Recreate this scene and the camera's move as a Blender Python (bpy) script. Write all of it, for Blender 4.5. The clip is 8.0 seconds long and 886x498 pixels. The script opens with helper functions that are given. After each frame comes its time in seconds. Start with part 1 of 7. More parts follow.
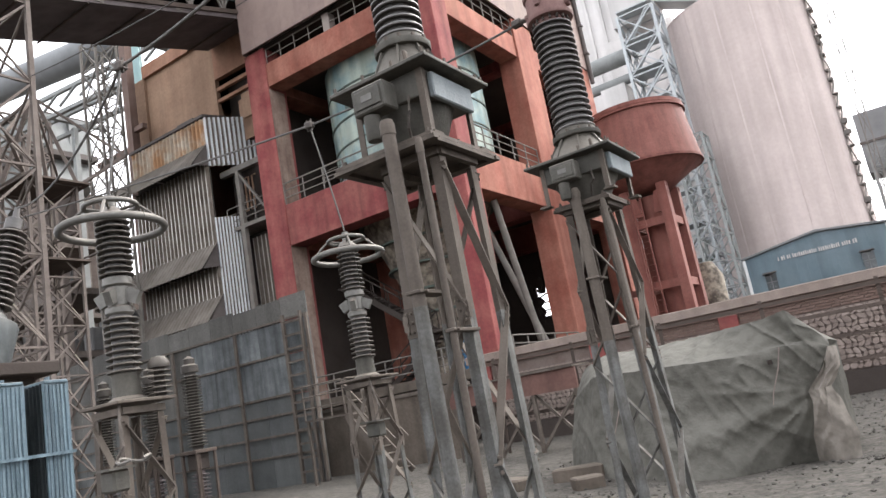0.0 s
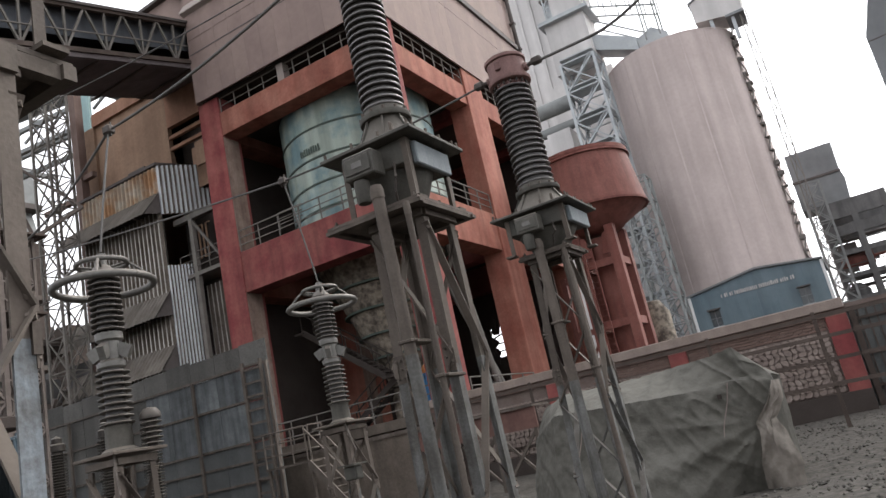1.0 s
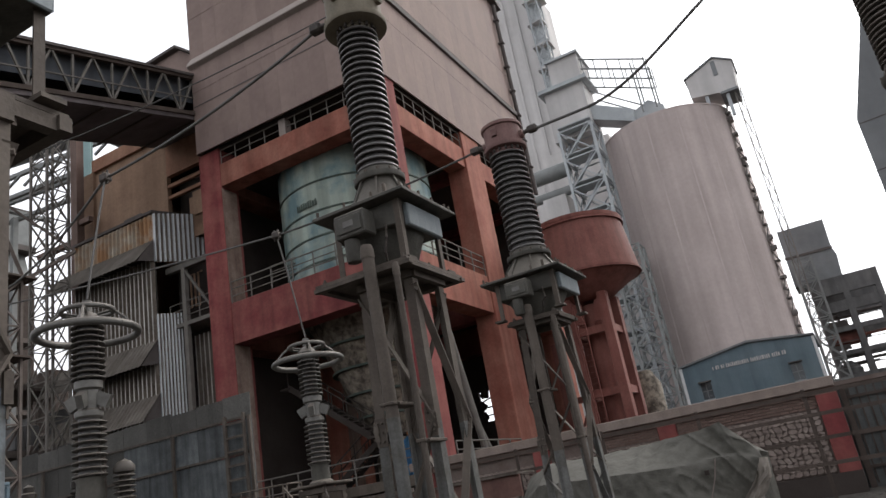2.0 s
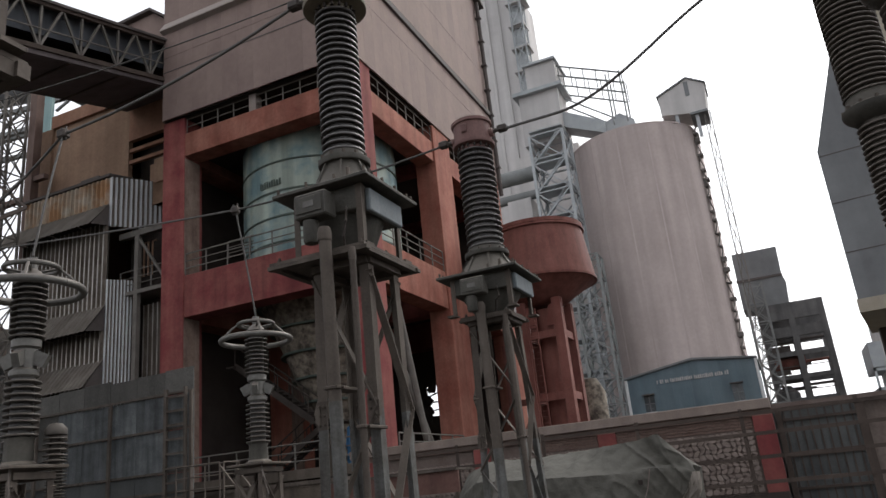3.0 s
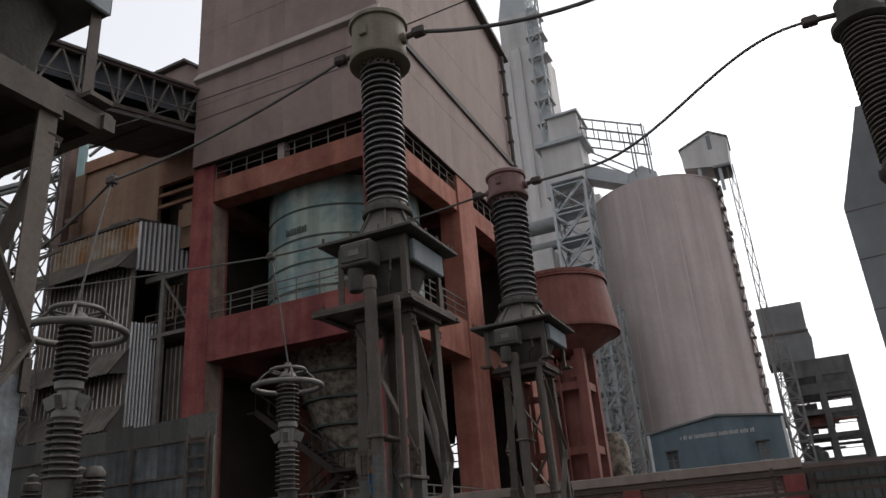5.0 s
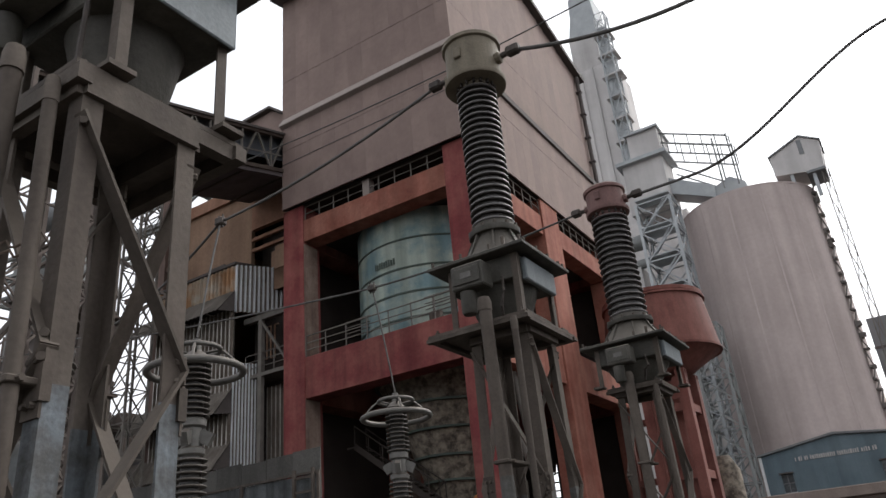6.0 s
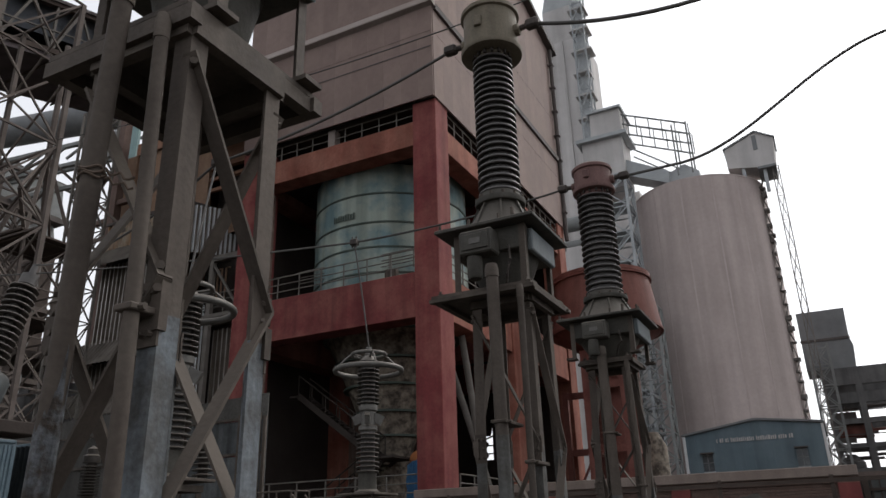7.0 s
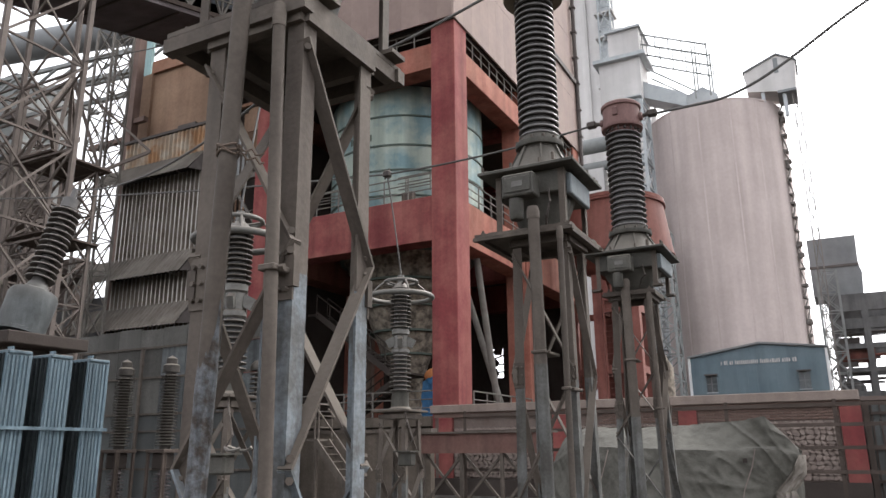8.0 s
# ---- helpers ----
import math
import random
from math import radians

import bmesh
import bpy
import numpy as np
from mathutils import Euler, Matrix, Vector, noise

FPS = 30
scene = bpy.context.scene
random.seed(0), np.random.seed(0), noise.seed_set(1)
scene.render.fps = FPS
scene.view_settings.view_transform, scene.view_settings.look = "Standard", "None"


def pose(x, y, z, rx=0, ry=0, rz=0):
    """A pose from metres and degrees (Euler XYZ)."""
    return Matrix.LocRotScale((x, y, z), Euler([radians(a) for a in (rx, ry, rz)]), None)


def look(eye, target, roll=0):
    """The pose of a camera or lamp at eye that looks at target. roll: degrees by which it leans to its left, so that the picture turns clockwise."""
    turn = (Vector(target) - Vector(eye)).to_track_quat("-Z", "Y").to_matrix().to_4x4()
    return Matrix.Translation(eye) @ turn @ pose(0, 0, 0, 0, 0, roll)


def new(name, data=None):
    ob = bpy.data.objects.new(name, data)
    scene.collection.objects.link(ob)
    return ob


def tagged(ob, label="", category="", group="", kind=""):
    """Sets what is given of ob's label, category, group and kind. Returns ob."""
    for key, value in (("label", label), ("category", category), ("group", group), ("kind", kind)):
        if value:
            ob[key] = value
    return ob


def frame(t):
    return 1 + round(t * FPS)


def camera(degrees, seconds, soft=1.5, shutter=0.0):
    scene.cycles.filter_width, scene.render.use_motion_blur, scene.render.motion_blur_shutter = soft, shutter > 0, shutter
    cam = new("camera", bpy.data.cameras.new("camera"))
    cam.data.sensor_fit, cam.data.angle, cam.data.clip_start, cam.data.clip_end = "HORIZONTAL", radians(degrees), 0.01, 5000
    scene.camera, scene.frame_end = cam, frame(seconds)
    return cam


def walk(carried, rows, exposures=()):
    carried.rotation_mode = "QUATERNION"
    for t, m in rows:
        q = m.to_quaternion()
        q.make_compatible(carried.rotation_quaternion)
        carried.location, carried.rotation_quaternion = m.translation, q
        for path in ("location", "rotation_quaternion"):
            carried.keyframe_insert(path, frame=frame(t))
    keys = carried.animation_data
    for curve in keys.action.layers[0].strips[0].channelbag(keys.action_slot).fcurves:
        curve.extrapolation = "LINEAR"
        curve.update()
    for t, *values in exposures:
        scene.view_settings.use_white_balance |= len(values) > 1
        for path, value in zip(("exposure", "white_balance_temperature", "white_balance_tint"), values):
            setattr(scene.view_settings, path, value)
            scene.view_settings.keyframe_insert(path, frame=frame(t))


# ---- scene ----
cam = camera(61.4, 8.0, soft=1.5)
PATH = [
    (0, (1.348, -0.116, 1.518), (0.314, 1.547, 1.928), -10.4),
    (0.5, (1.455, -0.457, 1.534), (0.465, 1.179, 2.121), -11.2),
    (1, (1.421, -0.728, 1.533), (0.53, 0.994, 2.025), -12.4),
    (1.5, (1.455, -0.784, 1.535), (0.663, 0.952, 2.136), -10.1),
    (2, (1.467, -0.716, 1.546), (0.638, 0.988, 2.185), -10.3),
    (2.2, (1.457, -0.664, 1.547), (0.689, 1.075, 2.169), -9.8),
    (3.5, (1.499, -0.735, 1.504), (0.742, 1.011, 2.119), -5.0),
    (4, (1.47, -0.742, 1.511), (0.754, 1.008, 2.163), -5.5),
    (4.2, (1.421, -0.715, 1.54), (0.729, 1.038, 2.209), -5.6),
    (5.3, (1.312, -0.894, 1.498), (0.485, 0.749, 2.283), -4.2),
    (5.5, (1.268, -0.897, 1.478), (0.391, 0.703, 2.297), -4.3),
    (6, (1.074, -0.853, 1.518), (0.142, 0.713, 2.344), -5.5),
    (6.5, (0.916, -0.998, 1.51), (-0.084, 0.432, 2.487), 1.0),
    (7, (0.714, -1.246, 1.502), (-0.124, 0.42, 2.223), -1.6),
    (7.5, (0.648, -1.499, 1.519), (-0.244, 0.175, 2.155), 2.1),
    (8, (0.66, -1.8, 1.537), (-0.235, -0.088, 2.055), -0.5),
]
EXPOSURES = [(0.0, 2.68), (0.5, 2.5), (1.0, 1.9), (2.0, 1.34), (4.2, 0.98), (5.5, 0.68), (6.0, 1.2), (6.5, 0.92), (7.0, 0.76), (7.5, 1.12), (8.0, 2.07)]
walk(cam, [(t, look(eye, target, roll)) for t, eye, target, roll in PATH], EXPOSURES)

# ---- world and sun: bright overcast ----
world = bpy.data.worlds.new("sky")
scene.world = world
world.use_nodes = True
wn, wl = world.node_tree.nodes, world.node_tree.links
sky = wn.new("ShaderNodeTexSky")
sky.sky_type, sky.sun_disc = "NISHITA", False
sky.sun_elevation, sky.sun_rotation = radians(42), radians(30)
sky.air_density, sky.dust_density, sky.ozone_density = 1.0, 4.0, 1.0
grey = wn.new("ShaderNodeHueSaturation")
grey.inputs["Saturation"].default_value = 0.08
wl.new(sky.outputs[0], grey.inputs["Color"])
cloud = wn.new("ShaderNodeMix")
cloud.data_type = "RGBA"
cloud.inputs["Factor"].default_value = 0.6
cloud.inputs["B"].default_value = (3.58, 3.7, 4.02, 1)
wl.new(grey.outputs[0], cloud.inputs["A"])
wl.new(cloud.outputs["Result"], wn["Background"].inputs["Color"])
wn["Background"].inputs["Strength"].default_value = 0.15
sun_data = bpy.data.lights.new("sun", "SUN")
sun_data.energy, sun_data.angle, sun_data.color = 0.5, radians(30), (1.0, 0.96, 0.9)
sun = new("sun", sun_data)
sun.matrix_world = look((22, 38, 40), (0, 0, 0))

# ---- materials ----


def material(name, a, b, rough=0.8, metal=0.0, scale=1.5, streak=0.0, dust=None, dust_amount=0.0, bump=0.3, bump_scale=25.0, vary=0.12, contrast=0.5):
    """Two-colour weathered surface: broad stains, fine grain, optional vertical streaks and settled dust on upward faces."""
    m = bpy.data.materials.new(name)
    m.use_nodes = True
    n, l = m.node_tree.nodes, m.node_tree.links
    bsdf = n["Principled BSDF"]
    co = n.new("ShaderNodeTexCoord")
    info = n.new("ShaderNodeObjectInfo")
    shift = n.new("ShaderNodeVectorMath")
    shift.operation = "MULTIPLY_ADD"
    l.new(info.outputs["Random"], shift.inputs[0])
    shift.inputs[1].default_value = (37.0, 53.0, 71.0)
    l.new(co.outputs["Object"], shift.inputs[2])
    broad = n.new("ShaderNodeTexNoise")
    broad.inputs["Scale"].default_value, broad.inputs["Detail"].default_value, broad.inputs["Roughness"].default_value = scale, 6, 0.62
    l.new(shift.outputs[0], broad.inputs["Vector"])
    fine = n.new("ShaderNodeTexNoise")
    fine.inputs["Scale"].default_value, fine.inputs["Detail"].default_value = bump_scale, 5
    l.new(shift.outputs[0], fine.inputs["Vector"])
    ramp = n.new("ShaderNodeValToRGB")
    ramp.color_ramp.elements[0].position, ramp.color_ramp.elements[1].position = 0.5 - contrast * 0.35, 0.5 + contrast * 0.35
    ramp.color_ramp.elements[0].color, ramp.color_ramp.elements[1].color = (*a, 1), (*b, 1)
    l.new(broad.outputs["Fac"], ramp.inputs["Fac"])
    colour = ramp.outputs["Color"]
    if streak:
        mapping = n.new("ShaderNodeMapping")
        mapping.inputs["Scale"].default_value = (1.0, 1.0, 0.06)
        l.new(shift.outputs[0], mapping.inputs["Vector"])
        run = n.new("ShaderNodeTexNoise")
        run.inputs["Scale"].default_value, run.inputs["Detail"].default_value = scale * 3.0, 4
        l.new(mapping.outputs[0], run.inputs["Vector"])
        run_ramp = n.new("ShaderNodeMapRange")
        run_ramp.inputs["From Min"].default_value, run_ramp.inputs["From Max"].default_value = 0.38, 0.68
        run_ramp.inputs["To Min"].default_value, run_ramp.inputs["To Max"].default_value = 1.0, 1.0 - streak
        l.new(run.outputs["Fac"], run_ramp.inputs["Value"])
        mul = n.new("ShaderNodeVectorMath")
        mul.operation = "SCALE"
        l.new(colour, mul.inputs[0])
        l.new(run_ramp.outputs[0], mul.inputs["Scale"])
        colour = mul.outputs[0]
    grain = n.new("ShaderNodeMapRange")
    grain.inputs["From Min"].default_value, grain.inputs["From Max"].default_value = 0.25, 0.75
    grain.inputs["To Min"].default_value, grain.inputs["To Max"].default_value = 1 - vary, 1 + vary
    l.new(fine.outputs["Fac"], grain.inputs["Value"])
    each = n.new("ShaderNodeMapRange")
    each.inputs["To Min"].default_value, each.inputs["To Max"].default_value = 1 - vary * 0.8, 1 + vary * 0.8
    l.new(info.outputs["Random"], each.inputs["Value"])
    both = n.new("ShaderNodeMath")
    both.operation = "MULTIPLY"
    l.new(grain.outputs[0], both.inputs[0])
    l.new(each.outputs[0], both.inputs[1])
    tone = n.new("ShaderNodeVectorMath")
    tone.operation = "SCALE"
    l.new(colour, tone.inputs[0])
    l.new(both.outputs[0], tone.inputs["Scale"])
    colour = tone.outputs[0]
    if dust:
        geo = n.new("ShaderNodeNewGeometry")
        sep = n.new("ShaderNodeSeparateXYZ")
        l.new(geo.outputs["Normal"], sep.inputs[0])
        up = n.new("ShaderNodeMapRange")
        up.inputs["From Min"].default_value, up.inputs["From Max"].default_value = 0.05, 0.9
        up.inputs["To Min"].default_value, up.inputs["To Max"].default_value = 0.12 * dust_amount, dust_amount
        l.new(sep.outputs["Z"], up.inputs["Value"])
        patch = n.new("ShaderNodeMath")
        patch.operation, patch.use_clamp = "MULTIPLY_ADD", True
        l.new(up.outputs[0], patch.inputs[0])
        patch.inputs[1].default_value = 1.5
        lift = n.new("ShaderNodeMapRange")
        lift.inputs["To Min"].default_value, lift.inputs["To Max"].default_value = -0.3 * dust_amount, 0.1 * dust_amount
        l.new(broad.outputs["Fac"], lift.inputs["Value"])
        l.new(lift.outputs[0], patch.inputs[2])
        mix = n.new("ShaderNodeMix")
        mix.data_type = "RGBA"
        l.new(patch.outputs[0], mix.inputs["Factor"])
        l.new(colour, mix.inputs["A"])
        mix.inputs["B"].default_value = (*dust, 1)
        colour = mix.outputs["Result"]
    l.new(colour, bsdf.inputs["Base Color"])
    bsdf.inputs["Metallic"].default_value = metal
    bsdf.inputs["Specular IOR Level"].default_value = 0.5 if rough < 0.5 else 0.18
    gloss = n.new("ShaderNodeMapRange")
    gloss.inputs["To Min"].default_value, gloss.inputs["To Max"].default_value = min(1, rough - 0.12), min(1, rough + 0.12)
    l.new(broad.outputs["Fac"], gloss.inputs["Value"])
    l.new(gloss.outputs[0], bsdf.inputs["Roughness"])
    if bump:
        bp = n.new("ShaderNodeBump")
        bp.inputs["Strength"].default_value, bp.inputs["Distance"].default_value = bump, 0.02
        l.new(fine.outputs["Fac"], bp.inputs["Height"])
        l.new(bp.outputs[0], bsdf.inputs["Normal"])
    return m


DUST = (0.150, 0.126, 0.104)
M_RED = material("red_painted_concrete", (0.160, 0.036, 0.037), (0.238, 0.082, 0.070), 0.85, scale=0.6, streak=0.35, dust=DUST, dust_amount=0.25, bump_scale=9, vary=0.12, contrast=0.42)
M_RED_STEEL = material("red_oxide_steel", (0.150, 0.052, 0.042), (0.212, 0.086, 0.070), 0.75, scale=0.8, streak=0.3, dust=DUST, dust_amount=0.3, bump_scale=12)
M_CLAD = material("dusty_brown_cladding", (0.185, 0.134, 0.119), (0.235, 0.175, 0.153), 0.8, scale=0.4, streak=0.07, bump=0.15, bump_scale=4, vary=0.06)
M_BAND = material("pale_fascia", (0.238, 0.196, 0.175), (0.294, 0.252, 0.231), 0.8, scale=0.6, bump=0.1)
M_ROOF = material("dark_roof_sheet", (0.070, 0.059, 0.056), (0.112, 0.098, 0.091), 0.8, scale=0.6)
# near-black: puts interior shade into colour; also used for dark fittings
M_DARK = material("bay_shade_and_dark_parts", (0.030, 0.023, 0.020), (0.050, 0.041, 0.036), 0.9, scale=0.5)
M_OCHRE = material("ochre_render", (0.235, 0.145, 0.098), (0.31, 0.205, 0.142), 0.9, scale=0.35, streak=0.25, bump_scale=6)
M_ORANGE = material("orange_render", (0.235, 0.12, 0.08), (0.30, 0.17, 0.115), 0.9, scale=0.4, streak=0.25, bump_scale=6)
M_GREEN = material("pale_green_steel", (0.165, 0.25, 0.265), (0.34, 0.385, 0.335), 0.6, scale=0.55, streak=0.35, bump=0.1, vary=0.1, contrast=0.24)
M_HOOP = material("dark_green_steel", (0.048, 0.064, 0.056), (0.080, 0.096, 0.080), 0.7)
M_QUILT = material("patched_lagging", (0.061, 0.050, 0.041), (0.230, 0.195, 0.156), 0.9, scale=2.6, bump=0.9, bump_scale=7, vary=0.2, contrast=0.35)
M_SILO = material("silo_concrete", (0.405, 0.339, 0.318), (0.478, 0.405, 0.382), 0.9, scale=0.22, streak=0.21, bump=0.15, bump_scale=3, vary=0.05, contrast=0.6)
# far plant tones, paled so that distance haze sits in the base colour
M_HAZE = material("hazed_pale_concrete", (0.46, 0.437, 0.424), (0.56, 0.538, 0.526), 0.9, scale=0.2, streak=0.2, bump=0.1, vary=0.08)
M_HAZE_STEEL = material("hazed_pale_steel", (0.306, 0.323, 0.332), (0.391, 0.408, 0.416), 0.7, scale=0.6, bump=0.1)
M_GREYCLAD = material("grey_sheet", (0.150, 0.154, 0.158), (0.203, 0.210, 0.214), 0.7, scale=0.4, streak=0.1, bump=0.1, vary=0.05)
M_BEIGE = material("beige_sheet", (0.329, 0.287, 0.224), (0.385, 0.343, 0.280), 0.7, scale=0.5, streak=0.1, bump=0.1)
M_CORR = material("galvanised_sheet", (0.24, 0.215, 0.192), (0.43, 0.41, 0.385), 0.45, 0.35, scale=0.9, streak=0.35, dust=DUST, dust_amount=0.25, bump=0.1, contrast=0.4)
M_CORR_BRIGHT = material("bright_galvanised_sheet", (0.400, 0.408, 0.416), (0.496, 0.504, 0.512), 0.5, 0.3, scale=0.7, streak=0.2, bump=0.1)
M_RUST = material("rusty_sheet", (0.29, 0.16, 0.085), (0.42, 0.365, 0.30), 0.85, scale=0.7, streak=0.35, bump=0.15, contrast=0.3)
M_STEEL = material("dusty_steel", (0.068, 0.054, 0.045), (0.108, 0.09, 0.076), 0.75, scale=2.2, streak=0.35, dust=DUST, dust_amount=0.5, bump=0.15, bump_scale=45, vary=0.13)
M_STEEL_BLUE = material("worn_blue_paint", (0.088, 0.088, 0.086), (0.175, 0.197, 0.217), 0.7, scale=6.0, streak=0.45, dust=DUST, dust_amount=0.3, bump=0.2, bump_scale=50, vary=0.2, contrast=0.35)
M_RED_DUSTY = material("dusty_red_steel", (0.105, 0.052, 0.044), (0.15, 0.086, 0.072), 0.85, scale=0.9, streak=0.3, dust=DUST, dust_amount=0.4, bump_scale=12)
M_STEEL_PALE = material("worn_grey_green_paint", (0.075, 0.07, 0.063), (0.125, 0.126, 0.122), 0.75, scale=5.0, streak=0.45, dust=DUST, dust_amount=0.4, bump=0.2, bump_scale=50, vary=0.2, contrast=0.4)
M_STEEL_BROWN = material("brown_lattice_steel", (0.040, 0.030, 0.025), (0.071, 0.054, 0.046), 0.85, scale=1.5, dust=DUST, dust_amount=0.35, bump=0.2)
M_RAIL = material("grey_rail", (0.106, 0.096, 0.086), (0.154, 0.139, 0.125), 0.8, scale=2.0)
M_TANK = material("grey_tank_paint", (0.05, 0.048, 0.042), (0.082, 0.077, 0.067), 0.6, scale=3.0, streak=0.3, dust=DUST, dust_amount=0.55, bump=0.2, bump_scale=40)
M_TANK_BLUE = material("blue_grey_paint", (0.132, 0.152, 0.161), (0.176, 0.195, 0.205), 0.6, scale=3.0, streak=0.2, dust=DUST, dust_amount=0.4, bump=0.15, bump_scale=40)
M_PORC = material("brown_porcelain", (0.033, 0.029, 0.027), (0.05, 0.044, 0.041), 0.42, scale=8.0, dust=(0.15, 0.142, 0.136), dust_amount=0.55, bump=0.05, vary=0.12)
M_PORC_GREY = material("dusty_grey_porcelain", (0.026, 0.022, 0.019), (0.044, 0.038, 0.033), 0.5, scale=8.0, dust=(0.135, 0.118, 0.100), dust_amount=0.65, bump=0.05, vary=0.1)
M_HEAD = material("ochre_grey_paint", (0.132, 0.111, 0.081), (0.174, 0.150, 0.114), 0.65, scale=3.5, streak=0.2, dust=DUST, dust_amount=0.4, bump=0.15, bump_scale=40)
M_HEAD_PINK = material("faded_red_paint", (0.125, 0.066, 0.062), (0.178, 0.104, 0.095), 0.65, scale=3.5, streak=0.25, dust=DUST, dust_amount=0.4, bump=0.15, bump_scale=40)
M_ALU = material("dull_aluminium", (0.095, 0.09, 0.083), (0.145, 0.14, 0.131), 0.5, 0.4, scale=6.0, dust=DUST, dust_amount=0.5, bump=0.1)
M_WIRE = material("weathered_conductor", (0.070, 0.066, 0.063), (0.119, 0.112, 0.105), 0.6, 0.3, scale=6.0, bump=0.2, bump_scale=120)
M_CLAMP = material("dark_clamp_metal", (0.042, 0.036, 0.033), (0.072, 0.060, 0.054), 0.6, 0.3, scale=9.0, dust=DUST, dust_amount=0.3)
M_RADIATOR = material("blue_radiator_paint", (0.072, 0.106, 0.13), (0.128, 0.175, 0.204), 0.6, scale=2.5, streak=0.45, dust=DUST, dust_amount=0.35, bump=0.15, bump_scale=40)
M_TARP = material("dusty_tarpaulin", (0.056, 0.053, 0.045), (0.092, 0.087, 0.075), 0.9, scale=1.4, dust=(0.12, 0.114, 0.1), dust_amount=0.4, bump=0.9, bump_scale=11, vary=0.16)
M_TARP_PALE = material("pale_tarpaulin_lining", (0.12, 0.105, 0.09), (0.19, 0.168, 0.146), 0.9, scale=2.5, bump=0.4, bump_scale=16, vary=0.12)
M_MAST = material("weathered_lattice_steel", (0.075, 0.06, 0.053), (0.125, 0.104, 0.093), 0.85, scale=1.5, dust=DUST, dust_amount=0.35, bump=0.2)
M_FARSTEEL = material("grey_bridge_steel", (0.17, 0.176, 0.172), (0.235, 0.24, 0.235), 0.8, scale=0.8, bump=0.1)
M_PORC_DUST = material("dusty_brown_porcelain", (0.035, 0.028, 0.025), (0.06, 0.05, 0.045), 0.5, scale=8.0, dust=(0.22, 0.205, 0.185), dust_amount=0.9, bump=0.05, vary=0.1)
M_TURRET = material("dull_blue_grey_paint", (0.042, 0.046, 0.047), (0.08, 0.088, 0.091), 0.6, scale=3.0, streak=0.35, dust=DUST, dust_amount=0.35, bump=0.15, bump_scale=40)
# radiator paint darkened to carry the shade between the panels
M_RADIATOR_SHADE = material("shaded_radiator_paint", (0.022, 0.027, 0.03), (0.045, 0.052, 0.056), 0.7, scale=2.5, streak=0.4, bump=0.15, bump_scale=40)
M_FLAKE = material("flaking_blue_paint", (0.062, 0.050, 0.042), (0.155, 0.165, 0.178), 0.75, scale=18.0, streak=0.5, bump=0.4, bump_scale=60, vary=0.22, contrast=0.3)
M_RUSTWIRE = material("rusty_wire", (0.09, 0.065, 0.05), (0.13, 0.10, 0.08), 0.85, scale=20.0)
M_BROWNCOL = material("faded_brown_paint", (0.118, 0.076, 0.064), (0.165, 0.115, 0.098), 0.85, scale=1.0, streak=0.25, dust=DUST, dust_amount=0.3)
# dirt tone that also paints the shade of furrows and one flank
M_FURROW = material("furrow_dirt_and_shade", (0.09, 0.072, 0.058), (0.17, 0.145, 0.122), 0.9, scale=1.2, streak=0.3)
M_BARE = material("bare_concrete", (0.17, 0.115, 0.092), (0.25, 0.185, 0.152), 0.9, scale=1.1, streak=0.3, bump=0.4, bump_scale=10, vary=0.15, contrast=0.35)
M_FRAME = material("weathered_frame_concrete", (0.095, 0.092, 0.092), (0.15, 0.145, 0.143), 0.9, scale=0.5, streak=0.3, bump=0.2)
M_SEAM = material("faded_seam", (0.12, 0.088, 0.078), (0.16, 0.12, 0.105), 0.85, scale=1.0)
M_PEBBLE = material("grey_pebbles", (0.045, 0.041, 0.037), (0.12, 0.11, 0.098), 0.95, scale=9.0, bump=0.3, vary=0.3, contrast=0.3)
M_GRAVEL = material("grey_gravel", (0.03, 0.027, 0.023), (0.076, 0.069, 0.06), 0.95, scale=5.0, bump=1.0, bump_scale=16, vary=0.45, contrast=0.45)
M_RENDER = material("dusty_brown_render", (0.075, 0.06, 0.048), (0.115, 0.095, 0.078), 0.92, scale=0.9, streak=0.3, dust=DUST, dust_amount=0.3, bump=0.4, bump_scale=14, vary=0.15)
M_STONE = material("pale_stone", (0.15, 0.115, 0.1), (0.215, 0.176, 0.155), 0.9, scale=2.0, bump=0.4, bump_scale=12, vary=0.2)
M_BRICK = material("red_brick", (0.105, 0.066, 0.055), (0.144, 0.099, 0.083), 0.9, scale=2.0, dust=DUST, dust_amount=0.25, bump=0.4)
M_MORTAR = material("mortar", (0.106, 0.077, 0.067), (0.144, 0.115, 0.101), 0.95, scale=2.0)
M_COPING = material("pink_coping", (0.169, 0.132, 0.112), (0.212, 0.170, 0.148), 0.9, scale=0.8, streak=0.2)
M_BLUESHED = material("blue_sheet", (0.115, 0.158, 0.182), (0.160, 0.205, 0.230), 0.65, scale=0.4, streak=0.2, bump=0.1)
M_WHITE = material("dusty_white_paint", (0.550, 0.550, 0.550), (0.680, 0.680, 0.670), 0.7, scale=1.0)
M_SHEET = material("dusty_grey_sheet", (0.070, 0.067, 0.061), (0.104, 0.099, 0.091), 0.75, scale=0.5, streak=0.35, bump=0.15, vary=0.28)
M_NET = material("dark_grey_sheet", (0.060, 0.063, 0.063), (0.096, 0.099, 0.096), 0.85, scale=0.6, streak=0.2)
M_BLUECLOTH = material("blue_plastic_sheet", (0.040, 0.128, 0.256), (0.072, 0.192, 0.336), 0.6, scale=1.5)
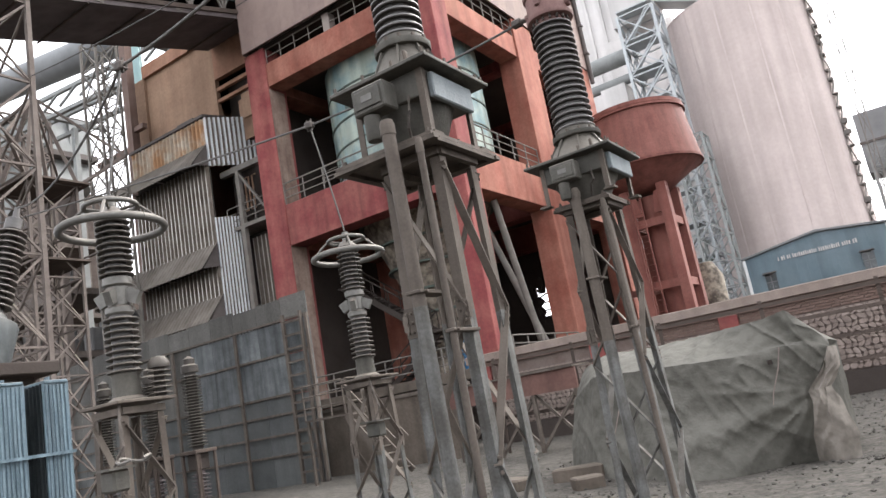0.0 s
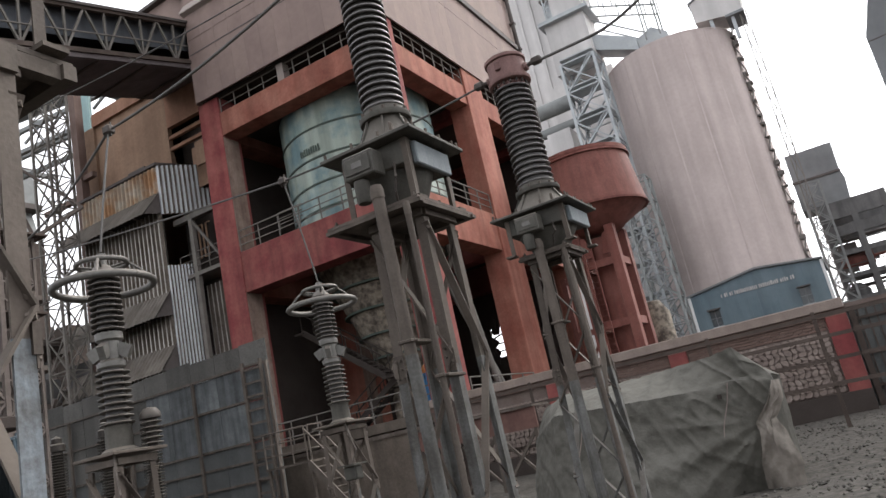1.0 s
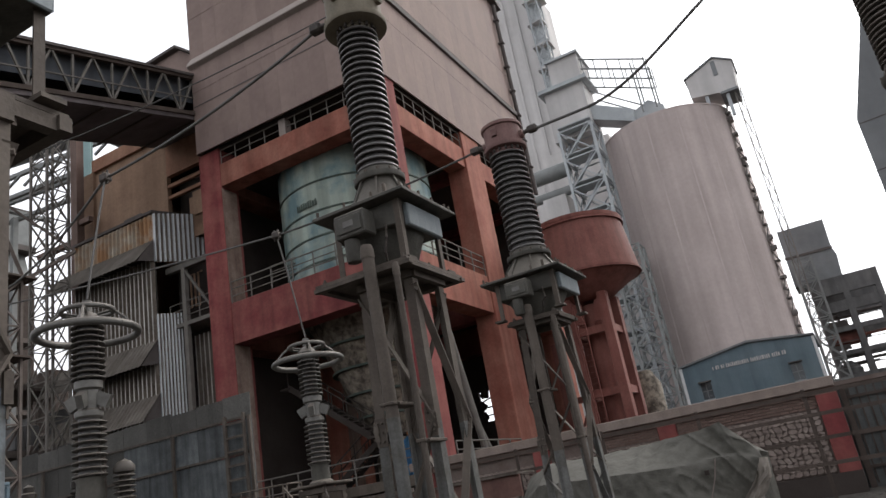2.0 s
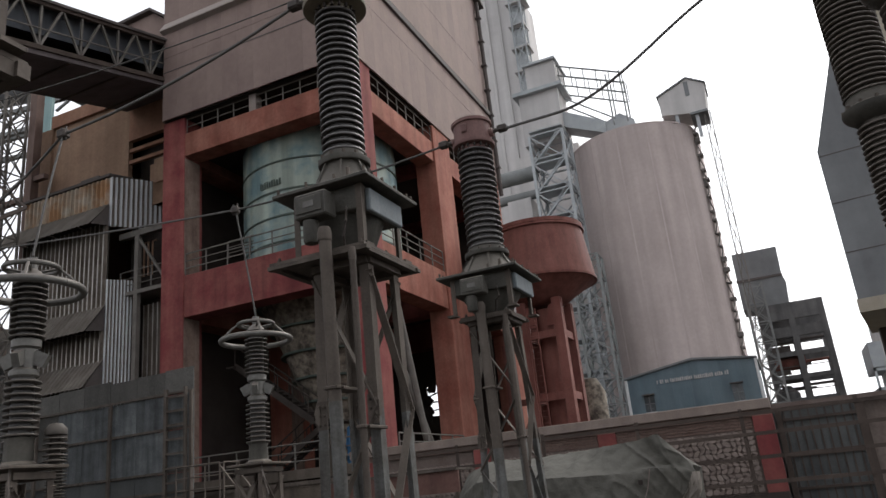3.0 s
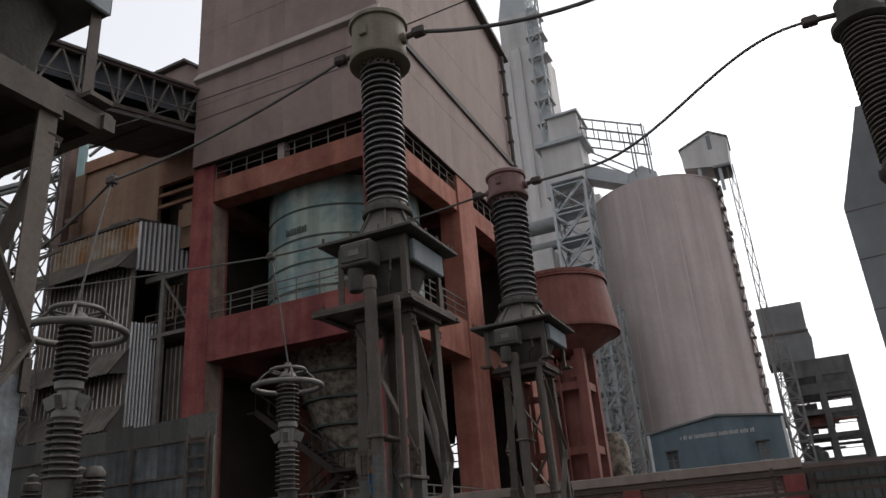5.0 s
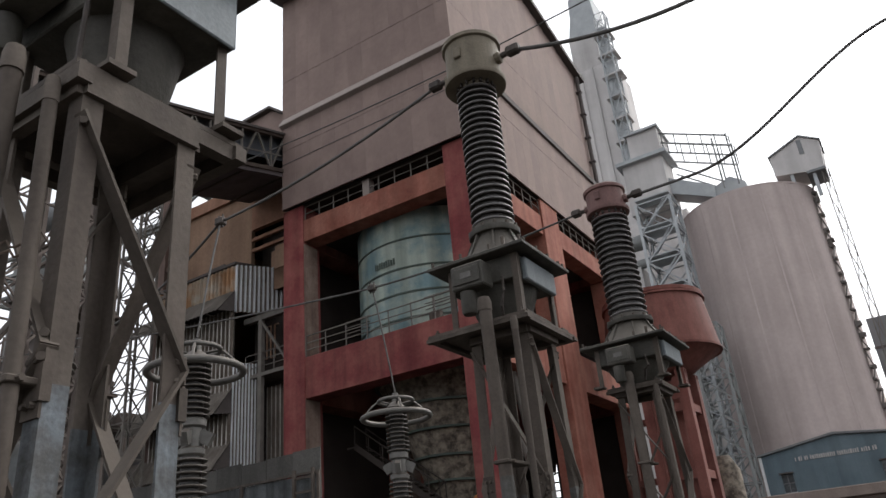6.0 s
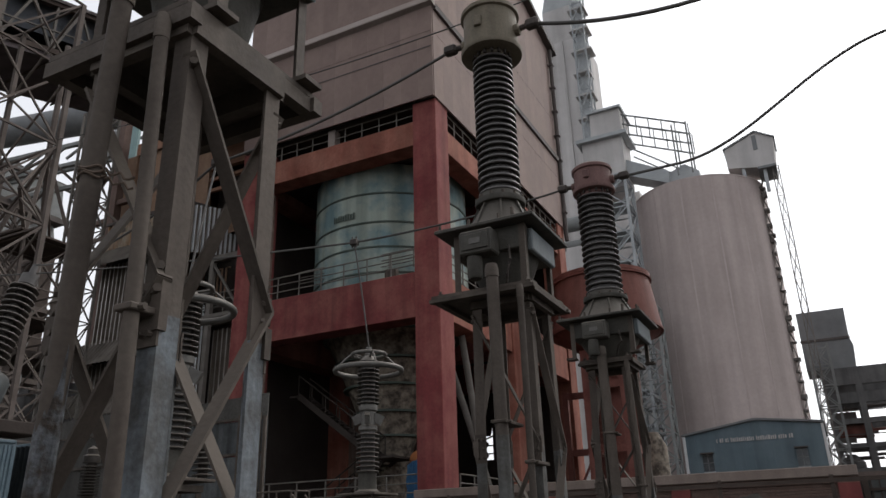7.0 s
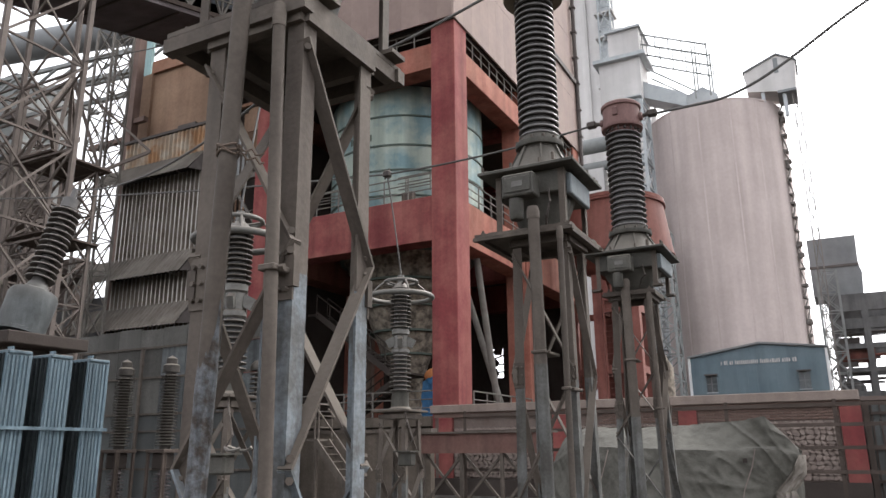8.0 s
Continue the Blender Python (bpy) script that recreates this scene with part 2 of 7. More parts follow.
M_ORANGEPIPE = material("orange_lagging", (0.336, 0.112, 0.040), (0.400, 0.176, 0.072), 0.8, scale=1.5)
M_GLASS = material("dark_dusty_glass", (0.050, 0.060, 0.065), (0.090, 0.100, 0.105), 0.25, scale=2.0)
M_SOOT = material("sooty_brown_sheet", (0.075, 0.062, 0.064), (0.12, 0.102, 0.102), 0.9, scale=0.5, streak=0.2)
M_GALLERY = material("dark_blue_grey_sheet", (0.052, 0.056, 0.064), (0.085, 0.09, 0.1), 0.8, scale=0.5, streak=0.25)
M_FADED = material("faded_orange_concrete", (0.215, 0.07, 0.05), (0.31, 0.135, 0.098), 0.88, scale=0.6, streak=0.3, dust=DUST, dust_amount=0.25, bump_scale=9, vary=0.12, contrast=0.45)
M_FLAP = material("dusty_canopy_sheet", (0.105, 0.09, 0.077), (0.165, 0.145, 0.125), 0.85, 0.1, scale=0.8, streak=0.25, bump=0.15)
M_SHEET_BLUE = material("blue_grey_ribbed_sheet", (0.062, 0.067, 0.07), (0.12, 0.128, 0.13), 0.7, scale=1.6, streak=0.45, bump=0.2, vary=0.25)
M_PORC_BREAKER = material("dusty_breaker_porcelain", (0.070, 0.060, 0.053), (0.119, 0.104, 0.092), 0.5, scale=8.0, dust=(0.2, 0.18, 0.16), dust_amount=0.7, bump=0.05, vary=0.12)
M_CLUTTER = material("brown_stair_steel", (0.15, 0.135, 0.125), (0.24, 0.22, 0.205), 0.85, scale=0.8, streak=0.3)
M_TURQ = material("turquoise_sheet", (0.210, 0.329, 0.329), (0.280, 0.392, 0.385), 0.6, scale=0.8, streak=0.2)

# ---- mesh helpers ----
ORIGIN = {}


def thing(name, x, y, z, label, category, group="", kind=""):
    ob = new(name)
    ob.location = (x, y, z)
    ob.empty_display_size = 0.3
    ORIGIN[ob.name] = Vector((x, y, z))
    return tagged(ob, label, category, group, kind)


def part(name, bm, mat, parent, label="", smooth=False):
    """Links a bmesh, given in world metres, as one mesh under a thing or a part."""
    at = ORIGIN[parent.name]
    bm.transform(Matrix.Translation(-at))
    bm.normal_update()
    me = bpy.data.meshes.new(name)
    bm.to_mesh(me)
    bm.free()
    me.materials.append(mat)
    if smooth:
        me.shade_smooth()
        me.set_sharp_from_angle(angle=radians(40))
    ob = new(name, me)
    ob.parent = parent
    ORIGIN[ob.name] = at
    return tagged(ob, label)


def piece(name, me, parent, world_at, turn=None):
    """A repeat that shares its mesh, at a place in the world."""
    ob = new(name, me)
    ob.parent = parent
    ob.location = Vector(world_at) - ORIGIN[parent.name]
    if turn:
        ob.rotation_euler = turn
    return ob


def mesh_of(name, bm, mat, smooth=False):
    bm.normal_update()
    me = bpy.data.meshes.new(name)
    bm.to_mesh(me)
    bm.free()
    me.materials.append(mat)
    if smooth:
        me.shade_smooth()
        me.set_sharp_from_angle(angle=radians(40))
    return me


def box(bm, x0, x1, y0, y1, z0, z1, bevel=0.0):
    g = bmesh.ops.create_cube(bm, size=1.0)
    bmesh.ops.transform(bm, verts=g["verts"], matrix=Matrix.Translation(((x0 + x1) / 2, (y0 + y1) / 2, (z0 + z1) / 2)) @ Matrix.Diagonal((x1 - x0, y1 - y0, z1 - z0, 1)))
    if bevel:
        edges = list({e for v in g["verts"] for e in v.link_edges})
        bmesh.ops.bevel(bm, geom=edges, offset=bevel, segments=1, affect="EDGES", profile=0.5)
    return bm


def frame_of(p, q, up=(0, 0, 1)):
    p, q = Vector(p), Vector(q)
    d = (q - p).normalized()
    u = Vector(up)
    if abs(d.dot(u)) > 0.98:
        u = Vector((1, 0, 0))
    side = d.cross(u).normalized()
    return p, q, side, side.cross(d).normalized()


def bar(bm, p, q, w, h, up=(0, 0, 1)):
    """A square-cut bar from p to q, w wide and h high."""
    p, q, s, u = frame_of(p, q, up)
    v = [bm.verts.new(c + s * a * w / 2 + u * b * h / 2) for c in (p, q) for a, b in ((-1, -1), (1, -1), (1, 1), (-1, 1))]
    for f in ((3, 2, 1, 0), (4, 5, 6, 7), (0, 1, 5, 4), (1, 2, 6, 5), (2, 3, 7, 6), (3, 0, 4, 7)):
        bm.faces.new([v[i] for i in f])
    return bm


def angle_iron(bm, p, q, w, t, toward):
    """An L-section from p to q whose two flanges, w wide and t thick, spread along the two given directions."""
    p, q = Vector(p), Vector(q)
    a, b = Vector(toward[0]).normalized(), Vector(toward[1]).normalized()
    ring = ((0, 0), (w, 0), (w, t), (t, t), (t, w), (0, w))
    lo = [bm.verts.new(p + a * i + b * j) for i, j in ring]
    hi = [bm.verts.new(q + a * i + b * j) for i, j in ring]
    for k in range(6):
        bm.faces.new((lo[k], lo[(k + 1) % 6], hi[(k + 1) % 6], hi[k]))
    bm.faces.new(lo[::-1])
    bm.faces.new(hi)
    bmesh.ops.recalc_face_normals(bm, faces=bm.faces[:])
    return bm


def rod(bm, p, q, r, seg=8, r2=None):
    p, q, s, u = frame_of(p, q)
    r2 = r if r2 is None else r2
    lo, hi = [], []
    for k in range(seg):
        a = 2 * math.pi * k / seg
        d = s * math.cos(a) + u * math.sin(a)
        lo.append(bm.verts.new(p + d * r))
        hi.append(bm.verts.new(q + d * r2))
    for k in range(seg):
        bm.faces.new((lo[k], hi[k], hi[(k + 1) % seg], lo[(k + 1) % seg]))
    bm.faces.new(lo)
    bm.faces.new(hi[::-1])
    return bm


def tube(bm, pts, r, seg=8):
    """A round tube along a run of points."""
    pts = [Vector(p) for p in pts]
    rings = []
    for i, p in enumerate(pts):
        d = (pts[min(i + 1, len(pts) - 1)] - pts[max(i - 1, 0)]).normalized()
        ref = Vector((0, 0, 1)) if abs(d.z) < 0.9 else Vector((0, 1, 0))
        s = d.cross(ref).normalized()
        u = s.cross(d)
        rings.append([bm.verts.new(p + (s * math.cos(2 * math.pi * k / seg) + u * math.sin(2 * math.pi * k / seg)) * r) for k in range(seg)])
    for a, b in zip(rings, rings[1:]):
        for k in range(seg):
            bm.faces.new((a[k], b[k], b[(k + 1) % seg], a[(k + 1) % seg]))
    bm.faces.new(rings[0])
    bm.faces.new(rings[-1][::-1])
    return bm


def lathe(bm, profile, x, y, z, seg=32, tilt=None):
    """A body of revolution: profile of (radius, height) from bottom to top."""
    m = Matrix.Translation((x, y, z)) @ (tilt or Matrix())
    rings = []
    for r, h in profile:
        if r < 1e-4:
            rings.append([bm.verts.new(m @ Vector((0, 0, h)))])
        else:
            rings.append([bm.verts.new(m @ Vector((r * math.cos(2 * math.pi * k / seg), r * math.sin(2 * math.pi * k / seg), h))) for k in range(seg)])
    for a, b in zip(rings, rings[1:]):
        if len(a) == 1 and len(b) == 1:
            continue
        for k in range(seg):
            j = (k + 1) % seg
            if len(a) == 1:
                bm.faces.new((a[0], b[j], b[k]))
            elif len(b) == 1:
                bm.faces.new((a[k], a[j], b[0]))
            else:
                bm.faces.new((a[k], a[j], b[j], b[k]))
    if len(rings[0]) > 1:
        bm.faces.new(rings[0][::-1])
    if len(rings[-1]) > 1:
        bm.faces.new(rings[-1])
    return bm


def prism(bm, outline, axis, a, b):
    """An outline of two coordinates, pushed along axis 'x', 'y' or 'z' from a to b."""
    def put(u, v, w):
        return {"x": (w, u, v), "y": (u, w, v), "z": (u, v, w)}[axis]
    lo = [bm.verts.new(put(u, v, a)) for u, v in outline]
    hi = [bm.verts.new(put(u, v, b)) for u, v in outline]
    k = len(outline)
    for i in range(k):
        bm.faces.new((lo[i], lo[(i + 1) % k], hi[(i + 1) % k], hi[i]))
    bm.faces.new(lo[::-1])
    bm.faces.new(hi)
    bmesh.ops.recalc_face_normals(bm, faces=bm.faces[:])
    return bm


def corrugated(bm, p, across, up, width, height, pitch=0.2, depth=0.035, thick=0.006, furrows=True):
    """A corrugated sheet: starts at p, ribs run along up, waves along across."""
    p, across, up = Vector(p), Vector(across).normalized(), Vector(up).normalized()
    out = across.cross(up).normalized()
    n = max(2, int(width / pitch) * 4)
    rows = []
    for i in range(n + 1):
        d = depth * (0.0, 1.0, 1.0, 0.0)[i % 4]
        base = p + across * (width * i / n) + out * d
        rows.append([bm.verts.new(base), bm.verts.new(base + up * height), bm.verts.new(base - out * thick), bm.verts.new(base + up * height - out * thick)])
    for a, b in zip(rows, rows[1:]):
        front = bm.faces.new((a[0], b[0], b[1], a[1]))
        # furrow and one flank get the darker slot, wave shading put into colour
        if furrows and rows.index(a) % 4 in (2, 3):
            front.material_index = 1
        bm.faces.new((a[2], a[3], b[3], b[2]))
        bm.faces.new((a[0], a[2], b[2], b[0]))
        bm.faces.new((a[1], b[1], b[3], a[3]))
    for e in (rows[0], rows[-1]):
        bm.faces.new((e[0], e[1], e[3], e[2]))
    bmesh.ops.recalc_face_normals(bm, faces=bm.faces[:])
    return bm


def B():
    return bmesh.new()


def railing(parent, p, q, height=1.1, spacing=1.5, r=0.03, mat=None, rails=3):
    """A guard rail under a thing: one part with its posts and rails below it."""
    mat = mat or M_RAIL
    p, q = Vector(p), Vector(q)
    n = max(1, round((q - p).length / spacing))
    rail = part("guard_rail", rod(B(), p + Vector((0, 0, height)), q + Vector((0, 0, height)), r, 6), mat, parent)
    for k in range(1, rails):
        h = height * (1 - k / rails)
        part("rail", rod(B(), p + Vector((0, 0, h)), q + Vector((0, 0, h)), r * 0.8, 6), mat, rail)
    me = mesh_of("post", rod(B(), (0, 0, 0), (0, 0, height), r, 6), mat)
    for k in range(n + 1):
        piece("post", me, rail, p.lerp(q, k / n))
    return rail


def lattice_tower(name, x, y, z0, z1, wx, wy, panels, mat, label, leg=0.12, brace=0.06, top_scale=1.0, group=""):
    """A four-legged lattice tower with crossed braces on every side."""
    t = thing(name, x, y, z0, label, "lattice tower", group)
    def corner(i, f):
        k = 1 + (top_scale - 1) * f
        sx, sy = ((-1, -1), (1, -1), (1, 1), (-1, 1))[i % 4]
        return Vector((x + sx * wx / 2 * k, y + sy * wy / 2 * k, z0 + (z1 - z0) * f))
    for i in range(4):
        part("leg", bar(B(), corner(i, 0), corner(i, 1), leg, leg), mat, t)
    for n in range(panels):
        a, b = n / panels, (n + 1) / panels
        for i in range(4):
            bm = bar(B(), corner(i, a), corner(i + 1, b), brace, brace)
            bar(bm, corner(i + 1, a), corner(i, b), brace * 0.9, brace * 0.9)
            part("cross_brace", bm, mat, t)
            part("strut", bar(B(), corner(i, b), corner(i + 1, b), brace, brace), mat, t)
    return t

# ---- ground ----
bm = B()
N = 46
def ground_z(x, y):
    near = max(0.0, 1 - math.hypot(x + 2, y - 9) / 40)
    basin = 0.24 * math.exp(-((x + 1.6) ** 2 + (y - 12.6) ** 2) / 10.0)
    return near * 0.10 * noise.noise((x * 0.5, y * 0.5, 0.0)) + near * 0.03 * noise.noise((x * 2.1, y * 2.1, 5.0)) - 0.03 - basin
def spread(k):
    f = 2 * k / N - 1
    return math.copysign(30 * abs(f) + 1970 * abs(f) ** 7, f)
gv = [[bm.verts.new((spread(i) - 2, spread(j) + 9, ground_z(spread(i) - 2, spread(j) + 9))) for j in range(N + 1)] for i in range(N + 1)]
for i in range(N):
    for j in range(N):
        bm.faces.new((gv[i][j], gv[i + 1][j], gv[i + 1][j + 1], gv[i][j + 1]))
ground = new("ground", mesh_of("ground", bm, M_GRAVEL, True))
tagged(ground, "dusty grey gravel yard ground", "ground", kind="structure")

# loose stones on the yard
rs = random.Random(4)
bm = B()
for k in range(4500):
    x, y = rs.uniform(-6, 3.5), rs.uniform(5.5, 22)
    s = rs.uniform(0.012, 0.038) * (1.6 if rs.random() < 0.03 else 1)
    c = Vector((x, y, ground_z(x, y) + s * 0.3))
    vs = [bm.verts.new(c + Vector((s * rs.uniform(0.7, 1.3) * dx, s * rs.uniform(0.7, 1.3) * dy, s * 0.7 * rs.uniform(0.7, 1.3) * dz))) for dx, dy, dz in ((1, 0, 0), (0, 1, 0), (-1, 0, 0), (0, -1, 0), (0, 0, 1), (0, 0, -1))]
    for a, b, d in ((0, 1, 4), (1, 2, 4), (2, 3, 4), (3, 0, 4), (1, 0, 5), (2, 1, 5), (3, 2, 5), (0, 3, 5)):
        bm.faces.new((vs[a], vs[b], vs[d]))
stones = new("gravel", mesh_of("gravel", bm, M_PEBBLE))
tagged(stones, "loose pale stones scattered over the gravel", "gravel", kind="stuff")

# ---- mill building ----
mill = thing("mill_building", -18.5, 35.8, 0, "red concrete-framed mill building clad above in brown sheets", "building")
X0, X1, X2, X3 = -24.7, -23.3, -14.33, -13.1
Y = [(25.8, 27.1), (34.05, 36.3), (43.3, 44.6)]
for xa, xb in ((X0, X1), (X2, X3)):
    for ya, yb in Y:
        part("column", box(B(), xa, xb, ya, yb, -0.1, 20.95, 0.03), M_RED if ya < 30 else M_FADED, mill)
for z0, z1, name in ((10.38, 12.45, "beam"), (18.75, 20.02, "beam")):
    part(name, box(B(), X1, X2, 25.86, 26.9, z0, z1, 0.02), M_FADED if z0 > 15 else M_RED, mill)
    part(name, box(B(), X1, X2, 34.6, 35.6, z0, z1), M_RED, mill)
    part(name, box(B(), X1, X2, 43.4, 44.4, z0, z1), M_RED, mill)
    for xa, xb in ((X0 + 0.1, X1 - 0.1), (X2 + 0.1, X3 - 0.1)):
        part(name, box(B(), xa, xb, 27.1, 34.05, z0 - 0.06, z1 - 0.12, 0.02), M_FADED, mill)
        part(name, box(B(), xa, xb, 36.3, 43.3, z0 - 0.06, z1 - 0.12, 0.02), M_FADED, mill)
# inner slabs and walls: near-black, so the bay's shade is in their colour
bm = B()
box(bm, X1, X2, 26.9, 27.6, 12.1, 12.35)
box(bm, X1, X2, 35.6, 43.4, 12.1, 12.35)
box(bm, X1, -22.6, 27.6, 34.3, 12.1, 12.35)
box(bm, -14.5, X2, 27.6, 34.3, 12.1, 12.35)
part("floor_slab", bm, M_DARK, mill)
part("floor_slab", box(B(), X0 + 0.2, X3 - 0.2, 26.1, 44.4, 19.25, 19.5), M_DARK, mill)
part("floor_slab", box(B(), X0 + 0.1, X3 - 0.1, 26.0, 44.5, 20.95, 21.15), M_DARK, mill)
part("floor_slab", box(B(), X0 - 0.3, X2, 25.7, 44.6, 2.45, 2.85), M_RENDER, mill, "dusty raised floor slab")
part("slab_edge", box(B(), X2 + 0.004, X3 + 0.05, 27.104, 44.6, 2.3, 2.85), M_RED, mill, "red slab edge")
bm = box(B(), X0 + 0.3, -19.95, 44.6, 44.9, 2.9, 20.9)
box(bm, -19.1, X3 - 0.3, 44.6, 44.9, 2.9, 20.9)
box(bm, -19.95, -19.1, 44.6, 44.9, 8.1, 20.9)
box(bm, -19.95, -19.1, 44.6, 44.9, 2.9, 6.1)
part("back_wall", bm, M_DARK, mill, "rear wall darkened for bay shade, with a small opening")
# broken machinery standing in the opening
rw = random.Random(41)
for k in range(15):
    cx, cz = rw.uniform(-20.0, -19.0), rw.uniform(6.0, 8.2)
    if 7.3 < cz < 8.0 and -19.8 < cx < -19.3:
        continue
    n = rw.randint(4, 7)
    turn = rw.uniform(0, 3.1)
    rim_ = [(cx + rw.uniform(0.14, 0.42) * math.cos(turn + 2 * math.pi * q / n), cz + rw.uniform(0.14, 0.5) * math.sin(turn + 2 * math.pi * q / n)) for q in range(n)]
    part("machine_casing", prism(B(), rim_, "y", 43.5 + 0.06 * k, 43.55 + 0.06 * k), M_DARK, mill)
for k in range(4):
    z = 6.2 + k * 0.6
    part("opening_pipe", rod(B(), (-20.2, 44.45, z + rw.uniform(-0.3, 0.3)), (-18.8, 44.45, z + rw.uniform(-0.3, 0.3)), rw.uniform(0.03, 0.08), 8), M_DARK, mill)
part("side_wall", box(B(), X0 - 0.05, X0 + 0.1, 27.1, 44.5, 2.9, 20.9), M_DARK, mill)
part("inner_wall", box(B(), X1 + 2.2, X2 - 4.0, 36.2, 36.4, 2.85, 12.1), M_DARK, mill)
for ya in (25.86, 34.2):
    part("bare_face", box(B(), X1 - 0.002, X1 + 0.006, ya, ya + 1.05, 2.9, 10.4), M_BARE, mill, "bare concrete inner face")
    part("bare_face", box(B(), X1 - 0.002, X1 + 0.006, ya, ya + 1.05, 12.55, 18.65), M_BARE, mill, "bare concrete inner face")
# plinth under the raised floor; its wall is near-black for the shade there
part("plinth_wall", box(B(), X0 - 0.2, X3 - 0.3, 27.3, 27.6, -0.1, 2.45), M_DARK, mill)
for x in (X0 + 0.3, -20.5, -17.3, X2 + 0.2):
    part("plinth_pier", box(B(), x, x + 0.5, 26.0, 26.5, -0.1, 2.45), M_RENDER, mill)
# guard rails
railing(mill, (X1, 25.95, 12.45), (X2, 25.95, 12.45), 1.1, 1.35, 0.035)
railing(mill, (X1, 26.0, 20.02), (X2, 26.0, 20.02), 0.85, 0.95, 0.035, rails=2)
railing(mill, (X0 - 0.2, 25.95, 2.85), (X2, 25.95, 2.85), 1.05, 1.5, 0.035)
railing(mill, (X3, 27.2, 2.85), (X3, 34.0, 2.85), 1.05, 1.5, 0.035)
railing(mill, (X3 - 0.15, 27.1, 12.33), (X3 - 0.15, 34.05, 12.33), 1.1, 1.3, 0.035)
railing(mill, (X3 - 0.15, 27.1, 19.9), (X3 - 0.15, 34.05, 19.9), 0.9, 0.95, 0.035, rails=2)
railing(mill, (X3 - 0.15, 36.3, 19.9), (X3 - 0.15, 43.3, 19.9), 0.9, 0.95, 0.035, rails=2)
part("post", box(B(), -19.3, -18.9, 25.92, 26.4, 20.02, 20.95), M_BAND, mill, "pale concrete stub")
# cladding: panels side by side, lapped at the fascia
CX0 = -24.5
for x in range(12):
    xa = CX0 + x * 0.97
    xb = min(xa + 0.965, X3 + 0.05)
    part("cladding_panel", box(B(), xa, xb, 25.52, 25.6, 20.95, 26.3), M_CLAD, mill)
    part("cladding_panel", box(B(), xa, xb, 25.60, 25.68, 26.7, 35.7), M_CLAD, mill)
for y in range(19):
    ya = 25.62 + y * 1.0
    part("cladding_panel", box(B(), X3 + 0.0, X3 + 0.08, ya, ya + 0.995, 20.95, 26.3), M_CLAD, mill)
    top = 35.6 + 2.0 * (1 - abs(ya + 0.5 - 35.1) / 9.5)
    part("cladding_panel", box(B(), X3 - 0.08, X3 + 0.0, ya, ya + 0.995, 26.7, top), M_CLAD, mill)
part("cladding_panel", box(B(), CX0 - 0.08, CX0, 25.6, 44.6, 20.95, 35.6), M_CLAD, mill)
part("cladding_panel", box(B(), CX0, X3, 44.6, 44.7, 20.95, 35.6), M_CLAD, mill)
part("fascia", prism(B(), ((25.52, 26.1), (25.25, 26.2), (25.25, 26.28), (25.6, 26.85), (25.7, 26.85), (25.7, 26.1)), "x", CX0 - 0.06, X3 + 0.2), M_BAND, mill, "pale projecting sheet fascia")
part("fascia", box(B(), X3 + 0.08, X3 + 0.22, 25.7, 44.7, 25.95, 26.3), M_ROOF, mill, "dark projecting fascia")
part("seam", box(B(), CX0, X3, 25.50, 25.515, 23.7, 23.76), M_ROOF, mill)
rd = random.Random(77)
for z in (24.6, 29.4):
    x = CX0
    while x < X3 - 0.3:
        w = rd.uniform(0.8, 2.2)
        part("lap_seam", box(B(), x, min(x + w * 0.92, X3), 25.506 if z < 26 else 25.586, 25.524 if z < 26 else 25.604, z + rd.uniform(-0.02, 0.02), z + 0.028), M_SEAM, mill)
        x += w
    y = 25.7
    while y < 44.3:
        w = rd.uniform(0.8, 2.2)
        xs = X3 + (0.075 if z < 26 else -0.005)
        part("lap_seam", box(B(), xs, xs + 0.012, y, min(y + w * 0.92, 44.5), z + rd.uniform(-0.02, 0.02), z + 0.028), M_SEAM, mill)
        y += w
part("roof", prism(B(), ((24.8, 35.4), (35.1, 37.75), (45.4, 35.4), (45.4, 35.75), (35.1, 38.1), (24.8, 35.75)), "x", CX0 - 0.4, X3 + 0.45), M_ROOF, mill, "dark sheeted gable roof")
part("downpipe", rod(B(), (X3 + 0.2, 44.5, 20.0), (X3 + 0.2, 44.5, 35.4), 0.14, 10), M_ROOF, mill)
for z in (22, 24, 26, 28, 30, 32, 34):
    part("pipe_bracket", box(B(), X3, X3 + 0.4, 44.3, 44.65, z, z + 0.12), M_ROOF, mill)
# stair in the lower bay, coloured near-black for the bay's shade
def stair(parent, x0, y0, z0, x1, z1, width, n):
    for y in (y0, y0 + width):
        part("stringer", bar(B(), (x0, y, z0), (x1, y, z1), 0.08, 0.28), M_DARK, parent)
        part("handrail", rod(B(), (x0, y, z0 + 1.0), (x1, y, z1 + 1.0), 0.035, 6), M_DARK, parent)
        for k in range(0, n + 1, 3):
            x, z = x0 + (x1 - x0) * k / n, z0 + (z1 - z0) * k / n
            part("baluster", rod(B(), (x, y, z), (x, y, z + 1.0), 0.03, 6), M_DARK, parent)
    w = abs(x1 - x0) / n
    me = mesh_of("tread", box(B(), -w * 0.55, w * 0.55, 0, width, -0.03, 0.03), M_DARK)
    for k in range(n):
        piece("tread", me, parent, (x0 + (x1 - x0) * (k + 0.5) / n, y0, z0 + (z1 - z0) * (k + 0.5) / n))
st = thing("steel_stair", -20.5, 28.5, 2.85, "steel stair with handrails between mill floors, darkened for bay shade", "stair")
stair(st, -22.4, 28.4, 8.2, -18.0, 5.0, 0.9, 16)
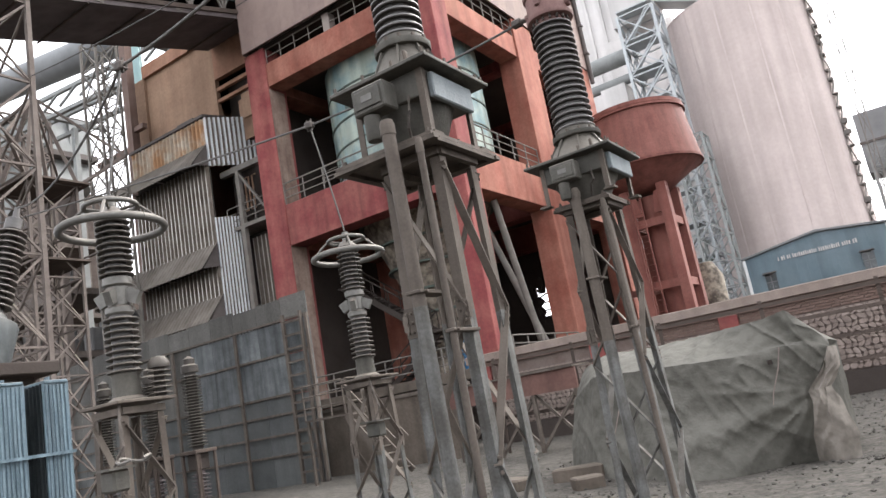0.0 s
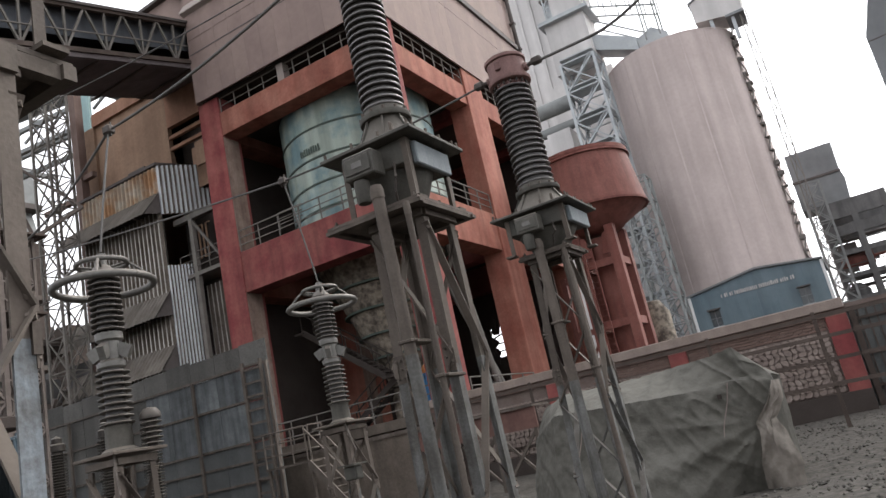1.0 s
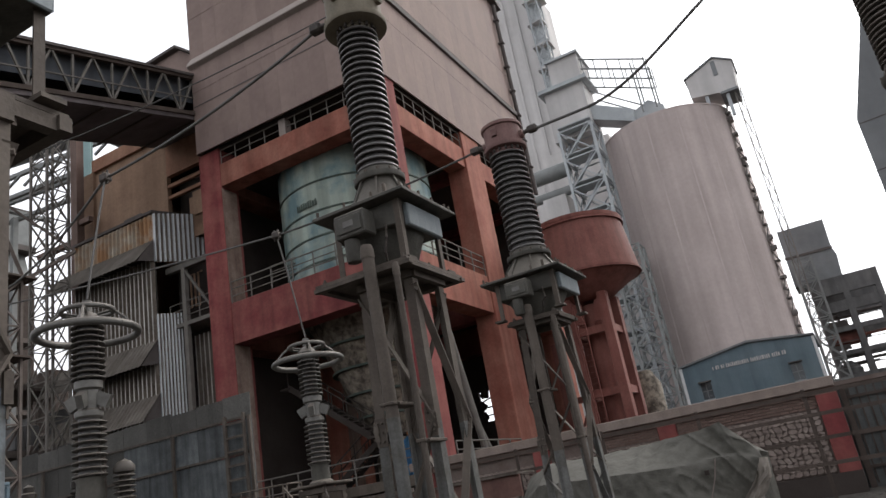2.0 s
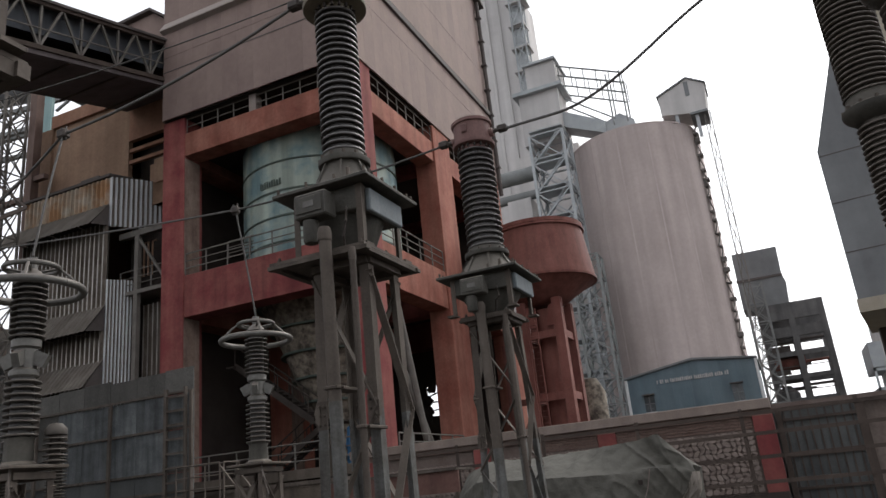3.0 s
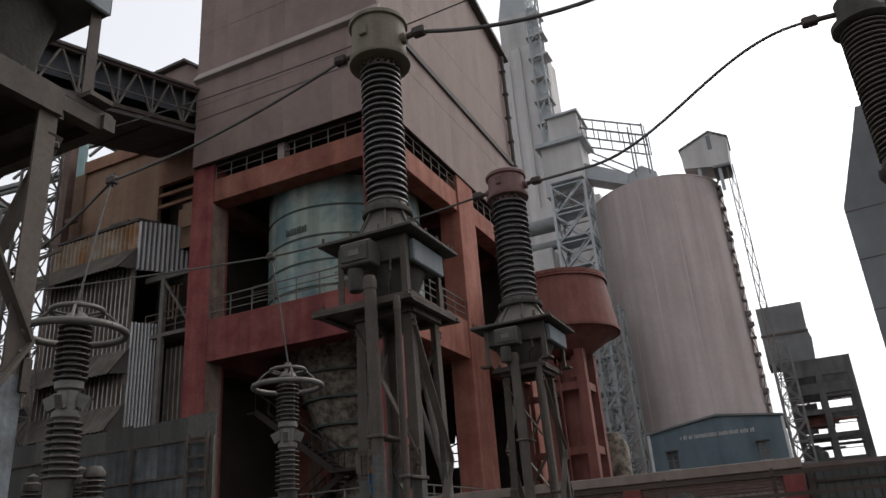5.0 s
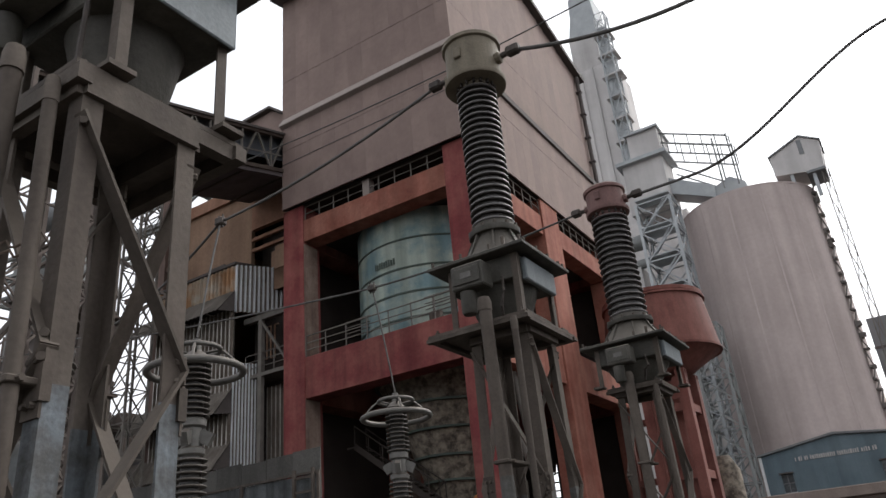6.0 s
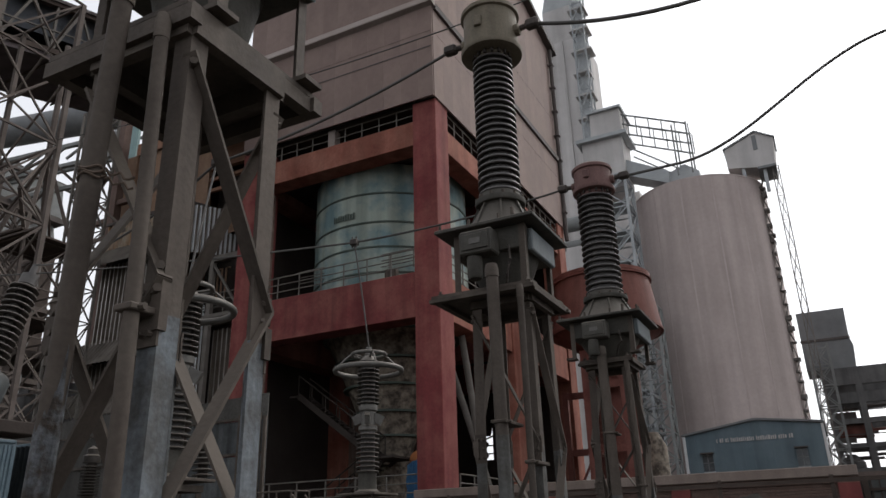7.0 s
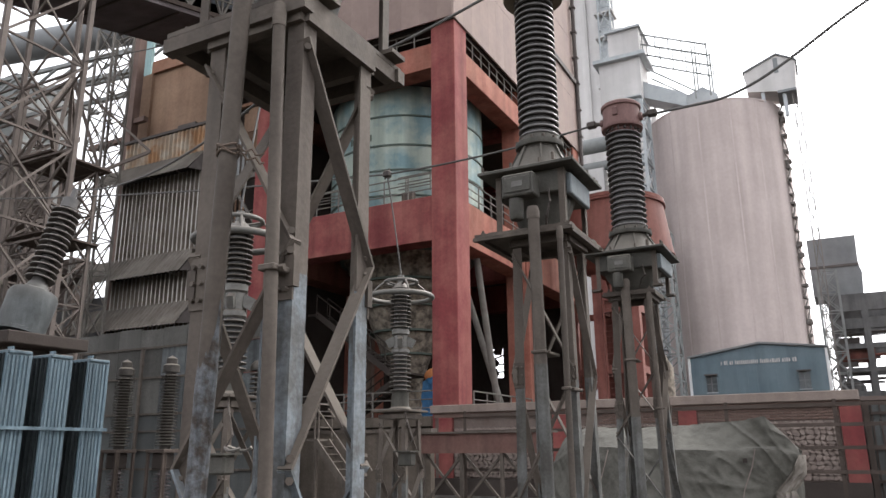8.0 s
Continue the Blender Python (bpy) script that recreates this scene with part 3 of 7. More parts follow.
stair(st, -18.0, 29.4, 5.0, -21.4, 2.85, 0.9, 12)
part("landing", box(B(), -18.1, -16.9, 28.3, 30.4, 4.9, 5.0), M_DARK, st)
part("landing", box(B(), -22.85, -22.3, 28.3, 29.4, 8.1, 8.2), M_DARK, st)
part("door_leaf", box(B(), -19.9, -18.9, 36.1, 36.19, 2.9, 5.0), M_STEEL, st)

# feed bin with hoops and lagged cone
fb = thing("feed_bin", -18.6, 31.0, 5.0, "pale green steel feed bin with lagged cone below", "bin")
part("shell", lathe(B(), [(4.06, 12.0), (4.06, 19.1)], -18.6, 31.0, 0, 64), M_GREEN, fb, "pale green curved steel shell", True)
for z in (13.35, 14.65, 15.95, 17.5):
    part("hoop", lathe(B(), [(4.05, -0.04), (4.11, -0.04), (4.11, 0.04), (4.05, 0.04)], -18.6, 31.0, z, 64), M_HOOP, fb, smooth=True)
for k in range(9):
    a = radians(-103 + k * 2.1)
    bm = box(B(), -0.055, 0.055, -0.012, 0.0, 0, 0.34 - 0.05 * (k % 3 == 1))
    bm.transform(Matrix.Translation((-18.6 + 4.07 * math.cos(a), 31.0 + 4.11 * math.sin(a), 16.25)) @ Matrix.Rotation(a + math.pi / 2, 4, "Z"))
    part("stencil_bar", bm, M_HOOP, fb)
bm = B()
prof = []
for k in range(15):
    f = k / 14
    r = 3.9 + (0.75 - 3.9) * f ** 0.85
    prof.append((r, 11.9 - 7.2 * f))
lathe(bm, prof[::-1], -18.6, 31.0, 0, 40)
part("cone", bm, M_QUILT, fb, "patchy lagged cone, mottled grey and brown", True)
for z, r in ((10.9, 3.35), (9.6, 2.75), (8.4, 2.25), (7.2, 1.75), (6.1, 1.3)):
    part("lagging_band", lathe(B(), [(r - 0.02, -0.05), (r + 0.16, -0.05), (r + 0.16, 0.05), (r - 0.02, 0.05)], -18.6, 31.0, z, 40), M_HOOP, fb)
part("chute", lathe(B(), [(0.8, 2.9), (0.8, 4.7)], -18.6, 31.0, 0, 24), M_QUILT, fb, smooth=True)
railing(fb, (-21.8, 27.3, 13.3), (-15.2, 27.3, 13.3), 0.9, 1.4, 0.03)
part("junction_box", box(B(), -16.3, -15.7, 26.5, 26.8, 12.5, 13.1, 0.02), M_STEEL, fb)
# machinery on the raised floor
duct = thing("orange_duct", -15.7, 29.2, 2.85, "orange lagged duct elbow beside the cone", "duct")
part("elbow", tube(B(), [(-15.7, 29.2, 2.85), (-15.7, 29.2, 4.0), (-15.9, 29.4, 4.6), (-16.6, 30.0, 4.9)], 0.42, 14), M_ORANGEPIPE, duct, smooth=True)
sheet = thing("blue_sheet", -15.4, 27.5, 2.85, "crumpled blue plastic sheet hung on the rail", "plastic sheet")
bm = B()
g = [[bm.verts.new((-15.74 + 0.7 * i / 8 - 0.08 * (1 - abs(j / 4 - 1)), 27.5 + 0.16 * noise.noise((i * 0.7, j * 0.5, 2)), 2.86 + 0.06 * i / 8 + 1.55 * j / 8 + 0.3 * (i / 8) * (j / 8) + 0.1 * noise.noise((i * 0.6, j * 0.6, 9)))) for j in range(9)] for i in range(9)]
for i in range(8):
    for j in range(8):
        bm.faces.new((g[i][j], g[i + 1][j], g[i + 1][j + 1], g[i][j + 1]))
bmesh.ops.solidify(bm, geom=bm.faces[:], thickness=0.02)
part("cloth", bm, M_BLUECLOTH, sheet, smooth=True)
for i, (xa, za, xb, zb) in enumerate(((-13.8, 3.0, -13.9, 10.3), (-14.0, 3.2, -15.2, 9.8))):
    pr = thing("inclined_pipe", xa, 30.5 + i, 2.85, "grey inclined chute pipe inside the mill bay", "pipe")
    part("pipe", rod(B(), (xa, 31.5 + i, za), (xb, 29.5 + i, zb), 0.16, 10), M_RAIL, pr, smooth=True)

# ---- left wing: ochre building with corrugated lean-to ----
wing = thing("wing_building", -29.0, 32.0, 0, "ochre and orange rendered wing with concrete frame", "building")
part("wall", box(B(), -34.6, -29.1, 27.2, 27.5, 17.0, 24.2), M_OCHRE, wing, "ochre rendered wall")
# wall behind the lean-to opening, near-black in place of shade
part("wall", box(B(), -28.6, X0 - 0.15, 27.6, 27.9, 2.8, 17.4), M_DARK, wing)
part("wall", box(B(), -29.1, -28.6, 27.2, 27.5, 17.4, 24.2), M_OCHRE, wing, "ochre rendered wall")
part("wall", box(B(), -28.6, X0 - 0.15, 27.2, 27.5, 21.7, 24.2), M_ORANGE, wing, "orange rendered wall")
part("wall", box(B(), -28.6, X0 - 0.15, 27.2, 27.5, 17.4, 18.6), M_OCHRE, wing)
# recess back carries its shade as near-black colour
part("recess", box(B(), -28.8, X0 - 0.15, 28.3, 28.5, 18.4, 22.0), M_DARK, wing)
part("parapet", box(B(), -34.7, X0 - 0.15, 27.0, 27.4, 24.2, 25.0), M_ORANGE, wing)
part("column", box(B(), -35.6, -34.6, 27.0, 28.0, -0.1, 24.2), M_OCHRE, wing)
for z in (21.0, 20.3):
    part("lintel", box(B(), -28.6, X0 - 0.15, 27.25, 27.45, z, z + 0.2), M_ORANGE, wing)
part("side_block", box(B(), -26.6, X0 - 0.15, 27.1, 27.19, 18.6, 20.0), M_OCHRE, wing)
part("vent", box(B(), -32.0, -30.6, 27.0, 27.2, 19.8, 20.1), M_ROOF, wing)
part("side_block", box(B(), -27.0, X0 - 0.15, 27.2, 27.6, 17.4, 19.8, 0.03), M_OCHRE, wing)
part("rear_wall", box(B(), -35.0, X0 - 0.2, 40.0, 40.3, 0, 24), M_DARK, wing)
part("roof_slab", box(B(), -35.0, X0 - 0.2, 27.5, 40.0, 23.8, 24.0), M_DARK, wing)
part("end_wall", box(B(), -35.0, -34.7, 28.0, 40.0, 0, 24), M_ORANGE, wing)

leanto = thing("corrugated_lean_to", -30.9, 26.4, 2.8, "lean-to clad in weathered corrugated sheets with three canopy flaps", "lean-to")
SX0, SX1, SY = -34.3, -28.0, 25.5
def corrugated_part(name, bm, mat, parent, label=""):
    """A corrugated sheet whose furrows and one flank carry old dirt and painted-in shade."""
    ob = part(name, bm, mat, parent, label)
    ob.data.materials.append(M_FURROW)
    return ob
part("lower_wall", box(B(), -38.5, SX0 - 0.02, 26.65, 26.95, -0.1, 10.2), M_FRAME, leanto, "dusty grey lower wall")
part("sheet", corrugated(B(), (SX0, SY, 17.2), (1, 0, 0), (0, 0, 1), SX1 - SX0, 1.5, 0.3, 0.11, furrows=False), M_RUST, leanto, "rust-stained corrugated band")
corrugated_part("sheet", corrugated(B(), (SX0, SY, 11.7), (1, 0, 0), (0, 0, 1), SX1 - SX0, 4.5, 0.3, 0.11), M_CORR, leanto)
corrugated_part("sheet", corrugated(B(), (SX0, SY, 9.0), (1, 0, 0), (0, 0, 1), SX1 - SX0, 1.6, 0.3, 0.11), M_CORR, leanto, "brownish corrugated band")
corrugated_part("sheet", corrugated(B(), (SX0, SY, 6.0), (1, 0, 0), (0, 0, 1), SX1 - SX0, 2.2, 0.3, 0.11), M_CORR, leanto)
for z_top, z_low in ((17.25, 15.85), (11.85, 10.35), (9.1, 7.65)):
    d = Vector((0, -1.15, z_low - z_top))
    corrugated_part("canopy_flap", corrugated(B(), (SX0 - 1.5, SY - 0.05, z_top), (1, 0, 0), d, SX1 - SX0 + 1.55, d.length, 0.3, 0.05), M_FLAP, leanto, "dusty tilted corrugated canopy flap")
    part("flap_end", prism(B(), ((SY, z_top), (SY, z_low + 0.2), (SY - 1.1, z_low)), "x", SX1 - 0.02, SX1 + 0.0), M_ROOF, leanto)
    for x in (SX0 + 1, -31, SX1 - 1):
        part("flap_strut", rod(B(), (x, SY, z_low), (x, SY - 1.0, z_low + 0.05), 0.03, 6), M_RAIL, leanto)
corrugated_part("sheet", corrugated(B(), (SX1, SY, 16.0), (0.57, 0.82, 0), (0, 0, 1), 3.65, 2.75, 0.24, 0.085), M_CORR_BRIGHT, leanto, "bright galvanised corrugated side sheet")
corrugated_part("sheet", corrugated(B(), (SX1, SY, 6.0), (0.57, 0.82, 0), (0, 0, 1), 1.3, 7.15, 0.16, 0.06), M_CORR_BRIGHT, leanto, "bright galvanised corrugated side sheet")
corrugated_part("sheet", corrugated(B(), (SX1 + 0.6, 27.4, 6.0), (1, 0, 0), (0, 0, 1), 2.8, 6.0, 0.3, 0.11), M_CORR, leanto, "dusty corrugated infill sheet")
part("roof_edge", prism(B(), ((SY - 0.15, 18.75), (29.2, 19.45), (29.2, 19.6), (SY - 0.15, 18.9)), "x", SX0 - 0.1, SX1 + 0.1), M_ROOF, leanto)
part("back_panel", box(B(), SX0, SX1 - 0.1, SY + 0.15, SY + 0.2, 0.0, 18.7), M_DARK, leanto)
zig = []
for k in range(5):
    zig += [(SX1 + 0.5 + k * 0.28, 26.9, 13.4 if k % 2 else 15.2), (SX1 + 0.5 + (k + 1) * 0.28, 26.9, 13.4 if k % 2 else 15.2)]
part("pipe_coil", tube(B(), zig, 0.05, 6), M_OCHRE, leanto, "pale bent pipe coil")
part("balcony_slab", box(B(), SX1, X0, 26.2, 27.6, 12.3, 12.5), M_RAIL, leanto)
railing(leanto, (SX1 + 0.1, 26.3, 12.5), (X0 - 0.1, 26.3, 12.5), 1.1, 1.0, 0.035)
part("beam", box(B(), SX1, X0, 26.2, 26.5, 15.4, 15.7), M_RAIL, leanto)
part("brace", bar(B(), (SX1 + 1.2, 26.3, 15.4), (X0 - 0.1, 26.3, 12.6), 0.12, 0.12), M_RAIL, leanto)
part("post", box(B(), SX1 + 1.1, SX1 + 1.35, 26.2, 26.45, 6.0, 15.4), M_RAIL, leanto)

# ---- inclined conveyor gallery ----
gal = thing("conveyor_gallery", -26.5, 12.0, 14.0, "inclined truss conveyor gallery with dark sheeted sides", "conveyor gallery")
def gz(y):
    return 23.25 + (y - 25.0) * 0.278
GX0, GX1 = -28.6, -24.5
ya, yb = -14.0, 27.0
part("floor", prism(B(), ((ya, gz(ya) - 0.35), (yb, gz(yb) - 0.35), (yb, gz(yb)), (ya, gz(ya))), "x", GX0, GX1), M_SOOT, gal, "sooty brown sheeted underside")
part("roof", prism(B(), ((ya, gz(ya) + 2.3), (yb, gz(yb) + 2.3), (yb, gz(yb) + 2.45), (ya, gz(ya) + 2.45)), "x", GX0 - 0.2, GX1 + 0.2), M_ROOF, gal)
part("side_sheet", prism(B(), ((ya, gz(ya) + 0.9), (yb, gz(yb) + 0.9), (yb, gz(yb) + 2.3), (ya, gz(ya) + 2.3)), "x", GX1 - 0.5, GX1 - 0.42), M_GALLERY, gal, "dark blue-grey side sheeting behind the truss")
part("side_sheet", prism(B(), ((ya, gz(ya)), (yb, gz(yb)), (yb, gz(yb) + 2.3), (ya, gz(ya) + 2.3)), "x", GX0, GX0 + 0.08), M_GALLERY, gal)
for z in (0.0, 2.25):
    part("chord", bar(B(), (GX1, ya, gz(ya) + z), (GX1, yb, gz(yb) + z), 0.2, 0.22), M_STEEL_BROWN, gal)
part("walkway_rail", bar(B(), (GX1 + 0.05, ya, gz(ya) + 0.95), (GX1 + 0.05, yb, gz(yb) + 0.95), 0.06, 0.06), M_RAIL, gal)
y = yb - 0.3
while y > ya + 2.2:
    part("truss_post", bar(B(), (GX1, y, gz(y)), (GX1, y, gz(y) + 2.25), 0.1, 0.1), M_RAIL, gal)
    part("diagonal", bar(B(), (GX1, y, gz(y)), (GX1, y - 1.05, gz(y - 1.05) + 2.25), 0.1, 0.1), M_RAIL, gal)
    part("diagonal", bar(B(), (GX1, y - 1.05, gz(y - 1.05) + 2.25), (GX1, y - 2.1, gz(y - 2.1)), 0.1, 0.1), M_RAIL, gal)
    y -= 2.1
for k in range(14):
    y = yb - 1.5 - k * 2.8
    part("cross_joist", bar(B(), (GX0, y, gz(y) - 0.45), (GX1, y, gz(y) - 0.39), 0.06, 0.07), M_STEEL_BROWN, gal)
for y in (5.0, 9.2, 13.4, 17.6, 21.8):
    part("node_plate", box(B(), GX1 - 0.14, GX1 + 0.03, y - 0.2, y + 0.2, gz(y) - 0.28, gz(y) - 0.12), M_RAIL, gal)
head_house = thing("gallery_head_house", -26.0, 27.0, 24.0, "brown sheeted gable head house over the gallery", "head house")
part("casing", prism(B(), ((-29.2, 24.9), (-24.6, 24.9), (-24.6, 27.4), (-26.0, 28.5), (-29.2, 28.4)), "y", 26.2, 31.0), M_CLAD, head_house)
part("roof", prism(B(), ((-29.4, 28.4), (-26.0, 28.55), (-24.55, 27.4), (-24.55, 27.55), (-26.0, 28.72), (-29.4, 28.6)), "y", 25.9, 31.2), M_ROOF, head_house)

# ---- red hopper on its stand ----
hop = thing("red_hopper", -9.5, 39.0, 0, "red oxide drum hopper on a red steel stand", "hopper")
HX, HY = -9.5, 39.0
part("drum", lathe(B(), [(1.2, 10.6), (1.7, 10.95), (2.95, 11.72), (3.06, 11.8), (2.66, 14.75), (2.74, 14.8), (2.74, 15.0), (2.6, 15.0)], HX, HY, 0, 56), M_RED_STEEL, hop, smooth=True)
part("lower_rim", lathe(B(), [(2.9, 11.72), (3.1, 11.72), (3.1, 11.84), (2.9, 11.84)], HX, HY, 0, 56), M_RED_STEEL, hop, smooth=True)
part("rim", lathe(B(), [(2.6, 14.64), (2.8, 14.64), (2.8, 14.75), (2.6, 14.75)], HX, HY, 0, 56), M_RED_STEEL, hop, smooth=True)
part("chute", lathe(B(), [(0.55, 3.0), (0.55, 10.4)], HX, HY, 0, 20), M_RED_STEEL, hop, smooth=True)
for sx in (-1.0, 1.0):
    for sy in (-1.1, 1.1):
        part("leg", box(B(), HX + sx - 0.24, HX + sx + 0.24, HY + sy - 0.28, HY + sy + 0.28, -0.1, 10.75), M_RED_STEEL, hop)
        part("gusset", prism(B(), ((HX + sx * 0.3, 9.3), (HX + sx, 9.3), (HX + sx * 1.3, 10.7), (HX + sx * 0.5, 10.4)), "y", HY + sy - 0.05, HY + sy + 0.05), M_RED_STEEL, hop)
for z in (2.9, 5.35, 8.65):
    for s in (-1.0, 1.0):
        part("tie_beam", box(B(), HX - 1.0, HX + 1.0, HY + s * 1.1 - 0.15, HY + s * 1.1 + 0.15, z, z + 0.4), M_RED_STEEL, hop)
        part("tie_beam", box(B(), HX + s - 0.15, HX + s + 0.15, HY - 1.1, HY + 1.1, z, z + 0.4), M_RED_STEEL, hop)
lad = part("ladder", bar(B(), (HX - 0.5, HY - 1.9, 0), (HX - 0.5, HY - 1.9, 10.2), 0.06, 0.06), M_RED_STEEL, hop)
part("ladder_rail", bar(B(), (HX - 0.05, HY - 1.9, 0), (HX - 0.05, HY - 1.9, 10.2), 0.06, 0.06), M_RED_STEEL, hop)
rung = mesh_of("rung", rod(B(), (-0.22, 0, 0), (0.22, 0, 0), 0.02, 6), M_RED_STEEL)
for k in range(33):
    piece("rung", rung, lad, (HX - 0.275, HY - 1.9, 0.3 + k * 0.3))

orf = thing("orange_plant_frame", -9.6, 41.5, 0, "rusty orange steel frame with lagged plant behind the hopper", "plant frame")
ro = random.Random(23)
for k in range(4):
    x = -13.0 + k * 1.4
    part("column", box(B(), x, x + 0.3, 41.0, 41.3, -0.1, 9.2), M_RED_STEEL, orf)
    for z in (2.6, 5.6, 8.8):
        if k < 3:
            part("beam", box(B(), x + 0.3, x + 1.4, 41.02, 41.28, z, z + 0.35), M_RED_STEEL, orf)
            if ro.random() < 0.75:
                part("lagging_panel", box(B(), x + 0.32, x + 0.32 + ro.uniform(0.6, 1.05), 41.4, 41.8, z - 2.4, z - 2.4 + ro.uniform(1.2, 2.3), 0.04), ro.choice((M_ORANGEPIPE, M_ORANGE, M_RED_STEEL, M_QUILT)), orf)
    if k < 3:
        part("brace", bar(B(), (x + 0.15, 41.1, 2.9), (x + 1.55, 41.1, 5.6), 0.12, 0.12), M_RED_STEEL, orf)
part("vessel", lathe(B(), [(0.5, 0.0), (0.9, 0.8), (0.9, 7.4), (0.4, 8.4)], -11.4, 43.2, 0, 24), M_ORANGE, orf, "dull orange vessel", True)
part("vessel", lathe(B(), [(0.5, 0.0), (0.8, 0.6), (0.8, 6.0), (0.4, 6.8)], -8.6, 43.2, 0, 24), M_QUILT, orf, "lagged vessel", True)

# ---- big silo with its roof gear ----
SXc, SYc, SR = -9.35, 92.0, 8.05
silo = thing("concrete_silo", SXc, SYc, 0, "tall pinkish concrete silo streaked by weather", "silo")
bm = B()
seg, rows = 96, []
for z in (0, 10, 20, 30, 40.75):
    rows.append([bm.verts.new((SXc + (SR + 0.10 * math.sin(k * 1.31) * (k % 12 < 2)) * math.cos(2 * math.pi * k / seg), SYc + (SR + 0.10 * math.sin(k * 1.31) * (k % 12 < 2)) * math.sin(2 * math.pi * k / seg), z)) for k in range(seg)])
for a, b in zip(rows, rows[1:]):
    for k in range(seg):
        bm.faces.new((a[k], a[(k + 1) % seg], b[(k + 1) % seg], b[k]))
bm.faces.new(rows[-1])
part("shell", bm, M_SILO, silo, smooth=True)
part("roof", lathe(B(), [(8.08, 40.75), (8.08, 40.95), (7.7, 41.0), (3.0, 42.0), (0, 42.0)], SXc, SYc, 0, 64), M_SILO, silo)
rc = random.Random(62)
ca = math.radians(-12)
cx, cy = SXc + SR * math.cos(ca), SYc + SR * math.sin(ca)
z = 2.4
while z < 40.0:
    out = rc.uniform(0.1, 0.5)
    step = rc.uniform(0.8, 2.1)
    part("stair_landing", box(B(), cx - 0.3, cx + out, cy - 0.9, cy + 0.3, z, z + rc.uniform(0.08, 0.3)), M_CLUTTER, silo)
    x0, x1 = (cx - 0.15, cx + 0.3) if rc.random() < 0.5 else (cx + 0.3, cx - 0.15)
    part("stair_flight", bar(B(), (x0, cy - 0.7, z), (x1, cy - 0.7, z + step), 0.6, 0.12), M_CLUTTER, silo)
    if rc.random() < 0.4:
        part("stair_box", box(B(), cx - 0.2, cx + rc.uniform(0.1, 0.6), cy - 0.8, cy + 0.2, z + 0.15, z + rc.uniform(0.5, 1.0)), M_CLUTTER, silo)
    z += step
for deg, out in ((-150, 0.02), (-121, 0.035), (-96, 0.02), (-70, 0.03), (-48, 0.02)):
    a = math.radians(deg)
    bm = box(B(), -0.05, out, -0.09, 0.09, 0, 40.7)
    bm.transform(Matrix.Translation((SXc + SR * math.cos(a), SYc + SR * math.sin(a), 0)) @ Matrix.Rotation(a, 4, "Z"))
    part("formwork_rib", bm, M_SILO, silo)
hb = thing("silo_roof_hut", -1.8, 90.0, 40.8, "pale sheeted hut standing on the silo roof", "hut")
part("casing", prism(B(), ((-4.7, 42.30), (-1.2, 41.65), (0.5, 41.65), (0.85, 45.10), (-1.1, 46.30), (-4.75, 44.80)), "y", 87.0, 91.0), M_HAZE, hb)
part("roof", prism(B(), ((-4.9, 44.75), (-1.1, 46.30), (1.0, 45.05), (1.0, 45.2), (-1.1, 46.5), (-4.9, 44.95)), "y", 86.8, 91.2), M_GREYCLAD, hb)
part("pedestal", box(B(), -3.2, -2.8, 87.2, 87.6, 40.7, 42.0), M_HAZE_STEEL, hb)
part("pedestal", box(B(), -0.9, -0.5, 87.2, 87.6, 38.5, 41.35), M_HAZE_STEEL, hb)
part("floor_beam", box(B(), -1.4, 0.6, 86.8, 91.0, 41.35, 41.65), M_GREYCLAD, hb)
part("door", box(B(), -1.5, -1.0, 86.94, 87.0, 44.0, 45.9), M_GREYCLAD, hb, "dark narrow door")
gt = lattice_tower("silo_ladder_tower", 0.45, 88.0, 0, 41.6, 0.7, 1.0, 12, M_CLUTTER, "thin brown steel ladder tower beside the silo", 0.11, 0.05)
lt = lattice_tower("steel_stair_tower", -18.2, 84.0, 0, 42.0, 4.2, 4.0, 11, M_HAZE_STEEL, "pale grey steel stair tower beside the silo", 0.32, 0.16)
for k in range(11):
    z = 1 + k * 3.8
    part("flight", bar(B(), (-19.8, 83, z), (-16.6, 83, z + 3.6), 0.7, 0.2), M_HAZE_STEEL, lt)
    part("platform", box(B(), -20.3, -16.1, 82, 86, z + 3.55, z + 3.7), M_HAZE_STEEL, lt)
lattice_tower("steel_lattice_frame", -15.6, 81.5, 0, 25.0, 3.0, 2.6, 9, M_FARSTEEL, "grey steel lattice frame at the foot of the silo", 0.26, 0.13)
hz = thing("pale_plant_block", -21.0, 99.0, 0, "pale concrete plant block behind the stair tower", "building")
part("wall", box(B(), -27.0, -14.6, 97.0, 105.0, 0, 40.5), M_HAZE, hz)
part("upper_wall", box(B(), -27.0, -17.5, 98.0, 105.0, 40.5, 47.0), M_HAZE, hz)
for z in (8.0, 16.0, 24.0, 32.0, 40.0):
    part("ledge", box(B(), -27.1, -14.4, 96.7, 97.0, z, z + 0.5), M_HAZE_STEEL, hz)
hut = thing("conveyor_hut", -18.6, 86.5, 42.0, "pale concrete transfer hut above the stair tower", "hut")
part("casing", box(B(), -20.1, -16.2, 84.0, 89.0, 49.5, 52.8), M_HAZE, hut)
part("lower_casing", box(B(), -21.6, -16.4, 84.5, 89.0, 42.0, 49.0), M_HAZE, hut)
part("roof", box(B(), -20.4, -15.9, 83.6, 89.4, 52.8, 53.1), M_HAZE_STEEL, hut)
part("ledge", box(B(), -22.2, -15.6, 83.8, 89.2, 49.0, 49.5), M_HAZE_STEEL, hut)
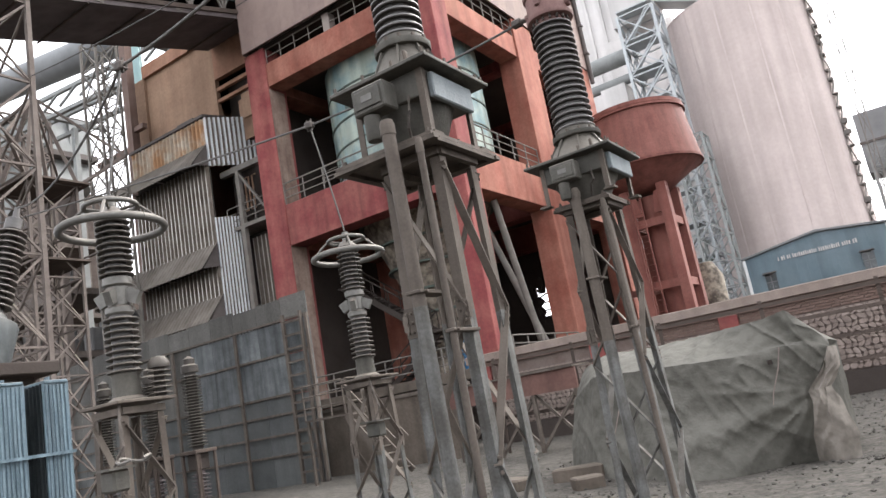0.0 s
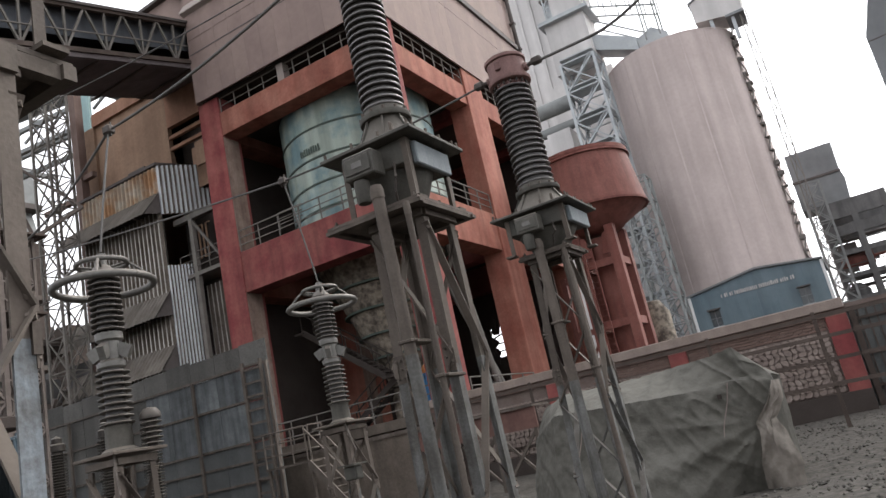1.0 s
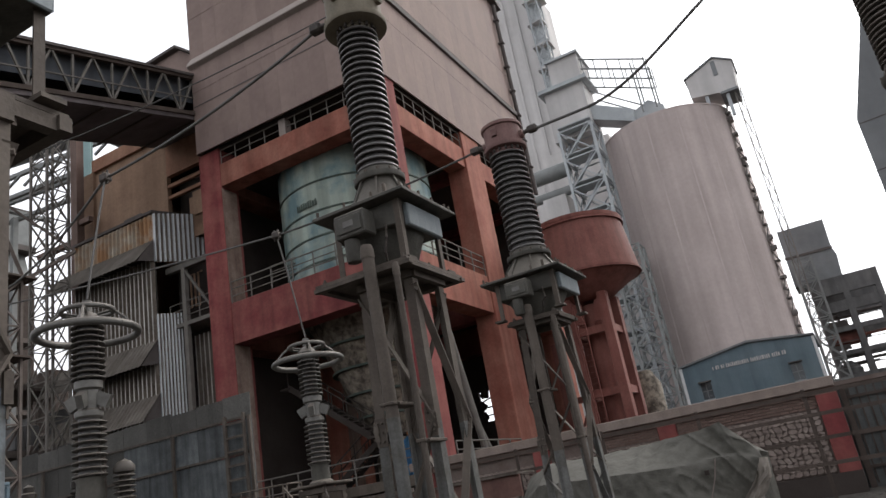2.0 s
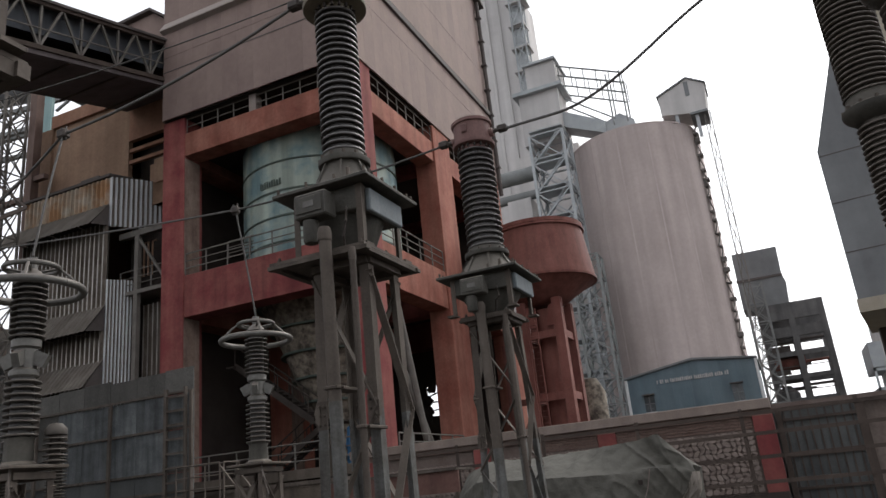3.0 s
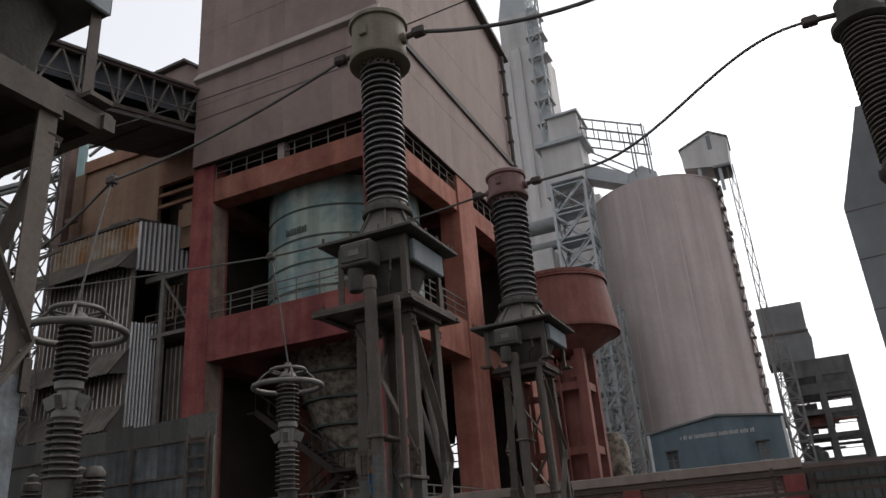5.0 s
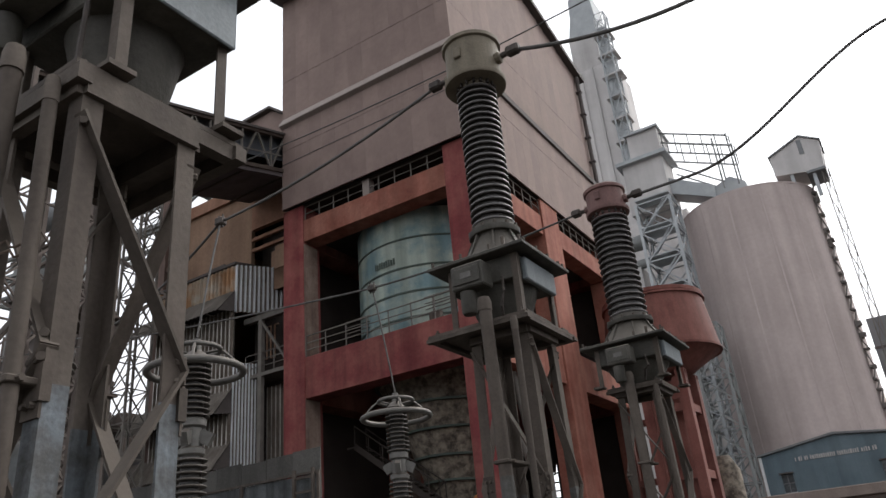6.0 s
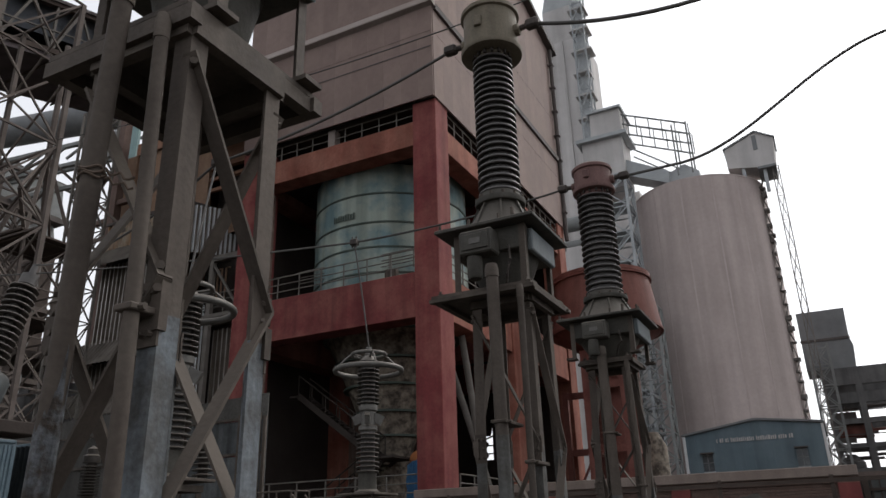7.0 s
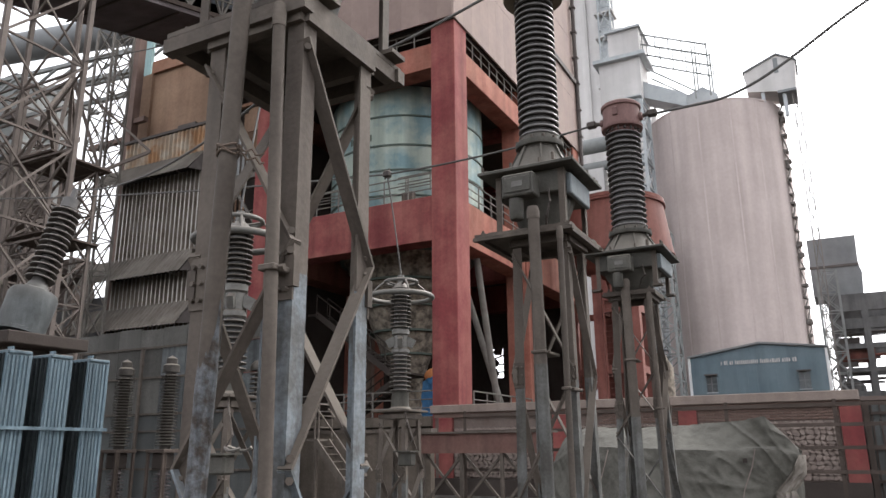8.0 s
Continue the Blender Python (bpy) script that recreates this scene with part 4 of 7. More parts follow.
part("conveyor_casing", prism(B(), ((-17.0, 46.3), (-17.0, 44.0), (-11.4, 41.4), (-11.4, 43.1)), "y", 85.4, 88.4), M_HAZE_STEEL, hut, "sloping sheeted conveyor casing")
pb = thing("pipe_bridge", -12.8, 86.5, 43.0, "pale steel pipe bridge over the silo roof", "pipe bridge")
for y in (85.0, 88.0):
    for z, x0, x1 in ((50.4, -16.2, -8.4), (49.0, -16.2, -8.4), (47.6, -16.2, -8.4)):
        part("chord", bar(B(), (x0, y, z + 1.9), (x1, y, z - 1.7), 0.17, 0.17), M_FARSTEEL, pb)
    for k in range(6):
        x = -16.0 + k * 1.55
        part("post", bar(B(), (x, y, 49.4 - k * 0.72), (x, y, 52.2 - k * 0.72), 0.12, 0.12), M_FARSTEEL, pb)
    for x in (-10.2, -8.5):
        part("leg", bar(B(), (x, y, 42.0), (x, y, 49.0), 0.18, 0.18), M_FARSTEEL, pb)
    part("brace", bar(B(), (-15.8, y, 47.4), (-10.0, y, 42.8), 0.16, 0.16), M_FARSTEEL, pb)
dh = thing("silo_roof_filter", -9.0, 88.0, 42.0, "grey filter casing on the silo roof", "filter")
part("casing", prism(B(), ((-11.5, 41.0), (-7.9, 40.8), (-7.9, 42.5), (-9.5, 43.8), (-11.5, 43.0)), "y", 86.0, 89.0), M_HAZE_STEEL, dh)

# ---- preheater tower, far off: its haze is in the pale colours ----
ph = thing("preheater_tower", -30.0, 109.0, 0, "very tall concrete preheater tower, haze put into its pale colour", "tower")
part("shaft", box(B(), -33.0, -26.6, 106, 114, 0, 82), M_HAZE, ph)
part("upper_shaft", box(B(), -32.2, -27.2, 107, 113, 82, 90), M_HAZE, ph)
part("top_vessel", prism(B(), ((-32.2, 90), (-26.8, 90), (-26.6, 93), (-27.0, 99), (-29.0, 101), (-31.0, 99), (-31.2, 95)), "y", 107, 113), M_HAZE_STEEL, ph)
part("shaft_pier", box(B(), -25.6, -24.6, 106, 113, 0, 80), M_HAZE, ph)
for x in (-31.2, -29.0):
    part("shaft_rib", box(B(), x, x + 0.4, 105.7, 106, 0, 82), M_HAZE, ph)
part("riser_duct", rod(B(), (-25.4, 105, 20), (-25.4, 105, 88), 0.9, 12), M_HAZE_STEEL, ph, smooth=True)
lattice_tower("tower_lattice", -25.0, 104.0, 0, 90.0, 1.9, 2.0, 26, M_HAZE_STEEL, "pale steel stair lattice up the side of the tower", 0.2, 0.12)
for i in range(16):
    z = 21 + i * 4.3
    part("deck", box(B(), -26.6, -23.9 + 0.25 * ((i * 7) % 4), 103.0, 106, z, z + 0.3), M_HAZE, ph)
gd = thing("process_duct", -27.0, 80.0, 20.0, "large pale process ducts between tower and mill", "duct")
part("duct", rod(B(), (-34, 84, 38), (-20.5, 84, 38), 0.95, 16), M_FARSTEEL, gd, smooth=True)
part("duct", rod(B(), (-34, 84, 35.2), (-20.5, 84, 35.2), 0.6, 16), M_FARSTEEL, gd, smooth=True)
part("support", box(B(), -24.5, -21.5, 83, 86, 0, 34.6), M_HAZE, gd)

# ---- blue shed ----
bs = thing("blue_shed", -5.2, 66.0, 0, "low blue sheeted shed with a shallow gable", "shed")
SHL, SHR, SHF = -10.65, 0.0, 66.0
part("front_wall", prism(B(), ((SHL, 0), (SHR, 0), (SHR, 9.2), (-4.9, 9.8), (SHL, 8.95)), "y", SHF, SHF + 0.2), M_BLUESHED, bs)
part("side_wall", box(B(), SHR - 0.1, SHR, SHF + 0.2, 77, 0, 9.1), M_BLUESHED, bs)
part("side_wall", box(B(), SHL, SHL + 0.1, SHF + 0.2, 77, 0, 8.9), M_BLUESHED, bs)
part("roof", prism(B(), ((SHL - 0.2, 8.95), (-4.9, 9.85), (SHR + 0.2, 9.25), (SHR + 0.2, 9.4), (-4.9, 10.02), (SHL - 0.2, 9.1)), "y", SHF - 0.2, 77.2), M_GREYCLAD, bs)
for k in range(13):
    x = SHL + 0.75 + k * 0.76
    part("sheet_seam", box(B(), x, x + 0.03, SHF - 0.015, SHF - 0.003, 0, 8.9), M_BLUESHED, bs)
part("corner_trim", box(B(), SHL - 0.15, SHL + 0.06, SHF - 0.1, SHF + 0.05, 0, 8.95), M_WHITE, bs)
part("corner_trim", box(B(), SHR - 0.06, SHR + 0.15, SHF - 0.1, SHF + 0.05, 0, 9.2), M_WHITE, bs)
rl = random.Random(8)
x = -8.1
for k in range(33):
    w = rl.uniform(0.09, 0.18)
    if k in (1, 3, 5, 17, 27, 31):
        x += 0.12
    part("sign_bar", box(B(), x, x + w * 0.75, SHF - 0.06, SHF - 0.02, 8.25, 8.53 + 0.03 * (k % 3)), M_HAZE, bs)
    x += w * 0.75 + 0.06
for xa in (-9.4, -2.2):
    w = part("window", box(B(), xa, xa + 0.85, SHF - 0.07, SHF - 0.01, 6.0, 7.4), M_GLASS, bs)
    part("window_frame", box(B(), xa + 0.39, xa + 0.46, SHF - 0.12, SHF - 0.07, 6.0, 7.35), M_GREYCLAD, w)
    part("window_frame", box(B(), xa, xa + 0.85, SHF - 0.11, SHF - 0.07, 6.66, 6.72), M_GREYCLAD, w)
    part("sill", box(B(), xa - 0.05, xa + 0.9, SHF - 0.15, SHF - 0.07, 5.92, 6.0), M_HAZE_STEEL, w)
    part("hood", box(B(), xa - 0.1, xa + 0.95, SHF - 0.5, SHF - 0.05, 7.4, 7.5), M_ROOF, w)

# ---- concrete frame structure beyond the silo ----
cf = thing("open_plant_structure", 5.0, 104.0, 0, "grey open concrete frame structure with rusty plant inside", "plant structure")
FXs = (1.0, 4.5, 8.05)
for x in FXs:
    for y in (102.0, 108.0):
        part("column", box(B(), x - 0.35, x + 0.35, y - 0.35, y + 0.35, 0, 19.6), M_FRAME, cf)
for z, deep in ((4.3, 0.6), (7.2, 0.6), (10.1, 0.5), (12.9, 0.6), (15.3, 1.3), (17.5, 2.1)):
    for y in (102.0, 108.0):
        part("beam", box(B(), 0.6, 8.4, y - 0.3, y + 0.3, z, z + deep), M_FRAME, cf)
    part("slab", box(B(), 0.6, 4.6, 102, 108, z + deep - 0.2, z + deep - 0.05), M_FRAME, cf)
part("duct", rod(B(), (0.8, 103.5, 12.2), (5.0, 103.5, 12.2), 0.9, 12), M_RED_STEEL, cf, smooth=True)
part("vessel", lathe(B(), [(0.3, 4.6), (1.3, 6), (1.3, 8.5), (0.4, 9.5)], 2.2, 103.5, 0, 16), M_FRAME, cf, smooth=True)
rf = random.Random(31)
for k in range(2):
    for lev, z in enumerate((4.3, 7.2, 10.1, 12.9)):
        x0, x1, z1 = FXs[k] + 0.36, FXs[k + 1] - 0.36, (7.2, 10.1, 12.9, 15.3)[lev]
        if k == 0 and lev != 1:
            part("infill_panel", box(B(), x0, x0 + (x1 - x0) * rf.uniform(0.5, 0.95), 103.0, 103.2, z + 0.7, z + 0.7 + (z1 - z - 0.7) * rf.uniform(0.4, 1.0)), M_ROOF, cf)
        part("guard_rail", bar(B(), (x0, 101.7, z + 1.5), (x1, 101.7, z + 1.5), 0.1, 0.1), M_ROOF, cf)
        part("pipe", rod(B(), (x0, 104.0, z + 1.9 + 0.3 * (k % 2)), (x1, 104.0, z + 1.9 + 0.3 * (k % 2)), 0.18, 8), M_RED_STEEL if lev == 2 else M_ROOF, cf)
        if k == 0:
            part("standpipe", rod(B(), (x0 + (x1 - x0) * rf.random(), 104.5, z), (x0 + (x1 - x0) * rf.random(), 104.5, z1), 0.16, 8), M_ROOF, cf)
for z in (5.9, 8.9, 12.0, 14.9):
    part("tie_beam", box(B(), 1.0, 5.6, 105.0, 105.3, z, z + 0.3), M_FRAME, cf)
up = thing("grey_elevator_house", 1.4, 105.0, 19.7, "grey sheeted elevator house on the frame", "elevator house")
part("casing", prism(B(), ((-0.8, 19.6), (4.7, 19.6), (4.9, 22.3), (4.6, 23.4), (4.7, 27.1), (-0.8, 27.1)), "y", 102, 108), M_GREYCLAD, up)
part("string_course", box(B(), -0.9, 4.7, 101.85, 102, 23.2, 23.5), M_ROOF, up)
lp = lattice_tower("lattice_pylon", 0.9, 99.0, 0, 22, 2.2, 2.2, 9, M_FARSTEEL, "grey steel lattice pylon beside the silo", 0.25, 0.13)

# ---- tall grey housing and beige building on the far side ----
gh = thing("grey_transfer_house", 9.0, 42.0, 0, "dark grey sheeted transfer house raised on legs", "transfer house")
turn_gh = Matrix.Translation((5.75, 40, 0)) @ Matrix.Rotation(radians(-8), 4, "Z") @ Matrix.Translation((-5.75, -40, 0))
bm = prism(B(), ((5.75, 8.2), (5.75, 16.1), (7.2, 20.2), (7.6, 21.4), (12.5, 21.4), (12.5, 8.2)), "y", 40.0, 48.0)
bm.transform(turn_gh)
part("casing", bm, M_GREYCLAD, gh)
for z in (10.6, 13.2, 15.8):
    bm = box(B(), 5.74, 12.5, 39.985, 39.998, z, z + 0.05)
    bm.transform(turn_gh)
    part("sheet_seam", bm, M_ROOF, gh)
bm = box(B(), 5.7, 12.7, 39.6, 48.2, 7.55, 8.2)
bm.transform(turn_gh)
part("bottom_slab", bm, M_BEIGE, gh)
for x in (7.4, 12.2):
    for y in (40.5, 46.5):
        part("leg", box(B(), x - 0.35, x + 0.35, y - 0.35, y + 0.35, -0.1, 7.6), M_DARK, gh)
bb = thing("beige_building", 16.0, 45.0, 0, "beige corrugated building beyond the breakers", "building")
for k in range(14):
    part("cladding_panel", corrugated(B(), (8.6 + k * 1.0, 38.5, 8.3), (1, 0, 0), (0, 0, 1), 1.0, 22.0, 0.34, 0.05), M_BEIGE, bb)
part("inner_wall", box(B(), 8.6, 22.6, 38.6, 39.4, -0.1, 30.3), M_BEIGE, bb)
yb2 = thing("distant_plant_block", 12.5, 95.0, 0, "distant grey plant block with open floors", "building")
part("wall", box(B(), 12.6, 19.0, 95, 103, 0, 15.5), M_HAZE, yb2)
part("wall", box(B(), 11.2, 12.6, 95, 103, 9.5, 12.4), M_HAZE_STEEL, yb2)
for z in (3, 5, 7, 9.2):
    part("deck", box(B(), 11.2, 12.6, 95, 103, z, z + 0.4), M_HAZE_STEEL, yb2)
part("post", box(B(), 11.2, 11.45, 95, 95.3, 0, 9.5), M_HAZE_STEEL, yb2)

# ---- boundary wall with stone panels ----
wall = thing("boundary_wall", -4.0, 23.0, 0, "boundary wall of brick with pale stone panels and pink coping", "wall", kind="structure")
WY = 22.6
part("core", box(B(), -12.5, 1.1, WY + 0.06, WY + 0.3, -0.1, 2.62), M_MORTAR, wall)
part("coping", box(B(), -12.6, 1.1, WY - 0.18, WY + 0.45, 2.78, 3.06, 0.02), M_COPING, wall, "pink rendered coping")
part("coping_course", box(B(), -12.5, 1.1, WY - 0.06, WY + 0.38, 2.62, 2.78), M_BRICK, wall)
for x in (-12.3, -8.0, -3.9, 0.55):
    part("pier", box(B(), x, x + 0.55, WY - 0.08, WY + 0.06, -0.1, 2.62, 0.015), M_RED, wall, "red painted pier")
part("plinth", box(B(), -12.5, 1.1, WY - 0.12, WY + 0.06, -0.1, 0.55), M_DARK, wall)
rb = random.Random(12)
brick_me = mesh_of("brick", box(B(), 0, 0.225, -0.03, 0, 0, 0.07, 0.006), M_BRICK)
for row in range(4):
    for k in range(60):
        x = -12.2 + k * 0.24 + (0.12 if row % 2 else 0)
        if 1.0 - x < 0.25 or x < -6.5:
            continue
        piece("brick", brick_me, wall, (x, WY + 0.05 + rb.uniform(-0.006, 0.006), 2.28 + row * 0.083))
def stone_outlines(pa, pb, cols, rows_, z0, z1, seed):
    """Outlines of irregular stones that fill a panel with narrow joints."""
    r = random.Random(seed)
    w, h = (pb - pa) / cols, (z1 - z0) / rows_
    P = {}
    for j in range(rows_ + 1):
        for i in range(cols + 1):
            jx = 0 if i in (0, cols) else (r.uniform(-0.28, 0.28) + (0.25 if j % 2 else -0.25)) * w
            jz = 0 if j in (0, rows_) else r.uniform(-0.34, 0.34) * h
            P[i, j] = Vector((pa + i * w + jx, z0 + j * h + jz))
    for j in range(rows_):
        for i in range(cols):
            c = [P[i, j], P[i + 1, j], P[i + 1, j + 1], P[i, j + 1]]
            m = sum(c, Vector((0, 0))) / 4
            ring = []
            for k in range(4):
                a, b, d = c[k - 1], c[k], c[(k + 1) % 4]
                f = r.uniform(0.2, 0.36)
                for p in (b.lerp(a, f), b.lerp(d, r.uniform(0.2, 0.36))):
                    q = m + (p - m) * 0.89
                    ring.append((q.x, q.y))
            yield ring
for n_, (pa, pb, cols) in enumerate(((-3.3, 0.5, 22),)):
    for ring in stone_outlines(pa, pb, cols, 12, 0.58, 2.25, n_):
        part("stone", prism(B(), ring, "y", WY + 0.0 - rb.uniform(0, 0.025), WY + 0.07), M_STONE, wall)
bm = B()
for ring in [*stone_outlines(-11.7, -8.05, 20, 12, 0.58, 2.25, 7), *stone_outlines(-7.4, -3.95, 20, 12, 0.58, 2.25, 8)]:
    prism(bm, ring, "y", WY + 0.0 - rb.uniform(0, 0.025), WY + 0.07)
tagged(part("stone_facing", bm, M_STONE, wall), kind="stuff")
# grey sheet gate beyond the wall's end
gate = thing("grey_gate_wall", 4.2, 24.0, 0, "grey rendered wall and sheet gate beside the stone wall", "wall", kind="structure")
part("panel", box(B(), 0.2, 3.4, 23.6, 23.7, -0.1, 2.75), M_NET, gate)
part("panel", box(B(), 3.4, 9.5, 24.0, 24.2, -0.1, 2.85), M_STONE, gate)
part("coping", box(B(), 0.2, 9.6, 23.5, 24.3, 2.8, 2.92), M_MORTAR, gate)
for k in range(9):
    part("gate_bar", box(B(), 1.35 + k * 0.22, 1.39 + k * 0.22, 23.56, 23.6, 0.1, 2.7), M_STEEL_BROWN, gate)
for z in (0.5, 1.4, 2.4):
    part("gate_rail", box(B(), 1.3, 3.3, 23.52, 23.56, z, z + 0.08), M_STEEL_BROWN, gate)
for x in (4.6, 6.2, 7.8):
    part("pilaster", box(B(), x, x + 0.3, 23.9, 24.0, -0.1, 2.8), M_MORTAR, gate)
for x in (1.15, 3.3):
    part("post", box(B(), x, x + 0.16, 23.45, 23.6, -0.1, 2.75), M_STEEL_BROWN, gate)

# yard fence of angle posts and three rails in front of the wall
fen = thing("yard_fence", -2.0, 19.0, 0, "brown angle-iron yard fence with horizontal rails", "fence")
FYY = 18.6
for k in range(8):
    x = -9.37 + k * 2.45
    part("post", angle_iron(B(), (x, FYY, -0.1), (x, FYY, 2.62), 0.09, 0.015, ((1, 0, 0), (0, 1, 0))), M_STEEL_BROWN, fen)
for z in (2.45, 1.98, 1.45, 0.9):
    part("rail", box(B(), -9.37, 9.4, FYY - 0.03, FYY, z, z + 0.085), M_STEEL_BROWN, fen)

# ---- tarpaulin-covered heap ----
tarp = thing("covered_machine", -2.6, 13.1, -0.25, "machine wrapped in a dusty grey-green tarpaulin", "covered machine")
# cross-sections along the machine: front foot, front knee, front edge, ridge, back edge, back foot
TARP = [
    ((-5.33, 13.97, -0.26), (-5.16, 13.97, 0.56), (-4.98, 13.97, 1.2), (-4.75, 14.21, 1.75), (-4.8, 15.03, 1.61), (-5.16, 15.49, -0.26)),
    ((-4.34, 12.75, -0.26), (-4.28, 13.04, 0.68), (-4.16, 13.15, 1.57), (-4.22, 14.09, 1.96), (-4.22, 15.14, 1.79), (-4.34, 15.61, -0.26)),
    ((-2.7, 11.69, -0.26), (-2.82, 12.22, 0.68), (-2.93, 12.45, 1.53), (-3.17, 13.97, 1.92), (-3.05, 14.79, 1.73), (-3.05, 15.26, -0.26)),
    ((-1.7, 11.93, -0.26), (-1.65, 12.28, 0.68), (-1.65, 12.45, 1.48), (-2.11, 13.45, 1.94), (-1.88, 14.44, 1.73), (-1.88, 14.91, -0.26)),
    ((-0.97, 12.63, -0.26), (-0.77, 12.39, 0.74), (-0.73, 12.45, 1.46), (-0.97, 12.75, 1.98), (-0.94, 14.21, 1.79), (-0.94, 14.68, -0.26)),
    ((-0.77, 12.69, -0.26), (-0.57, 12.43, 0.76), (-0.38, 12.43, 1.44), (-0.58, 12.57, 2.05), (-0.59, 14.09, 1.79), (-0.59, 14.56, -0.26)),
    ((-0.59, 12.75, -0.26), (-0.48, 12.48, 0.77), (-0.08, 12.48, 1.39), (-0.1, 12.59, 1.5), (-0.12, 13.97, 1.44), (-0.24, 14.44, -0.26)),
    ((-0.57, 13.04, -0.26), (-0.42, 12.92, 0.77), (-0.12, 12.92, 1.36), (-0.15, 13.04, 1.44), (-0.18, 13.62, 1.38), (-0.24, 13.86, -0.26)),
]
def tarp_at(u, v):
    """A point of the cover: u along the machine, v from the front foot over the ridge to the back foot, both 0 to 1."""
    i, f = min(int(u * 7), 6), 0.0
    f = u * 7 - i
    j = min(int(v * 5), 4)
    g = v * 5 - j
    a = Vector(TARP[i][j]).lerp(Vector(TARP[i + 1][j]), f)
    b = Vector(TARP[i][j + 1]).lerp(Vector(TARP[i + 1][j + 1]), f)
    return a.lerp(b, g)
def ridge_wave(a):
    """Sharp-crested folds: 0 in the hollows, 1 on the crests."""
    return (1 - math.sqrt(noise.noise((a, 4.7, 1.3)) ** 2 + 0.003)) ** 3
bm = B()
NU, NV = 220, 120
gr = []
for i in range(NU + 1):
    u, lo = i / NU, []
    for j in range(NV + 1):
        v = j / NV
        p = tarp_at(u, v)
        held = min(1.0, 6 * v) if v < 0.5 else 1.0
        if v < 0.42:
            # folds that run out from the gathered corner
            dx, dz = p.x + 0.36, p.z - 0.8
            far = math.hypot(dx, dz)
            k = ridge_wave(math.atan2(dz, -dx) * 3.6 + 0.35) * min(1.0, far * 1.1) * (1.0 if far < 2.0 else max(0.0, 1 - (far - 2.0) / 1.2))
            low = max(0.0, 1 - abs(p.z - 0.4) / 0.9)
            p.y -= 0.12 * k * low + 0.075 * ridge_wave(p.x * 1.1 + p.z * 0.9) + 0.03 * ridge_wave(p.x * 2.1 - p.z * 1.6 + 7) + 0.03 * noise.noise((p.x * 2.2, p.z * 1.4, 6.0))
        elif v < 0.62:
            # drapes that hang from the ridge
            k = ridge_wave((p.x + 0.55 * (1.9 - p.z)) * 2.3)
            p.z += 0.07 * k * math.sin(math.pi * min(1, max(0, (v - 0.4) / 0.2))) + 0.015 * noise.noise((p.x * 4, p.y * 4, 2.0))
            p.y -= 0.03 * k
        crumple = 1 - abs(noise.noise((p.x * 2.4 + p.z * 2.2, p.z * 1.1 - p.x * 0.6, p.y * 0.5))) * 3.0
        if v < 0.62:
            p.y -= 0.04 * max(0.0, crumple) ** 2 * min(1.0, v * 8)
        p += Vector((0.012 * noise.noise(p * 5.0), 0.02 * noise.noise(p * 6.5), (0.012 if v > 0.05 else 0.0) * noise.noise(p * 7.0)))
        p.z = max(-0.3, p.z)
        lo.append(bm.verts.new(p))
    gr.append(lo)
for i in range(NU):
    for j in range(NV):
        bm.faces.new((gr[i][j], gr[i + 1][j], gr[i + 1][j + 1], gr[i][j + 1]))
bm.faces.new([gr[0][j] for j in range(NV + 1)][::-1])
bm.faces.new([gr[NU][j] for j in range(NV + 1)])
part("tarpaulin", bm, M_TARP, tarp, "dusty folded tarpaulin", True)
# loose pale end of the cover, gathered at half height
flap = B()
edge_a = [(-0.09, 12.43, 1.4), (-0.22, 12.36, 1.15), (-0.5, 12.34, 0.79), (-0.48, 12.28, 0.58), (-0.62, 12.45, 0.15), (-0.66, 12.59, -0.26)]
edge_b = [(-0.01, 12.63, 1.38), (-0.01, 12.57, 1.09), (-0.18, 12.48, 0.82), (-0.1, 12.45, 0.56), (-0.01, 12.39, 0.09), (-0.05, 12.34, -0.26)]
gr = []
for i in range(51):
    s_ = i / 50 * 5
    k, f = min(int(s_), 4), s_ - min(int(s_), 4)
    a, b = Vector(edge_a[k]).lerp(Vector(edge_a[k + 1]), f), Vector(edge_b[k]).lerp(Vector(edge_b[k + 1]), f)
    row = []
    for j in range(25):
        w = j / 24
        p = a.lerp(b, w)
        p.y -= 0.10 * math.sin(math.pi * w) + 0.08 * ridge_wave(w * 2.2 + i * 0.05) + 0.07 * noise.noise((w * 3, i * 0.1, 2.0)) + 0.03 * noise.noise((w * 8, i * 0.3, 5.0))
        p.x += 0.05 * noise.noise((w * 2, i * 0.12, 9.0))
        row.append(flap.verts.new(p))
    gr.append(row)
for i in range(50):
    for j in range(24):
        flap.faces.new((gr[i][j], gr[i][j + 1], gr[i + 1][j + 1], gr[i + 1][j]))
part("loose_end", flap, M_TARP_PALE, tarp, "pale inside of the cover, crumpled and tied", True)
part("rope", tube(B(), [(-0.76, 12.36, 1.5), (-0.83, 12.27, 1.2), (-0.97, 12.17, 0.85), (-1.01, 12.15, 0.68)], 0.008, 6), M_STONE, tarp, "pale tie rope")
part("rope", tube(B(), [(-3.31, 12.36, 1.5), (-3.42, 12.22, 1.03), (-3.58, 12.1, 0.56)], 0.008, 6), M_STONE, tarp, "pale tie rope")
part("eyelet", box(B(), -0.97, -0.9, 12.31, 12.35, 1.27, 1.34), M_DARK, tarp)

